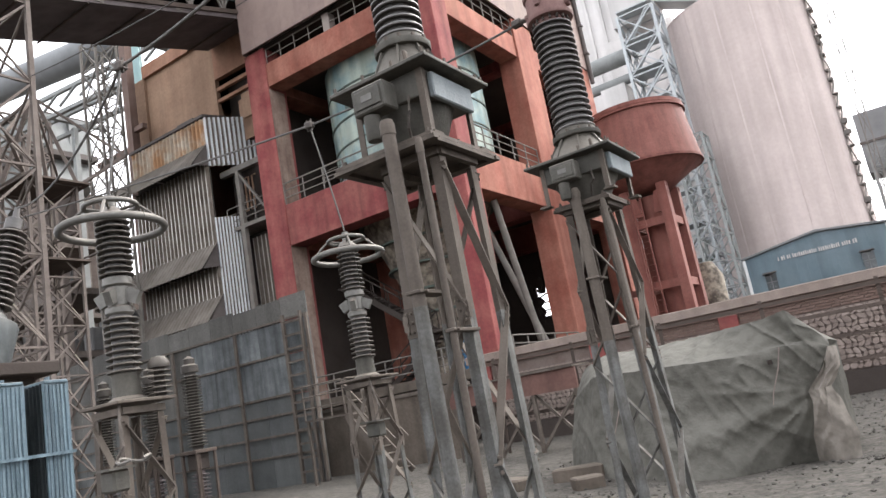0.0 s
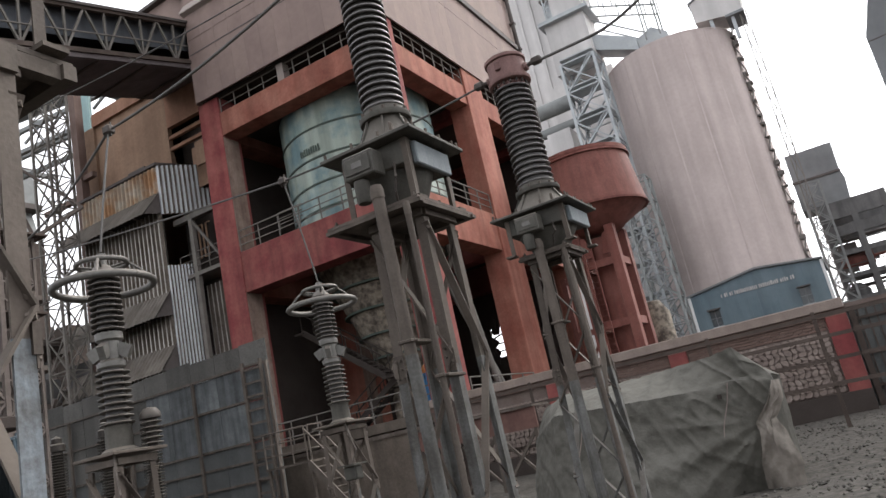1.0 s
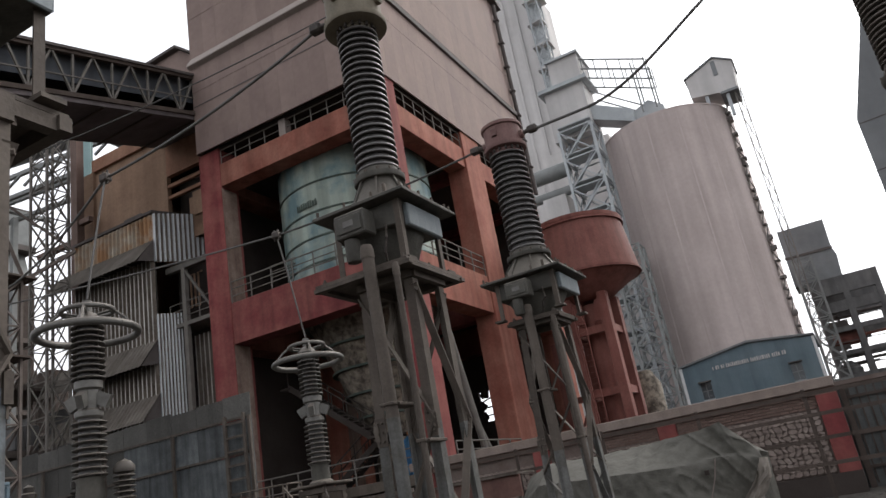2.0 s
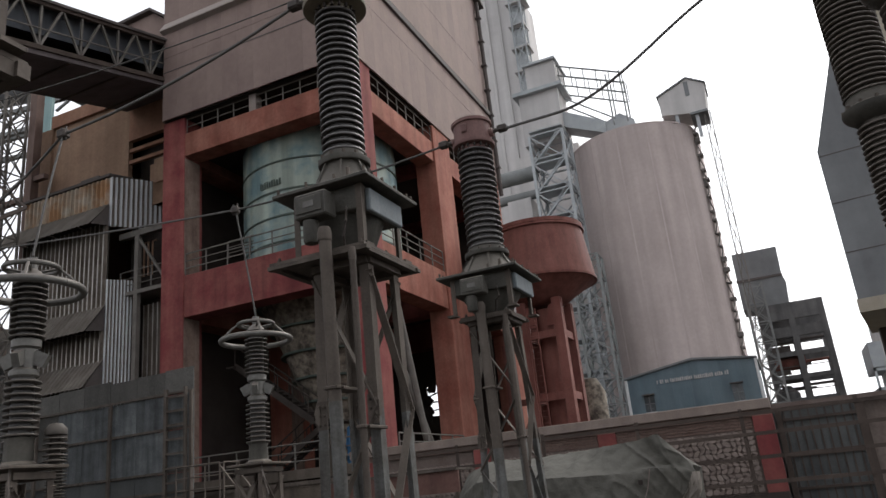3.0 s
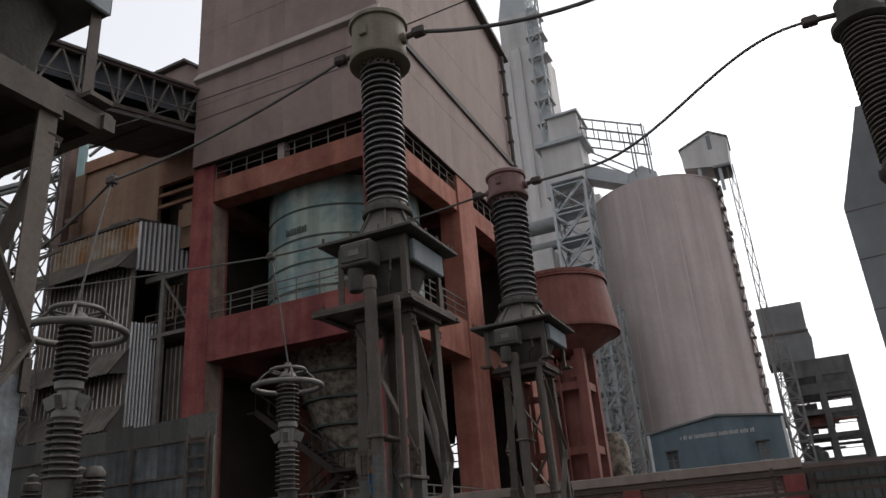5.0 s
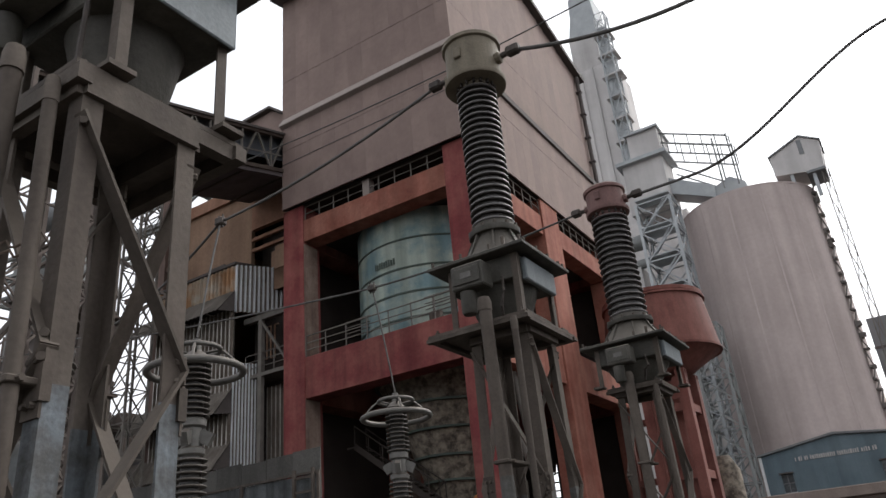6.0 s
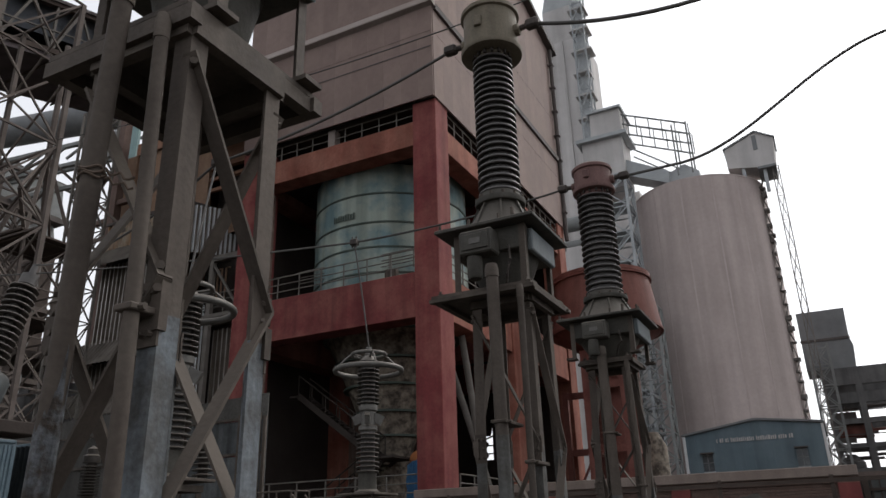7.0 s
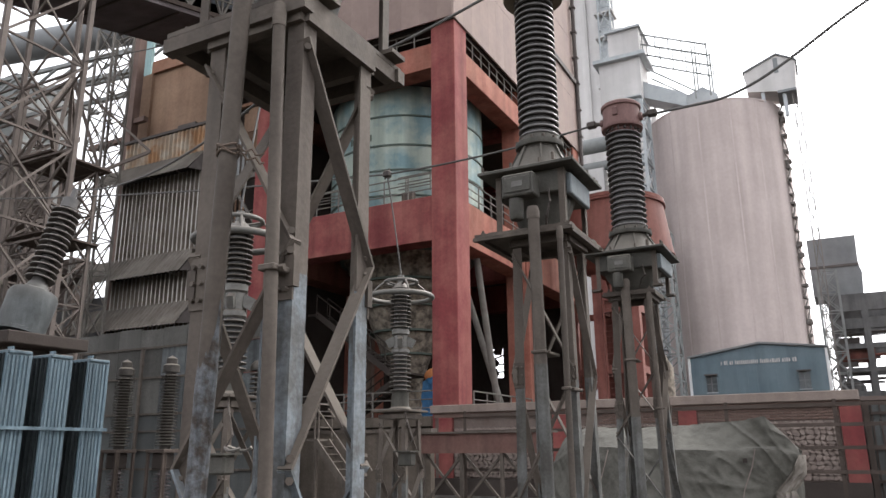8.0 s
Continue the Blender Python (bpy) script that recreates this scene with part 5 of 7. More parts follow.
# concrete pieces by the stands
for k, (x, y, w, d, h, a) in enumerate(((-4.6, 12.6, 0.9, 0.4, 0.25, 20), (-5.6, 12.0, 0.7, 0.5, 0.2, -15), (-4.0, 11.6, 0.5, 0.35, 0.22, 40))):
    bl = thing("concrete_block", x, y, 0, "broken pale concrete block lying on the gravel", "concrete block", "concrete blocks")
    bm = box(B(), -w / 2, w / 2, -d / 2, d / 2, 0, h, 0.03)
    for v in bm.verts:
        v.co += Vector((0.03 * noise.noise(v.co * 5), 0.03 * noise.noise(v.co * 6), 0.02 * noise.noise(v.co * 7)))
    bm.transform(Matrix.Translation((x, y, ground_z(x, y) - 0.03)) @ Matrix.Rotation(radians(a), 4, "Z"))
    part("block", bm, M_RENDER, bl)

# ---- tall sheet screen ----
scr = thing("sheet_screen", -24.0, 17.6, 0, "tall screen of dusty grey sheets on steel rails", "screen wall", kind="structure")
SCX0, SCX1, SCY = -40.0, -15.15, 17.6
SH = 5.95
n = 21
for k in range(n):
    w = (SCX1 - SCX0) / n
    x = SCX0 + k * w
    part("sheet_panel", box(B(), x, x + w - 0.015, SCY, SCY + 0.03, 5.2, SH + 0.04 * ((k * 7) % 3 - 1)), M_SHEET, scr)
    part("sheet_panel", box(B(), x, x + w - 0.015, SCY + 0.0, SCY + 0.03, 4.1, 5.185), M_SHEET_BLUE if k > 15 else M_SHEET, scr)
    part("sheet_panel", box(B(), x, x + w - 0.015, SCY + 0.0, SCY + 0.03, 2.8, 4.085), M_SHEET_BLUE if k > 15 else M_SHEET, scr)
    part("sheet_panel", box(B(), x, x + w - 0.015, SCY, SCY + 0.03, -0.1, 2.785), M_NET, scr, "dark lower sheet")
for z in (0.9, 1.55, 2.2, 2.8, 4.1, 5.2):
    part("rail", box(B(), SCX0, SCX1, SCY - 0.07, SCY - 0.003, z, z + 0.07), M_STEEL, scr)
for k in range(8):
    x = SCX0 + 1.0 + k * 3.4
    part("post", box(B(), x, x + 0.1, SCY - 0.16, SCY - 0.073, -0.1, 5.2), M_STEEL, scr)
lad2 = thing("ladder_post", -15.7, 17.5, 0, "steel ladder post at the end of the screen", "ladder")
part("rail", box(B(), -16.15, -16.05, 17.35, 17.45, -0.1, 5.35), M_STEEL, lad2)
part("rail", box(B(), -15.35, -15.27, 17.35, 17.45, -0.1, 5.35), M_STEEL, lad2)
rung2 = mesh_of("rung", box(B(), -0.38, 0.38, -0.03, 0.03, -0.035, 0.035), M_STEEL)
for k in range(12):
    piece("rung", rung2, lad2, (-15.7, 17.4, 0.35 + k * 0.43))
# deck on a lattice trestle, landing with stair by the screen, and the wall between them
walkw = thing("steel_walkway", -8.2, 17.7, 0, "dusty red-edged steel deck on a lattice trestle", "walkway")
part("deck", box(B(), -10.1, -6.3, 17.1, 18.2, 1.95, 2.0), M_STEEL, walkw)
part("edge_beam", box(B(), -10.1, -6.3, 17.2, 17.28, 1.42, 1.945), M_RED_DUSTY, walkw)
for k in range(4):
    x = -10.0 + k * 1.2
    part("trestle_leg", bar(B(), (x, 17.3, -0.1), (x, 17.3, 1.94), 0.09, 0.09), M_STEEL, walkw)
    if k < 3:
        part("trestle_brace", bar(B(), (x, 17.36, 0.05), (x + 1.2, 17.36, 1.4), 0.07, 0.07), M_STEEL, walkw)
        part("trestle_brace", bar(B(), (x, 17.45, 1.4), (x + 1.2, 17.45, 0.05), 0.07, 0.07), M_STEEL, walkw)
land = thing("stair_landing", -14.1, 16.6, 0, "small steel landing with rails and a short stair", "landing")
part("deck", box(B(), -14.95, -13.2, 16.6, 17.4, 1.8, 1.86), M_STEEL, land)
railing(land, (-14.9, 16.6, 1.86), (-13.3, 16.6, 1.86), 1.0, 0.55, 0.026, M_STEEL)
railing(land, (-13.2, 17.3, 1.86), (-13.2, 16.65, 1.86), 1.0, 0.6, 0.026, M_STEEL)
for x in (-14.9, -13.3):
    part("post", bar(B(), (x, 16.7, -0.1), (x, 16.7, 1.8), 0.08, 0.08), M_STEEL, land)
for y in (16.5, 17.1):
    part("stringer", bar(B(), (-13.2, y, 1.8), (-11.6, y, 0.0), 0.05, 0.18), M_STEEL, land)
    part("stair_rail", bar(B(), (-13.2, y, 2.75), (-11.6, y, 0.95), 0.04, 0.04), M_STEEL, land)
for k in range(8):
    part("tread", box(B(), -13.2 + k * 0.19, -12.98 + k * 0.19, 16.53, 17.07, 1.62 - k * 0.215, 1.65 - k * 0.215), M_STEEL, land)
low = thing("low_yard_wall", -13.0, 19.0, 0, "dusty brown rendered low wall before the mill", "wall", kind="structure")
part("wall", box(B(), -20.0, -10.7, 19.0, 19.25, -0.1, 2.05), M_RENDER, low)
part("coping", box(B(), -20.0, -10.65, 18.93, 19.32, 2.05, 2.16), M_STEEL, low)

# ---- lattice masts and gantry on the transformer side ----
lattice_tower("lattice_mast", -18.8, 11.2, 0, 9.6, 1.4, 1.4, 7, M_MAST, "brown steel lattice mast of the switchyard", 0.08, 0.045, 1.0)
deck = thing("mast_deck", -18.8, 11.2, 9.6, "thin brown plate deck on the mast", "deck", "mast decks")
part("plate", box(B(), -19.8, -17.8, 10.2, 12.2, 9.6, 9.66), M_STEEL_BROWN, deck)
deck2 = thing("mast_deck", -18.8, 11.2, 7.3, "thin brown plate deck on the mast", "deck", "mast decks")
part("plate", box(B(), -19.7, -17.9, 10.3, 12.1, 7.3, 7.36), M_STEEL_BROWN, deck2)
cap = thing("mast_pyramid", -18.8, 11.2, 9.6, "pyramid of steel bars crowning the mast", "mast top")
for sx, sy in ((-1, -1), (1, -1), (1, 1), (-1, 1)):
    part("leg", bar(B(), (-18.8 + sx * 0.75, 11.2 + sy * 0.75, 9.6), (-18.8, 11.2, 12.6), 0.1, 0.1), M_MAST, cap)
    part("arm", bar(B(), (-18.8 + sx * 0.75, 11.2 + sy * 0.75, 9.6), (-18.8 + sx * 1.7, 11.2 + sy * 1.7, 10.4), 0.09, 0.09), M_MAST, cap)
    part("arm_tie", bar(B(), (-18.8, 11.2, 12.5), (-18.8 + sx * 1.7, 11.2 + sy * 1.7, 10.4), 0.07, 0.07), M_MAST, cap)
part("spike", rod(B(), (-18.8, 11.2, 12.5), (-18.8, 11.2, 16.5), 0.09, 8), M_MAST, cap)
lattice_tower("lattice_mast", -17.4, 8.6, 0, 16.0, 2.6, 2.2, 7, M_MAST, "broad brown steel lattice mast of the switchyard", 0.12, 0.055, 1.0)
lattice_tower("lattice_mast", -22.4, 12.4, 0, 13.2, 1.7, 1.7, 10, M_MAST, "slim brown steel lattice mast of the switchyard", 0.1, 0.06, 1.0)
lattice_tower("steel_lattice_frame", -33.8, 23.6, 0, 25.0, 1.4, 1.3, 14, M_RAIL, "grey steel lattice frame beside the lean-to", 0.12, 0.06)
COLX = -35.2
pc = thing("steel_column", COLX, 26.3, 0, "dark brown steel column beside the lean-to", "column")
part("shaft", box(B(), COLX - 0.28, COLX + 0.28, 26.1, 26.6, -0.1, 27.0), M_BROWNCOL, pc)
part("cross_beam", box(B(), COLX + 0.3, COLX + 1.2, 26.2, 26.5, 20.6, 20.9), M_BROWNCOL, pc)
part("cross_beam", box(B(), COLX - 3.6, COLX - 0.3, 26.2, 26.5, 19.6, 19.9), M_BROWNCOL, pc)
lattice_tower("gallery_trestle", -26.4, 3.0, 0, 15.4, 2.8, 2.4, 9, M_STEEL_BROWN, "brown steel trestle carrying the conveyor gallery", 0.17, 0.08)
lattice_tower("gallery_trestle", -27.0, 9.5, 0, 17.4, 2.6, 2.4, 10, M_STEEL_BROWN, "brown steel trestle carrying the conveyor gallery", 0.16, 0.08)
pr = thing("pipe_rack", -36.0, 30.0, 0, "steel pipe rack with decks behind the masts", "pipe rack")
for z in (7.5, 11.0):
    part("deck", box(B(), -52, -36.4, 22.0, 26.0, z, z + 0.35), M_MAST, pr)
    part("deck_edge", box(B(), -52, -36.4, 21.9, 22.0, z - 0.25, z + 0.6), M_MAST, pr)
for k in range(5):
    x = -51.5 + k * 3.7
    part("column", box(B(), x, x + 0.4, 22.0, 22.4, -0.1, 12.5), M_MAST, pr)
    part("brace", bar(B(), (x, 22.1, 0.2), (x + 3.7, 22.1, 7.5), 0.14, 0.14), M_MAST, pr)
    part("guard_rail", bar(B(), (x, 22.1, 12.4), (x + 3.7, 22.1, 12.4), 0.07, 0.07), M_MAST, pr)
rk = random.Random(5)
for k in range(15):
    x = -52.0 + k * 1.05
    part("sheet_panel", box(B(), x, x + 1.0, 23.0, 23.1, 0.0, 7.2 - 1.4 * rk.random()), M_FRAME if k % 3 else M_ROOF, pr)
    if rk.random() < 0.55:
        part("plant_box", box(B(), x, x + 0.9, 23.5, 24.8, 7.85, 8.6 + 1.8 * rk.random(), 0.05), M_FRAME, pr)
    if rk.random() < 0.5:
        part("pipe", rod(B(), (x, 23.0, 8.0), (x + 0.3, 23.0, 11.0), 0.1, 8), M_MAST, pr)
bigduct = thing("overhead_duct", -42.0, 34.0, 27.0, "large grey duct on a lattice bridge", "duct")
part("duct", rod(B(), (-70, 30, 35.5), (-36.5, 33.5, 32.5), 1.2, 20), M_GREYCLAD, bigduct, smooth=True)
for z in (28.3, 30.0):
    for dy in (0.0, 3.0):
        part("chord", bar(B(), (-70, 29 + dy, z + 1), (-35.5, 32 + dy, z), 0.3, 0.3), M_FARSTEEL, bigduct)
for k in range(14):
    x = -69 + k * 2.4
    part("lacing", bar(B(), (x, 29.1 + k * 0.2, 29.2), (x + 2.4, 29.3 + k * 0.2, 30.4), 0.16, 0.16), M_FARSTEEL, bigduct)
for x, y in ((-68.0, 31.5), (-52.0, 33.0), (-38.0, 34.6)):
    part("trestle_leg", box(B(), x, x + 0.4, y - 0.2, y + 0.2, -0.1, 28.6), M_FARSTEEL, bigduct)
    part("saddle", box(B(), x, x + 0.4, 29.5, 36.0, 29.0, 29.3), M_FARSTEEL, bigduct)
part("side_panel", box(B(), -37.0, -35.6, 27.6, 27.8, 22.5, 27.4), M_TURQ, wing, "narrow turquoise sheet panel")
filt = thing("bag_filter", -63.0, 32.0, 0, "grey sheeted bag filter house with hoppers", "filter house")
part("casing", prism(B(), ((-65, 28.9), (-57.2, 28.9), (-57.7, 32.2), (-65, 32.2)), "y", 32.3, 38.0), M_FARSTEEL, filt)
part("lower_casing", prism(B(), ((-65, 23.0), (-57.1, 26.0), (-57.9, 28.4), (-65, 28.4)), "y", 32.5, 37.8), M_FARSTEEL, filt)
part("string_course", box(B(), -65.1, -56.9, 32.1, 38.2, 28.4, 28.9), M_ROOF, filt)
part("eave", box(B(), -65.2, -57.4, 32.0, 38.3, 32.2, 32.5), M_ROOF, filt)
for y in (34.0, 35.9):
    part("stiffener", box(B(), -57.75, -57.3, y, y + 0.12, 28.95, 32.15), M_FARSTEEL, filt)
part("hopper", prism(B(), ((-64.5, 23.0), (-58.2, 25.7), (-60.5, 20.5), (-63, 20.5)), "y", 33.0, 37.4), M_ROOF, filt)
for x in (-64.3, -59.0):
    for y in (32.8, 37.0):
        part("leg", box(B(), x, x + 0.6, y, y + 0.6, -0.1, 26.0), M_MAST, filt)
part("deck", box(B(), -65, -56.5, 32.3, 38.0, 20.0, 20.4), M_MAST, filt)
part("deck", box(B(), -65, -56.5, 32.3, 38.0, 14.0, 14.4), M_MAST, filt)

# crowded plant behind the masts
fp = thing("far_plant_structure", -84.0, 51.0, 0, "crowded grey plant structure with decks and ducts", "plant structure")
rp = random.Random(19)
x = -114.0
while x < -50.0:
    w = rp.uniform(1.4, 3.4)
    top = rp.uniform(28.0, 40.0) if x < -79 else rp.uniform(20.0, 25.0) if x < -74 else rp.uniform(14.0, 19.4)
    part("plant_block", box(B(), x, x + w, 49.5, 52.0, 0, top, 0.05), rp.choice((M_FRAME, M_FRAME, M_ROOF, M_STEEL_BROWN, M_GREYCLAD)), fp)
    for z in range(3, int(top), 4):
        part("deck", box(B(), x - 0.1, x + w + 0.3, 48.4, 49.5, z, z + 0.3), M_MAST, fp)
    part("standpipe", rod(B(), (x + w * 0.5, 48.9, 0), (x + w * 0.5, 48.9, top + rp.uniform(0, 2)), 0.2, 8), M_MAST, fp)
    x += w + rp.uniform(0.1, 0.7)

# ---- power transformer with radiators ----
pt = thing("power_transformer", -11.6, 5.4, 0, "power transformer with blue radiator banks and turret", "transformer")
part("tank", box(B(), -14.0, -10.9, 3.2, 5.9, 0.3, 2.75, 0.03), M_RADIATOR, pt, "dusty blue tank")
part("cover", box(B(), -14.2, -10.75, 3.0, 6.1, 2.75, 2.83), M_TANK, pt)
for b in range(5):
    y0 = 5.74 - b * 0.64
    y1 = y0 + 0.385
    bank = part("radiator_bank", box(B(), -10.15, -9.32, y0 + 0.02, y1 - 0.02, 2.86, 2.91, 0.01), M_RADIATOR, pt, "pale blue pressed radiator bank")
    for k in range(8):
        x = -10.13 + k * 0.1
        # inner panels take the darkened paint, so the gaps' shade is coloured in
        part("panel", box(B(), x, x + 0.02, y0, y1, 0.62, 2.87, 0.004), M_RADIATOR_SHADE, bank, "inner radiator panel darkened for gap shade")
    part("front_panel", box(B(), -9.375, -9.345, y0, y1, 0.62, 2.88, 0.006), M_RADIATOR, bank)
    for k in range(6):
        y = y0 + 0.025 + k * 0.058
        part("front_rib", box(B(), -9.35, -9.332 + 0.004 * (k % 2), y, y + 0.038, 0.66, 2.84, 0.007), M_RADIATOR, bank)
    part("header", rod(B(), (-10.7, (y0 + y1) / 2, 2.74), (-9.4, (y0 + y1) / 2, 2.74), 0.055, 10), M_RADIATOR, bank)
    part("header", rod(B(), (-10.7, (y0 + y1) / 2, 0.74), (-9.4, (y0 + y1) / 2, 0.74), 0.055, 10), M_RADIATOR, bank)
    part("lifting_eye", box(B(), -9.62, -9.5, (y0 + y1) / 2 - 0.01, (y0 + y1) / 2 + 0.01, 2.9, 2.98), M_RADIATOR, bank)
part("radiator_tie", box(B(), -9.32, -9.28, 3.1, 6.14, 1.84, 1.885), M_RADIATOR, pt)
tilt = Matrix.Rotation(radians(-14.5), 4, "X")
BX, BY, BZ = -11.55, 6.22, 4.34
tur = part("turret", lathe(B(), [(0.42, -0.02), (0.42, 0.04), (0.39, 0.05), (0.4, 0.45), (0.41, 0.68), (0.37, 0.76), (0.22, 0.82), (0.19, 0.88)], -11.55, 6.0, 3.48, 32, tilt), M_TURRET, pt, "dusty blue-grey bushing turret", True)
part("turret_base", box(B(), -12.5, -11.05, 5.5, 7.0, 3.25, 3.46, 0.02), M_DARK, pt)
part("turret_pipe", box(B(), -12.3, -11.5, 5.7, 6.8, 0.3, 3.25), M_DARK, pt)
bus = part("bushing", lathe(B(), [(0.19, -0.06), (0.16, 0.05), (0.13, 0.1), (0.11, 1.55), (0.15, 1.58), (0.15, 1.78), (0.06, 1.82), (0.05, 2.02)], BX, BY, BZ, 20, tilt), M_PORC, pt, "brown ribbed bushing leaning outward", True)
shed_bush = mesh_of("shed", lathe(B(), [(0.11, 0.0), (0.245, -0.03), (0.25, -0.018), (0.245, -0.006), (0.12, 0.03)], 0, 0, 0, 24), M_PORC_DUST, True)
for k in range(13):
    piece("shed", shed_bush, bus, Vector((BX, BY, BZ)) + tilt @ Vector((0, 0, 0.16 + k * 0.113)), (radians(-14.5), 0, 0))
for y in (3.6,):
    b2 = thing("transformer_bushing", -12.2, y, 2.9, "brown ribbed bushing on the transformer bank", "bushing", "transformer bushings")
    part("base", lathe(B(), [(0.45, 2.83), (0.4, 3.6), (0.2, 3.9)], -12.2, y, 0, 24), M_TANK, b2, smooth=True)
    sh = part("core", lathe(B(), [(0.12, 3.9), (0.1, 5.7), (0.05, 5.9)], -12.2, y, 0, 16), M_PORC, b2, smooth=True)
    for k in range(16):
        piece("shed", shed_bush, sh, (-12.2, y, 4.0 + k * 0.1))
part("plinth", box(B(), -14.0, -9.2, 2.9, 7.8, -0.1, 0.3), M_STONE, pt)

# post insulators in front of the screen
pin_shed = mesh_of("shed", lathe(B(), [(0.15, 0.0), (0.27, -0.018), (0.275, 0.0), (0.15, 0.028)], 0, 0, 0, 20), M_PORC_GREY, True)
under_shed = mesh_of("shed", lathe(B(), [(0.12, 0.0), (0.24, -0.018), (0.245, 0.0), (0.12, 0.03)], 0, 0, 0, 16), M_SOOT, True)
for x, y in ((-16.5, 13.9), (-18.4, 13.9), (-20.9, 14.0)):
    p = thing("post_insulator", x, y, 0, "dusty grey ribbed post insulator on a steel stool", "insulator", "post insulators")
    part("stool", box(B(), x - 0.36, x + 0.36, y - 0.36, y + 0.36, 1.5, 1.6, 0.01), M_STEEL_BROWN, p)
    part("mechanism_box", box(B(), x - 0.26, x + 0.2, y - 0.2, y + 0.2, 1.05, 1.5, 0.03), M_DARK, p, "dark mechanism box")
    part("drive_rod", rod(B(), (x + 0.29, y - 0.2, -0.1), (x + 0.29, y - 0.2, 1.5), 0.03, 8), M_STEEL_BROWN, p)
    for sx in (-0.3, 0.3):
        for sy in (-0.3, 0.3):
            part("leg", bar(B(), (x + sx, y + sy, -0.1), (x + sx, y + sy, 1.5), 0.07, 0.07), M_STEEL_BROWN, p)
    under = part("lower_insulator", lathe(B(), [(0.13, -0.1), (0.13, 1.05)], x, y, 0, 16), M_SOOT, p, "sooty ribbed lower insulator", True)
    for k in range(9):
        piece("shed", under_shed, under, (x, y, 0.12 + k * 0.1))
    core = part("core", lathe(B(), [(0.16, 1.6), (0.16, 3.75), (0.24, 3.76), (0.24, 3.95), (0.16, 4.0), (0.16, 4.15), (0.0, 4.25)], x, y, 0, 20), M_PORC_GREY, p, smooth=True)
    for k in range(24):
        piece("shed", pin_shed, core, (x, y, 1.72 + k * 0.084))

# ---- lattice support stands ----


def stand(x, y, top, w, d, label, fade=2.1, leg=0.09, panels=3, foot=0.0, channel=0.06, bare=None, levels=None, paint=None):
    """Four angle legs, splayed by foot, cross-braced, under a cap of channels; the lower legs keep their pale blue
    paint, except the leg numbered bare, coloured dark for shade.
    """
    t = thing("support_stand", x, y, 0, label, "steel stand", "instrument stands")
    paint = paint or M_STEEL_PALE
    def corner(i, z):
        sx, sy = ((-1, -1), (1, -1), (1, 1), (-1, 1))[i % 4]
        k = 1 + foot * (1 - z / top)
        return Vector((x + sx * w / 2 * k, y + sy * d / 2 * k, z))
    for i in range(4):
        sx, sy = ((-1, -1), (1, -1), (1, 1), (-1, 1))[i]
        dirs = ((-sx, 0, 0), (0, -sy, 0))
        part("leg", angle_iron(B(), corner(i, fade), corner(i, top - 0.1), leg, 0.012, dirs), M_STEEL, t)
        # leg numbered bare stays dark steel below, its shade put into colour
        part("leg", angle_iron(B(), corner(i, -0.15), corner(i, fade), leg, 0.012, dirs), M_STEEL if i == bare else paint, t, "" if i == bare else "worn pale blue lower leg")
        part("base_plate", box(B(), corner(i, 0).x - 0.12, corner(i, 0).x + 0.12, corner(i, 0).y - 0.12, corner(i, 0).y + 0.12, -0.15, 0.02), M_STEEL, t)
        part("splice", box(B(), corner(i, fade).x - (0.03 if sx > 0 else -0.01) - (0.0 if sx > 0 else 0.025), corner(i, fade).x + (0.015 if sx > 0 else 0.03), corner(i, fade).y - 0.018, corner(i, fade).y + 0.018, fade - 0.06, fade + 0.06), M_STEEL, t)
        g = corner(i, fade)
        gus = part("gusset", box(B(), g.x - 0.09 if sx > 0 else g.x - 0.004, g.x + 0.004 if sx > 0 else g.x + 0.09, g.y + sy * 0.004 - 0.005, g.y + sy * 0.004 + 0.005, fade - 0.11, fade + 0.11), M_STEEL, t)
        for dz in (-0.07, 0.0, 0.07):
            for dx in (0.022, 0.062):
                part("bolt", rod(B(), (g.x - sx * dx, g.y + sy * 0.008, fade + dz), (g.x - sx * dx, g.y + sy * 0.028, fade + dz), 0.011, 6), M_STEEL, gus)
    if levels is None:
        levels = [(top - 0.15) * (panels - k) / panels for k in range(panels + 1)]
    for i in range(4):
        for k, (b, a) in enumerate(zip(levels, levels[1:])):
            mat = paint if b < fade else M_STEEL
            p, q = (corner(i + 1, a), corner(i, b)) if k % 2 == 0 else (corner(i, a), corner(i + 1, b))
            for e in (p, q):
                o = Vector((e.x - x, e.y - y, 0)).normalized() * 0.03
                part("bolt", rod(B(), e.lerp((p + q) / 2, 0.09) - o * 0.2, e.lerp((p + q) / 2, 0.09) + o, 0.016, 6), M_STEEL, t)
            part("brace", bar(B(), p, q, 0.012, 0.065, up=(p + q) / 2 - Vector((x, y, (p.z + q.z) / 2))), mat, t)
        part("top_channel", bar(B(), corner(i, top - 0.06), corner(i + 1, top - 0.06), 0.05, channel), M_STEEL, t)
    return t


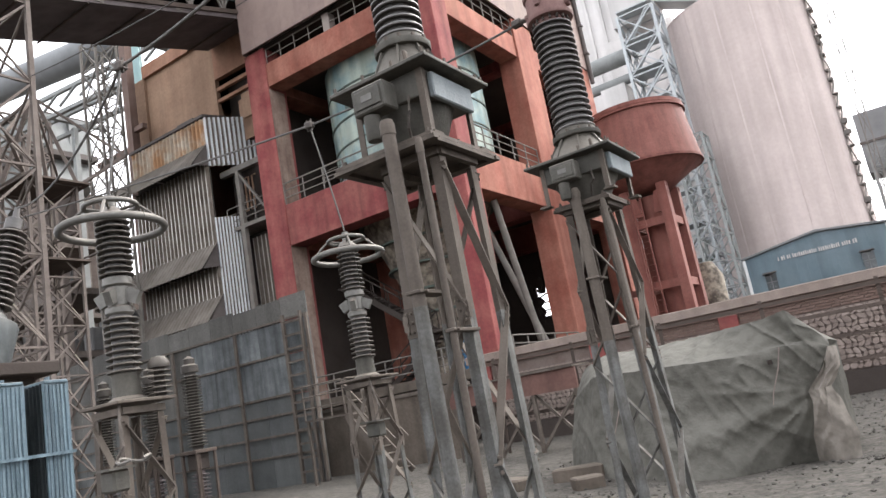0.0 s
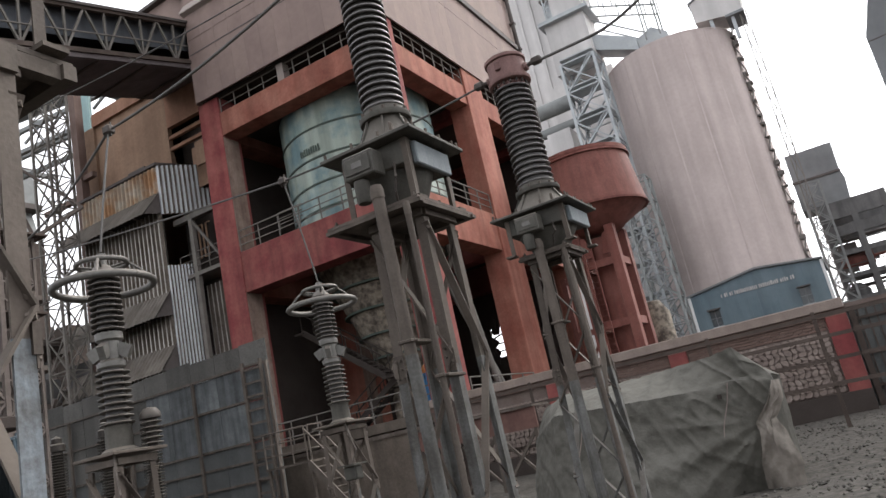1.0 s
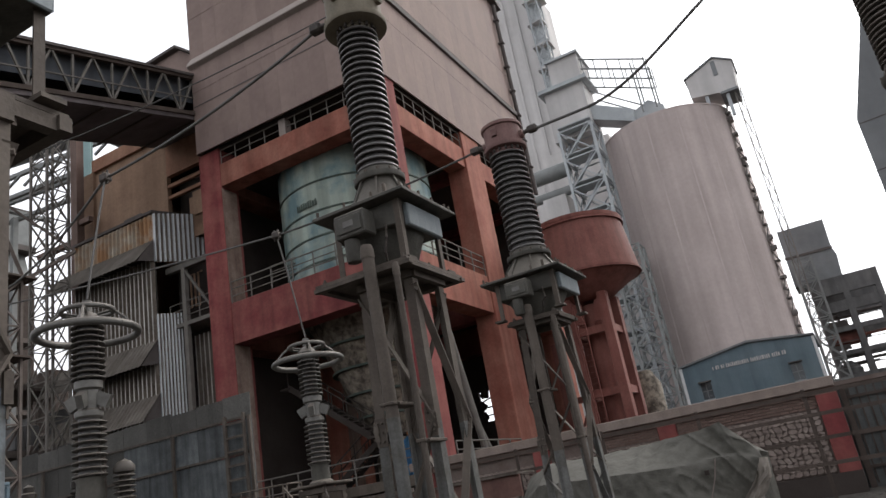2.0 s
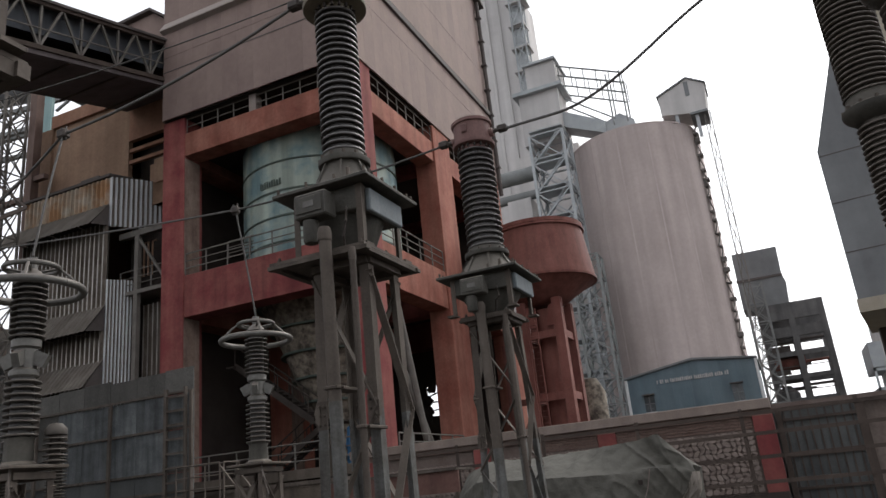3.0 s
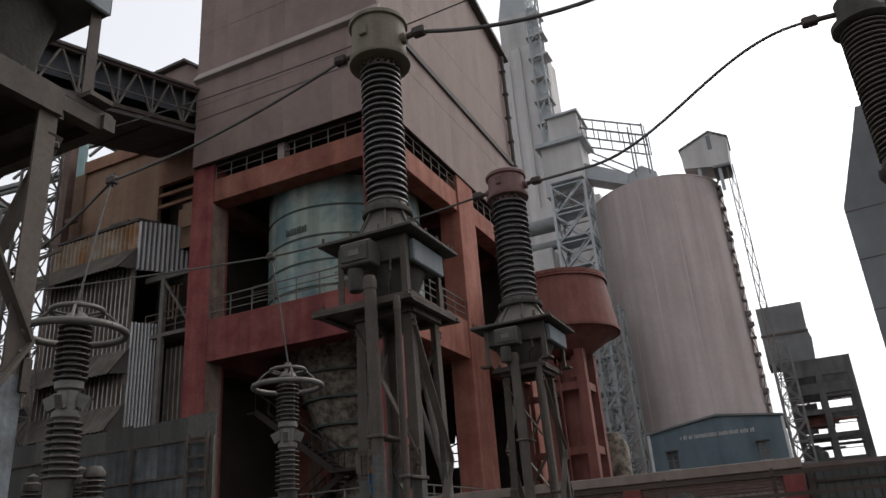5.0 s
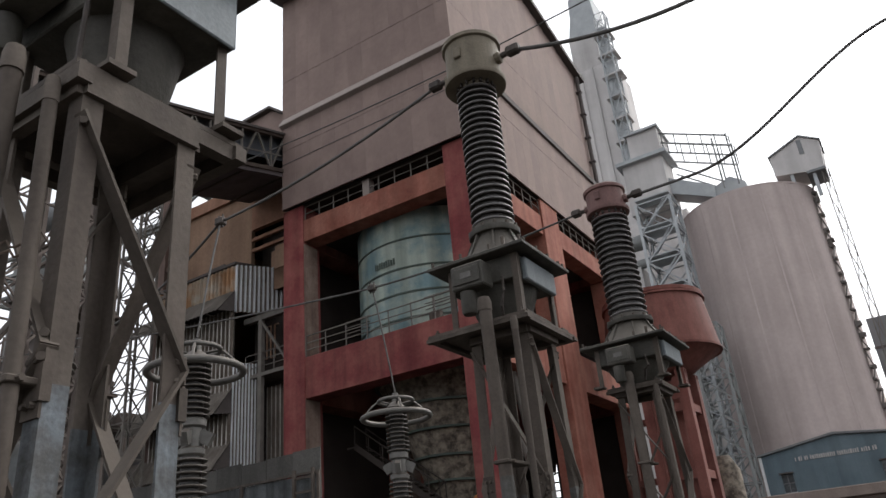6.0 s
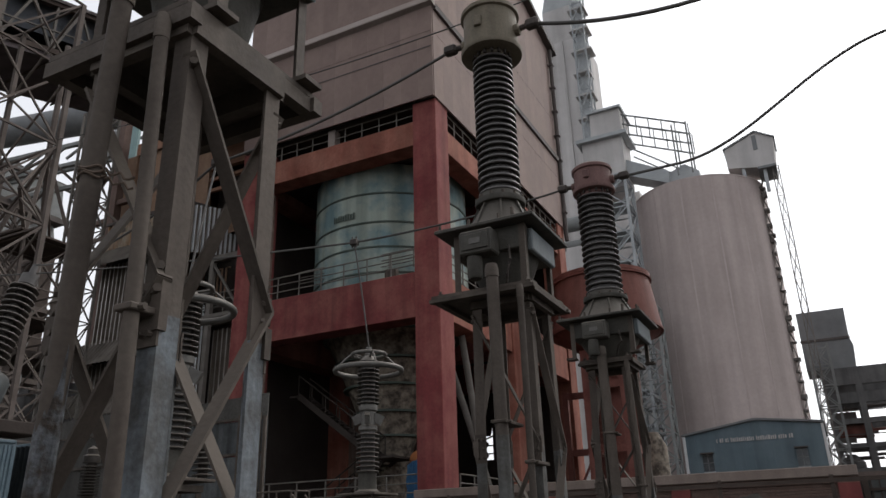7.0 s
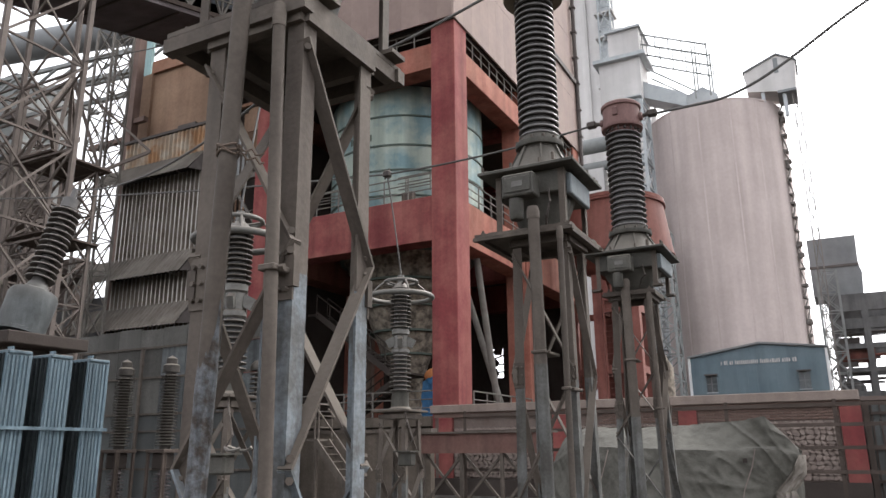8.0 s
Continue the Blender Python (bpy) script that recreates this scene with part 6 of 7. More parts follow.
def plate(t, x0, x1, y0, y1, z, deep=0.045):
    part("cap_plate", box(B(), x0, x1, y0, y1, z - 0.012, z + 0.012), M_STEEL, t)
    for y in (y0 + 0.03, y1 - 0.03):
        part("cap_angle", box(B(), x0 - 0.02, x1 + 0.02, y - 0.03, y + 0.03, z - deep, z - 0.014), M_STEEL, t)
    for x in (x0 + 0.03, x1 - 0.03):
        part("cap_angle", box(B(), x - 0.03, x + 0.03, y0 + 0.061, y1 - 0.061, z - deep, z - 0.014), M_STEEL, t)
    bolt = mesh_of("bolt", lathe(B(), [(0.022, 0.0), (0.022, 0.03), (0.012, 0.03), (0.012, 0.05)], 0, 0, 0, 6), M_STEEL)
    for x in (x0 + 0.06, x1 - 0.06):
        for y in (y0 + 0.06, (y0 + y1) / 2, y1 - 0.06):
            piece("bolt", bolt, t, (x, y, z + 0.012))


# ---- current transformers ----


def current_transformer(x, y, z, r_ins, ins0, ins1, sheds, head_r, head_top, rim, tank_w, tank_d, head_mat, label, box_dx=-0.03, box_w=0.3, drop=0.23, inset=0.9):
    """Oil-filled current transformer: tank under a rim, cone, ribbed insulator, drum head with two terminals. z: the plate it stands on."""
    t = thing("current_transformer", x, y, z, label, "current transformer", "current transformers")
    hw, hd = tank_w / 2, tank_d / 2
    # skirt box with lid, bowl below
    part("skirt", box(B(), x - hw * inset, x + hw * inset, y - hd * inset, y + hd * inset, rim - drop, rim - 0.02, 0.008), M_TANK, t)
    part("side_box", box(B(), x + hw * inset, x + hw + 0.014, y - hd * (inset - 0.18), y + hd * (inset - 0.04), rim - drop - 0.02, rim - 0.05, 0.01), M_TANK_BLUE, t, "blue-grey side cover")
    part("lid", box(B(), x - hw - 0.1, x + hw + 0.1, y - hd - 0.1, y + hd + 0.1, rim - 0.018, rim + 0.014, 0.005), M_TANK, t)
    bw = min(hw, hd) * 0.96
    part("bowl", lathe(B(), [(bw * 0.48, z + 0.02), (bw * 0.56, z + 0.05), (bw * 0.86, rim - drop - 0.04), (bw * 0.9, rim - drop - 0.002)], x, y, 0, 36), M_TANK, t, smooth=True)
    for sx in (-1, 1):
        for sy in (-1, 1):
            cx, cy = x + sx * hw * 0.92, y + sy * hd * 0.92
            part("support_strap", angle_iron(B(), (cx, cy, z + 0.012), (cx, cy, rim - 0.02), 0.055, 0.008, ((-sx, 0, 0), (0, -sy, 0))), M_STEEL, t)
            part("foot", box(B(), cx - 0.06, cx + 0.06, cy - 0.06, cy + 0.06, z + 0.012, z + 0.035), M_STEEL, t)
    lug = mesh_of("lid_bolt", lathe(B(), [(0.026, -0.03), (0.026, 0.0), (0.014, 0.0), (0.014, 0.05), (0.0, 0.05)], 0, 0, 0, 6), M_STEEL)
    for sx in (-1, -0.33, 0.33, 1):
        for sy in (-1, 1):
            piece("lid_bolt", lug, t, (x + sx * (hw + 0.06), y + sy * (hd + 0.06), rim + 0.02))
            piece("lid_bolt", lug, t, (x + sy * (hw + 0.06), y + sx * 0.8 * (hd + 0.06), rim + 0.02))
    part("lifting_lug", box(B(), x + hw * 0.7, x + hw * 0.78, y - hd - 0.07, y - hd - 0.02, rim + 0.014, rim + 0.11, 0.01), M_STEEL, t)
    part("lifting_lug", box(B(), x - hw * 0.78, x - hw * 0.7, y + hd + 0.02, y + hd + 0.07, rim + 0.014, rim + 0.11, 0.01), M_STEEL, t)
    part("gland_cable", tube(B(), [(x + hw * 0.5, y - hd * 0.9, rim - 0.2), (x + hw * 0.62, y - hd * 1.15, rim - 0.36), (x + hw * 0.5, y - hd * 1.1, z + 0.12), (x + hw * 0.35, y - hd * 0.8, z + 0.02)], 0.012, 6), M_CLAMP, t, "thin earth cable")
    # terminal box on the front
    bx, bh = x + box_dx, box_w / 2
    yf = y - hd - 0.02
    tb = part("terminal_box", box(B(), bx - bh, bx + bh, yf - 0.17, yf, rim - 0.3, rim - 0.09, 0.012), M_TANK, t)
    part("cover", box(B(), bx - bh * 0.8, bx + bh * 0.8, yf - 0.184, yf - 0.172, rim - 0.265, rim - 0.125, 0.003), M_TANK, tb)
    part("label_plate", box(B(), bx - 0.05, bx + 0.05, yf - 0.19, yf - 0.1845, rim - 0.22, rim - 0.17), M_ALU, tb)
    part("bracket", box(B(), bx - 0.03, bx + 0.03, yf, y - hd + 0.01, rim - 0.22, rim - 0.16), M_STEEL, tb)
    part("gland_drum", lathe(B(), [(0.055, rim - 0.5), (0.065, rim - 0.48), (0.065, rim - 0.31)], bx - bh * 0.3, yf - 0.09, 0, 16), M_TANK, tb, smooth=True)
    # cone with ribs
    part("cone", lathe(B(), [(r_ins * 1.75, rim + 0.015), (r_ins * 1.70, rim + 0.03), (r_ins * 0.95, ins0 - 0.12), (r_ins * 0.95, ins0 - 0.08)], x, y, 0, 40), M_TANK, t, smooth=True)
    for k in range(8):
        a = 2 * math.pi * (k + 0.5) / 8
        c, s_ = math.cos(a), math.sin(a)
        bm = B()
        p0, p1, p2 = Vector((x + c * r_ins * 1.72, y + s_ * r_ins * 1.72, rim + 0.03)), Vector((x + c * r_ins * 1.02, y + s_ * r_ins * 1.02, ins0 - 0.08)), Vector((x + c * r_ins * 1.02, y + s_ * r_ins * 1.02, rim + 0.03))
        side = Vector((-s_, c, 0)) * 0.008
        va = [bm.verts.new(p + side) for p in (p0, p1, p2)]
        vb = [bm.verts.new(p - side) for p in (p0, p1, p2)]
        bm.faces.new(va)
        bm.faces.new(vb[::-1])
        for i in range(3):
            bm.faces.new((va[i], vb[i], vb[(i + 1) % 3], va[(i + 1) % 3]))
        bmesh.ops.recalc_face_normals(bm, faces=bm.faces[:])
        part("rib", bm, M_TANK, t)
    fl = part("base_flange", lathe(B(), [(r_ins * 1.15, ins0 - 0.1), (r_ins * 1.18, ins0 - 0.09), (r_ins * 1.18, ins0 - 0.05), (r_ins * 1.0, ins0 - 0.04), (r_ins * 0.95, ins0 + 0.02)], x, y, 0, 40), M_TANK, t, smooth=True)
    nut = mesh_of("bolt", lathe(B(), [(0.018, 0), (0.018, 0.03), (0.0, 0.03)], 0, 0, 0, 6), M_STEEL)
    for k in range(12):
        a = 2 * math.pi * k / 12
        piece("bolt", nut, fl, (x + r_ins * 1.1 * math.cos(a), y + r_ins * 1.1 * math.sin(a), ins0 - 0.05))
    # insulator
    core_r = r_ins * 0.80
    ins = part("insulator", lathe(B(), [(core_r, ins0), (core_r * 0.97, ins1)], x, y, 0, 40), M_PORC, t, "dark brown ribbed porcelain", True)
    p = (ins1 - ins0) / sheds
    shed = mesh_of("shed", lathe(B(), [(core_r * 0.98, -0.012), (r_ins * 0.97, -0.022), (r_ins, -0.016), (r_ins, -0.006), (r_ins * 0.97, 0.002), (core_r * 0.98, p * 0.32)], 0, 0, 0, 40), M_PORC, True)
    for k in range(sheds):
        piece("shed", shed, ins, (x, y, ins0 + p * (k + 0.5)))
    # head
    h0 = ins1
    hd_ = part("head", lathe(B(), [(core_r * 1.05, h0 - 0.03), (core_r * 1.05, h0 + 0.03), (head_r * 1.03, h0 + 0.04), (head_r * 1.05, h0 + 0.05), (head_r * 1.05, h0 + 0.09), (head_r * 0.93, h0 + 0.10), (head_r * 0.93, head_top - 0.1), (head_r * 1.02, head_top - 0.09), (head_r * 1.02, head_top - 0.05), (head_r * 0.9, head_top - 0.02), (0, head_top + 0.02)], x, y, 0, 48), head_mat, t, smooth=True)
    lug = mesh_of("bolt", lathe(B(), [(0.016, -0.05), (0.016, 0.0)], 0, 0, 0, 6), M_CLAMP)
    for k in range(16):
        a = 2 * math.pi * k / 16
        piece("bolt", lug, hd_, (x + core_r * 1.15 * math.cos(a), y + core_r * 1.15 * math.sin(a), h0 + 0.04))
    zt = (h0 + head_top) / 2 - 0.02
    for s in (-1, 1):
        tm = part("terminal", rod(B(), (x + s * head_r * 0.9, y, zt), (x + s * (head_r + 0.16), y, zt + 0.02), 0.03, 10), M_CLAMP, t)
        part("clamp", box(B(), x + s * (head_r + 0.16) - 0.07, x + s * (head_r + 0.16) + 0.07, y - 0.05, y + 0.05, zt - 0.035, zt + 0.065, 0.02), M_CLAMP, tm)
        part("boss", lathe(B(), [(0.06, 0.0), (0.06, 0.05), (0.03, 0.06)], 0, 0, 0, 12, Matrix.Translation((x + s * head_r * 0.9, y, zt)) @ Matrix.Rotation(radians(90 * s), 4, "Y")), head_mat, tm)
    part("oil_gauge", box(B(), x - 0.06, x + 0.02, y - head_r * 0.93 - 0.03, y - head_r * 0.9, zt - 0.02, zt + 0.1, 0.01), head_mat, hd_)
    return zt


# far, middle and near phases
CT = {}
stand_b = stand(-1.57, 4.6, 3.4, 0.52, 0.52, "dusty lattice stand with worn pale blue legs", 2.15, leg=0.085, foot=0.12)
plate(stand_b, -2.11, -1.21, 4.12, 5.07, 3.4)
CT["b"] = (-1.62, 4.6, current_transformer(-1.62, 4.6, 3.41, 0.197, 4.42, 5.92, 23, 0.29, 6.5, 4.0, 0.72, 0.72, M_HEAD, "tall current transformer with ochre-grey head on a stand"))
stand_c = stand(-1.62, 8.1, 3.5, 0.5, 0.5, "slender dusty lattice stand with worn pale blue legs", 2.0, leg=0.085, panels=4, foot=0.3)
plate(stand_c, -1.95, -1.3, 7.75, 8.45, 3.5)
CT["c"] = (-1.62, 8.1, current_transformer(-1.62, 8.1, 3.51, 0.245, 4.42, 5.85, 18, 0.275, 6.3, 4.02, 0.86, 0.86, M_HEAD_PINK, "current transformer with faded red head on a slender stand"))
stand_a = stand(-1.4, 0.655, 3.4, 0.525, 0.51, "dusty lattice stand with flaking blue-grey legs", 2.2, leg=0.085, foot=0.01, channel=0.12, bare=0, levels=(3.2, 2.32, 1.47, 0.6, 0.0), paint=M_STEEL_BLUE)
plate(stand_a, -1.9, -1.12, 0.35, 1.16, 3.4, 0.085)
CT["a"] = (-1.5, 0.78, current_transformer(-1.5, 0.78, 3.41, 0.2, 4.65, 6.15, 23, 0.29, 6.7, 4.26, 0.80, 0.60, M_HEAD, "near current transformer with broad grey tank", -0.19, 0.44, 0.36, 1.0))

# conduit pipes beside the stands
def conduit(x, y, z, r, label, x2, y2, paint=0.0, flake=0.0, clip=None):
    """A pipe from (x2, y2) on the ground to (x, y, z); paint: height of its worn pale blue lower part; flake: height of ragged flaking paint."""
    c = thing("conduit_pipe", x2, y2, 0, label, "pipe", "cable conduits")
    foot, head = Vector((x2, y2, -0.05)), Vector((x, y, z))
    mid = foot.lerp(head, (paint + 0.05) / (z + 0.05))
    part("pipe", rod(B(), mid, head, r, 16), M_STEEL, c, smooth=True)
    if paint:
        part("lower_pipe", rod(B(), foot, mid, r * 1.02, 16), M_STEEL_PALE, c, "worn pale blue lower length", True)
    if flake:
        bm = B()
        lean = (head - foot) / (z + 0.05)
        ring = [(r + 0.002) * Vector((math.cos(2 * math.pi * k / 56), math.sin(2 * math.pi * k / 56), 0)) for k in range(56)]
        lo = [bm.verts.new(foot + v) for v in ring]
        hi = [bm.verts.new(foot + v + lean * (flake + 0.5 * noise.noise(v * 22.0) + 0.12 * noise.noise(v * 90.0))) for v in ring]
        for k in range(56):
            bm.faces.new((lo[k], lo[(k + 1) % 56], hi[(k + 1) % 56], hi[k]))
        part("paint_sleeve", bm, M_FLAKE, c, "flaking pale blue paint", True)
        # rusty wire wound round the pipe, its ends twisted off to the brace
        at = foot + lean * 2.72
        for q in (0.0, 0.014, 0.03):
            ring = [at + Vector(((r + 0.006) * math.cos(2 * math.pi * k / 20), (r + 0.006) * math.sin(2 * math.pi * k / 20), q + 0.008 * math.sin(k * 0.9 + q * 90))) for k in range(21)]
            part("tie_wire", tube(B(), ring, 0.0045, 5), M_RUSTWIRE, c, "rusty tie wire")
        for q in (0.0, 0.03):
            tail = [at + Vector((r + 0.09 * k / 6, 0.02 + 0.05 * k / 6, q - 0.006 * k + 0.012 * math.sin(k * 2.1 + q * 60))) for k in range(7)]
            part("tie_wire", tube(B(), tail, 0.005, 5), M_RUSTWIRE, c, "rusty tie wire")
    part("cap", lathe(B(), [(r * 1.14, z - 0.05), (r * 1.14, z + 0.02), (r * 0.9, z + 0.06)], x, y, 0, 14), M_STEEL, c, smooth=True)
    if clip:
        zc, reach = clip
        at = foot.lerp(head, (zc + 0.05) / (z + 0.05))
        part("clip", box(B(), at.x - r - 0.012, at.x + r + 0.012, at.y - r - 0.012, at.y + reach, zc - 0.012, zc + 0.012, 0.004), M_STEEL, c)
        part("clip_bolt", rod(B(), (at.x + r + 0.01, at.y, zc), (at.x + r + 0.035, at.y, zc), 0.012, 6), M_STEEL, c)
conduit(-1.5, 4.02, 3.5, 0.05, "dusty steel conduit with a pale blue foot beside the stand", -1.455, 4.02, paint=2.2, clip=(2.3, 0.3))
conduit(-1.28, 4.05, 3.3, 0.026, "thin dusty steel conduit beside the stand", -1.28, 4.05, clip=(2.0, 0.3))
conduit(-1.325, 0.228, 3.42, 0.037, "thick dusty steel conduit flaking pale blue paint", -1.52, 0.315, flake=1.95)
conduit(-1.206, 0.321, 3.28, 0.026, "thin dusty conduit clipped to the stand", -1.12, 0.322, clip=(2.2, 0.1))
conduit(-1.633, 7.65, 3.58, 0.058, "dusty steel conduit with a pale blue foot under the tank", -1.6, 7.65, paint=1.9, clip=(2.6, 0.25))
conduit(-1.36, 7.75, 3.4, 0.03, "thin dusty steel conduit on the slender stand", -1.3, 7.72, clip=(2.0, 0.1))

# ---- surge arresters with grading rings ----
la_shed = mesh_of("shed", lathe(B(), [(0.095, -0.004), (0.153, -0.022), (0.159, -0.013), (0.155, -0.004), (0.095, 0.012)], 0, 0, 0, 32), M_PORC_GREY, True)

stub_shed = mesh_of("shed", lathe(B(), [(0.05, -0.004), (0.1, -0.014), (0.104, -0.008), (0.1, -0.002), (0.05, 0.01)], 0, 0, 0, 24), M_PORC_GREY, True)


def arrester(x, y, side):
    s = stand(x, y, 2.05, 0.42, 0.42, "dusty lattice stand under a surge arrester", 1.2, leg=0.065, panels=3, foot=0.25)
    hp = 0.3
    part("cap_plate", box(B(), x - hp, x + hp, y - hp, y + hp, 2.05, 2.08, 0.005), M_STEEL, s)
    cb = thing("counter_box", x + 0.3, y - 0.42, 1.3, "small grey counter box hung on the stand", "counter box", "counter boxes")
    part("body", box(B(), x + 0.26, x + 0.46, y - 0.5, y - 0.34, 1.32, 1.5, 0.02), M_TANK, cb)
    part("hood", box(B(), x + 0.23, x + 0.5, y - 0.56, y - 0.3, 1.5, 1.52), M_TANK, cb)
    part("bracket", bar(B(), (x + 0.2, y - 0.25, 1.45), (x + 0.36, y - 0.4, 1.45), 0.04, 0.05), M_STEEL, cb)
    part("lead", tube(B(), [(x + 0.36, y - 0.42, 1.52), (x + 0.42, y - 0.36, 1.68), (x + 0.3, y - 0.3, 1.9), (x + 0.2, y - 0.22, 2.08)], 0.012, 6), M_CLAMP, cb, "earth lead")
    if side:
        hoop = [(x + 0.46 + 0.13 * math.cos(2 * math.pi * k / 24), y - 0.3 + 0.13 * math.sin(2 * math.pi * k / 24), 1.56 + 0.02 * math.sin(k * 0.6)) for k in range(22)]
        part("coiled_lead", tube(B(), hoop, 0.015, 6), M_ALU, cb, "loop of pale earth strip")
    t = thing("surge_arrester", x, y, 2.08, "grey ribbed surge arrester crowned by a grading ring", "surge arrester", "surge arresters")
    part("pedestal", lathe(B(), [(0.17, 2.08), (0.17, 2.1), (0.128, 2.13), (0.122, 2.31), (0.135, 2.34)], x, y, 0, 28), M_TANK, t, smooth=True)
    for z0, z1, n in ((2.34, 2.89, 9), (3.26, 3.84, 10)):
        core = part("column", lathe(B(), [(0.098, z0), (0.098, z1)], x, y, 0, 28), M_PORC, t, smooth=True)
        for k in range(n):
            piece("shed", la_shed, core, (x, y, z0 + (z1 - z0) * (k + 0.5) / n))
    cp = part("coupling", lathe(B(), [(0.11, 2.89), (0.13, 2.91), (0.13, 2.96), (0.1, 2.98), (0.1, 3.16), (0.13, 3.18), (0.13, 3.25), (0.11, 3.26)], x, y, 0, 28), M_ALU, t, smooth=True)
    for a in range(4):
        c, q = math.cos(a * math.pi / 2 + 0.5), math.sin(a * math.pi / 2 + 0.5)
        part("lug", bar(B(), (x + c * 0.08, y + q * 0.08, 3.09), (x + c * 0.2, y + q * 0.2, 3.03), 0.07, 0.13), M_ALU, cp)
    part("cap", lathe(B(), [(0.13, 3.84), (0.14, 3.87), (0.09, 3.93), (0.05, 3.96), (0.045, 4.08)], x, y, 0, 24), M_ALU, t, smooth=True)
    for rr, z, tr in ((0.47, 3.74, 0.038), (0.24, 3.97, 0.026)):
        ring = [(x + rr * math.cos(2 * math.pi * k / 48), y + rr * math.sin(2 * math.pi * k / 48), z) for k in range(49)]
        part("grading_ring", tube(B(), ring, tr, 10), M_ALU, t, "dull aluminium tube ring", True)
    for a in range(4):
        c, q = math.cos(a * math.pi / 2 + 0.8), math.sin(a * math.pi / 2 + 0.8)
        part("ring_arm", tube(B(), [(x + c * 0.07, y + q * 0.07, 3.93), (x + c * 0.24, y + q * 0.24, 3.97), (x + c * 0.34, y + q * 0.34, 3.89), (x + c * 0.465, y + q * 0.465, 3.75)], 0.016, 6), M_ALU, t)
    if side:
        for sx in (-0.22, 0.22):
            sp = thing("stub_insulator", x + sx, y + 0.2, 2.08, "small grey ribbed insulator beside the arrester", "insulator", "stub insulators")
            cr = part("core", lathe(B(), [(0.05, 2.08), (0.05, 2.34), (0.1, 2.35), (0.1, 2.4), (0.06, 2.45), (0.0, 2.46)], x + sx, y + 0.2, 0, 16), M_PORC_GREY, sp, smooth=True)
            for k in range(5):
                piece("shed", stub_shed, cr, (x + sx, y + 0.2, 2.12 + k * 0.05))


arrester(-4.93, 4.1, True)
arrester(-5.0, 7.65, False)

# ---- circuit breaker poles ----
br_shed = mesh_of("shed", lathe(B(), [(0.205, -0.008), (0.278, -0.022), (0.285, -0.013), (0.279, -0.003), (0.205, 0.015)], 0, 0, 0, 36), M_PORC_BREAKER, True)
br_low = mesh_of("shed", lathe(B(), [(0.165, -0.008), (0.226, -0.02), (0.232, -0.012), (0.226, -0.003), (0.165, 0.014)], 0, 0, 0, 36), M_PORC_BREAKER, True)
for x, y in ((3.06, 8.05), (3.06, 5.5)):
    t = thing("breaker_pole", x, y, 0, "dark ribbed circuit breaker pole on a steel frame", "circuit breaker", "breaker poles")
    part("frame", box(B(), x - 0.35, x + 0.35, y - 0.3, y + 0.3, -0.05, 2.4, 0.01), M_TANK, t)
    lo = part("support_insulator", lathe(B(), [(0.175, 2.4), (0.175, 4.87)], x, y, 0, 28), M_PORC_BREAKER, t, smooth=True)
    for k in range(37):
        piece("shed", br_low, lo, (x, y, 2.5 + k * 0.0635))
    fl = part("flange", lathe(B(), [(0.21, 4.84), (0.31, 4.92), (0.33, 4.96), (0.33, 5.0), (0.295, 5.02), (0.27, 5.1), (0.26, 5.15)], x, y, 0, 36), M_TANK, t, smooth=True)
    nut = mesh_of("bolt", lathe(B(), [(0.018, 0), (0.018, 0.04), (0.0, 0.04)], 0, 0, 0, 6), M_STEEL)
    for k in range(12):
        a = 2 * math.pi * k / 12
        piece("bolt", nut, fl, (x + 0.31 * math.cos(a), y + 0.31 * math.sin(a), 5.0))
    hi = part("chamber_insulator", lathe(B(), [(0.215, 5.1), (0.21, 6.85)], x, y, 0, 28), M_PORC_BREAKER, t, smooth=True)
    for k in range(27):
        piece("shed", br_shed, hi, (x, y, 5.17 + k * 0.0635))
    part("top_cap", lathe(B(), [(0.29, 6.85), (0.35, 6.88), (0.35, 6.95), (0.25, 7.0), (0.25, 7.26), (0.0, 7.32)], x, y, 0, 28), M_TANK, t, smooth=True)
    tm = part("terminal", rod(B(), (x - 0.24, y, 7.15), (x - 0.5, y, 7.17), 0.035, 10), M_CLAMP, t)
    part("clamp", box(B(), x - 0.62, x - 0.44, y - 0.06, y + 0.06, 7.11, 7.23, 0.02), M_CLAMP, tm)

# ---- conductors ----


def conductor(pts, r, label, mat=None):
    t = thing("conductor", *pts[0], label, "conductor", "line conductors")
    part("cable", tube(B(), pts, r, 8), mat or M_WIRE, t, smooth=True)
    return t


def hang(p, q, sag, n=20):
    p, q = Vector(p), Vector(q)
    return [p.lerp(q, k / n) - Vector((0, 0, sag * 4 * (k / n) * (1 - k / n))) for k in range(n + 1)]


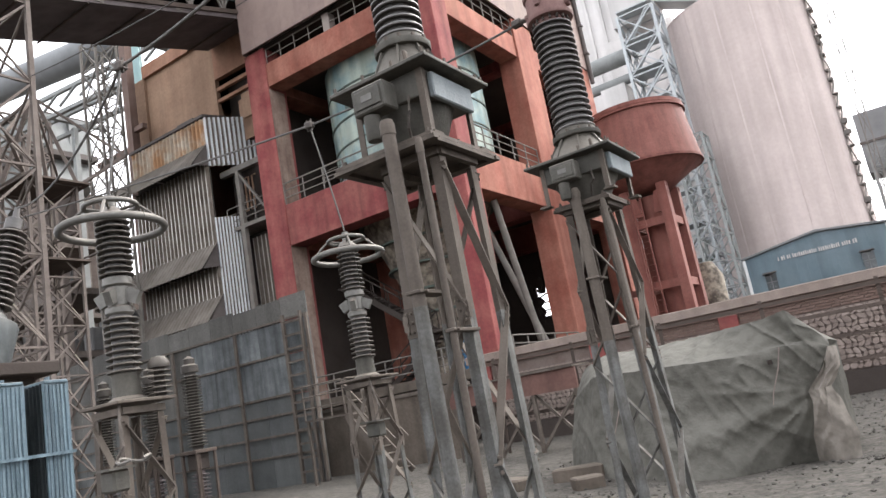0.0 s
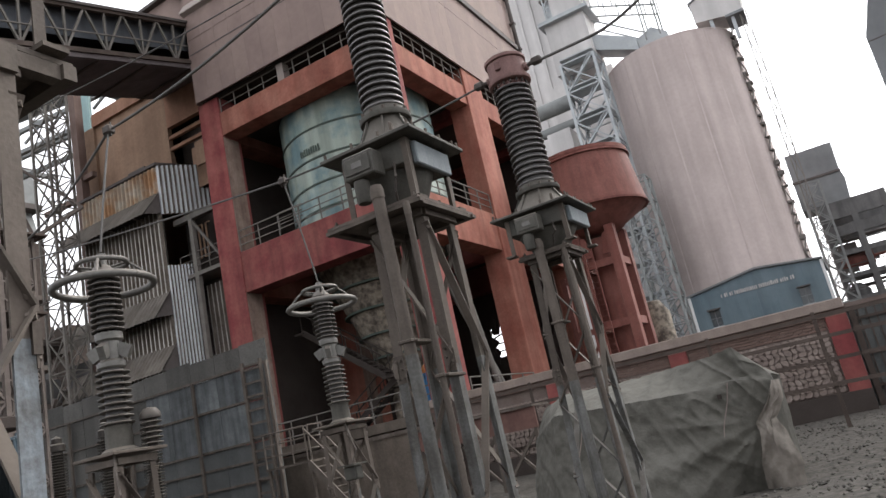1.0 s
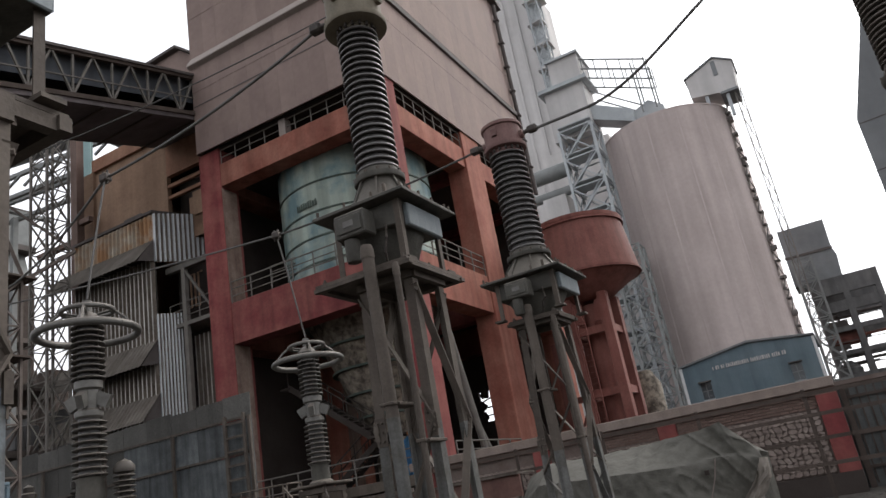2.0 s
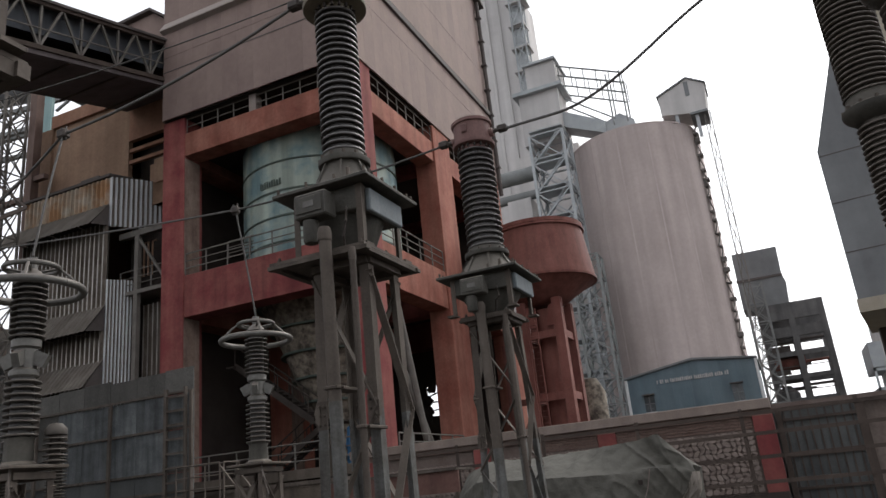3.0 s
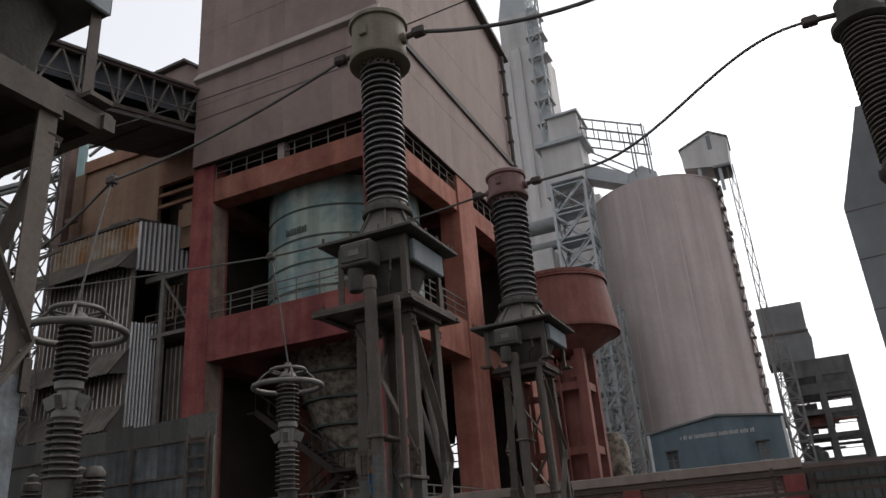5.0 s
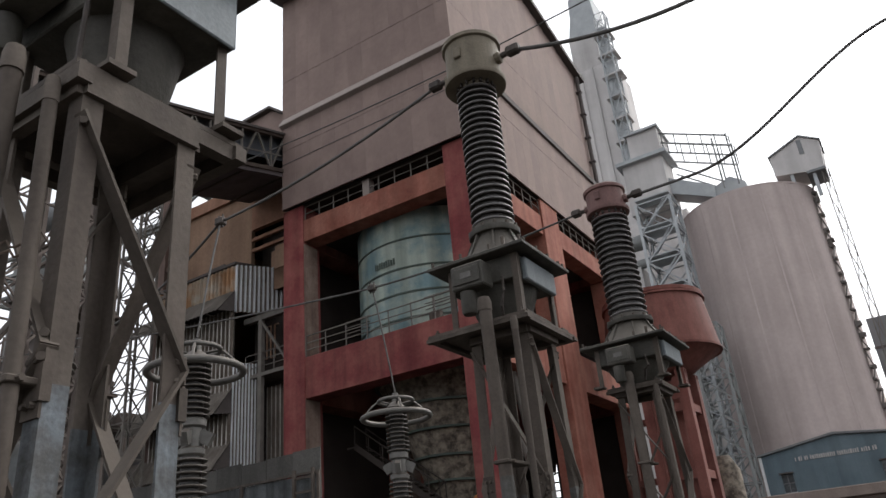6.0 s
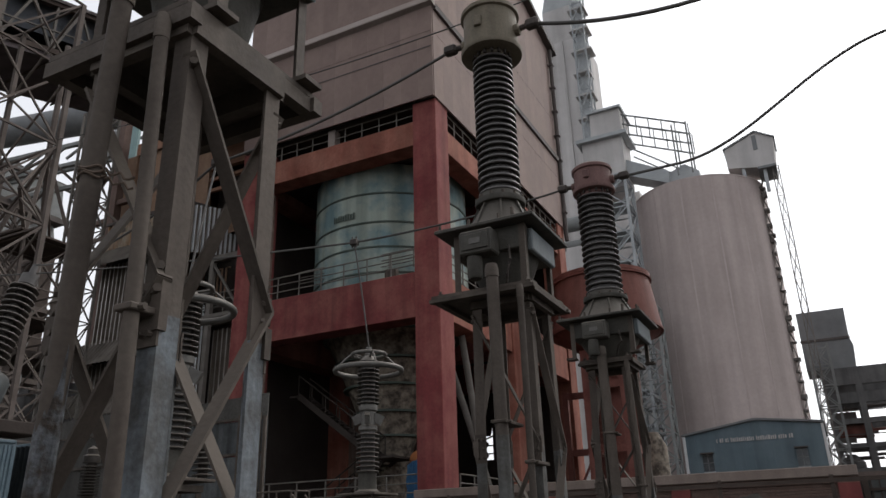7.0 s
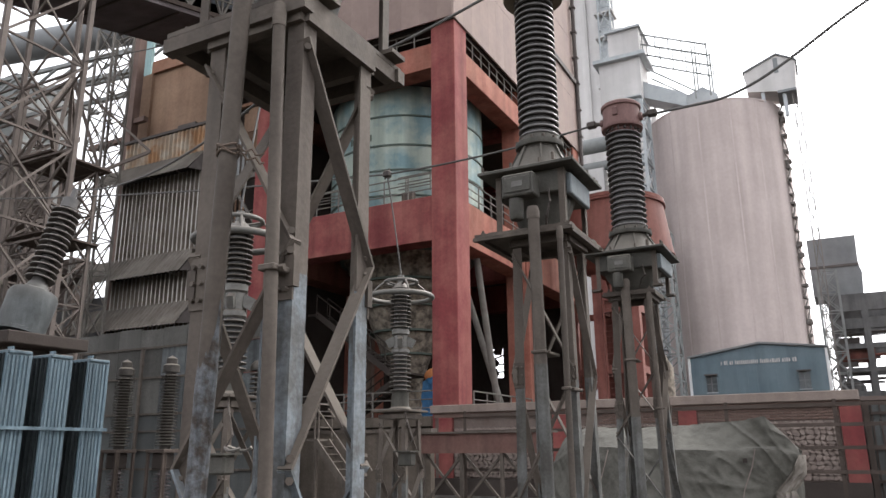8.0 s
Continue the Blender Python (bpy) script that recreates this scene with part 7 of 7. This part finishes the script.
def bent(p, q, n=30):
    """A stiff cable that leaves p flat, climbs and reaches q flat."""
    p, q = Vector(p), Vector(q)
    out = []
    for k in range(n + 1):
        u = k / n
        e = min(1.0, max(0.0, (u - 0.19) / 0.75))
        c = p.lerp(q, u)
        c.z = p.z + (q.z - p.z) * e * e * (3 - 2 * e)
        out.append(c)
    return out


def joint(x, y, z):
    t = thing("line_clamp", x, y, z, "dark bolted line clamp", "clamp", "line clamps")
    part("body", box(B(), x - 0.06, x + 0.06, y - 0.05, y + 0.05, z - 0.05, z + 0.05, 0.015), M_CLAMP, t)
    for dx in (-0.035, 0.035):
        part("bolt", rod(B(), (x + dx, y, z - 0.08), (x + dx, y, z + 0.09), 0.012, 6), M_CLAMP, t)


za, zb, zc = CT["a"][2], CT["b"][2], CT["c"][2]
conductor(hang((-1.98, 0.78, za), (-4.45, 0.9, 5.63), 0.12), 0.016, "conductor from the near current transformer")
conductor(hang((-4.45, 0.9, 5.63), (-12.2, 3.6, 5.9), 0.4), 0.016, "conductor on to the near bushing")
joint(-4.45, 0.9, 5.63)
conductor(hang((-2.1, 4.6, zb), (-5.05, 4.45, 5.62), 0.10), 0.016, "conductor from the middle current transformer to its arrester tap")
conductor(hang((-5.05, 4.45, 5.62), (-11.55, 6.72, 6.3), 0.35), 0.016, "conductor on to the transformer bushing")
conductor(hang((-5.05, 4.45, 5.62), (-4.93, 4.1, 4.1), -0.05, 8), 0.012, "thin dropper to the arrester head")
joint(-5.05, 4.45, 5.62)
conductor(hang((-2.1, 8.1, zc), (-5.08, 7.35, 5.62), 0.06), 0.016, "conductor from the far current transformer to its arrester tap")
conductor(hang((-5.08, 7.35, 5.62), (-16.1, 7.5, 7.1), 0.1), 0.016, "conductor on to the broad lattice mast")
conductor(hang((-5.08, 7.35, 5.62), (-5.0, 7.65, 4.1), -0.05, 8), 0.012, "thin dropper to the arrester head")
joint(-5.08, 7.35, 5.62)
conductor(hang((-1.13, 4.6, zb), (2.54, 5.5, 7.17), 0.45), 0.02, "heavy conductor from current transformer to breaker")
conductor(bent((-1.13, 8.1, zc), (2.57, 8.05, 7.18)), 0.02, "heavy conductor from current transformer to breaker")
conductor(hang((-16.1, 9.65, 11.6), (9.0, 10.2, 12.6), 1.05), 0.014, "thin overhead earth wire")
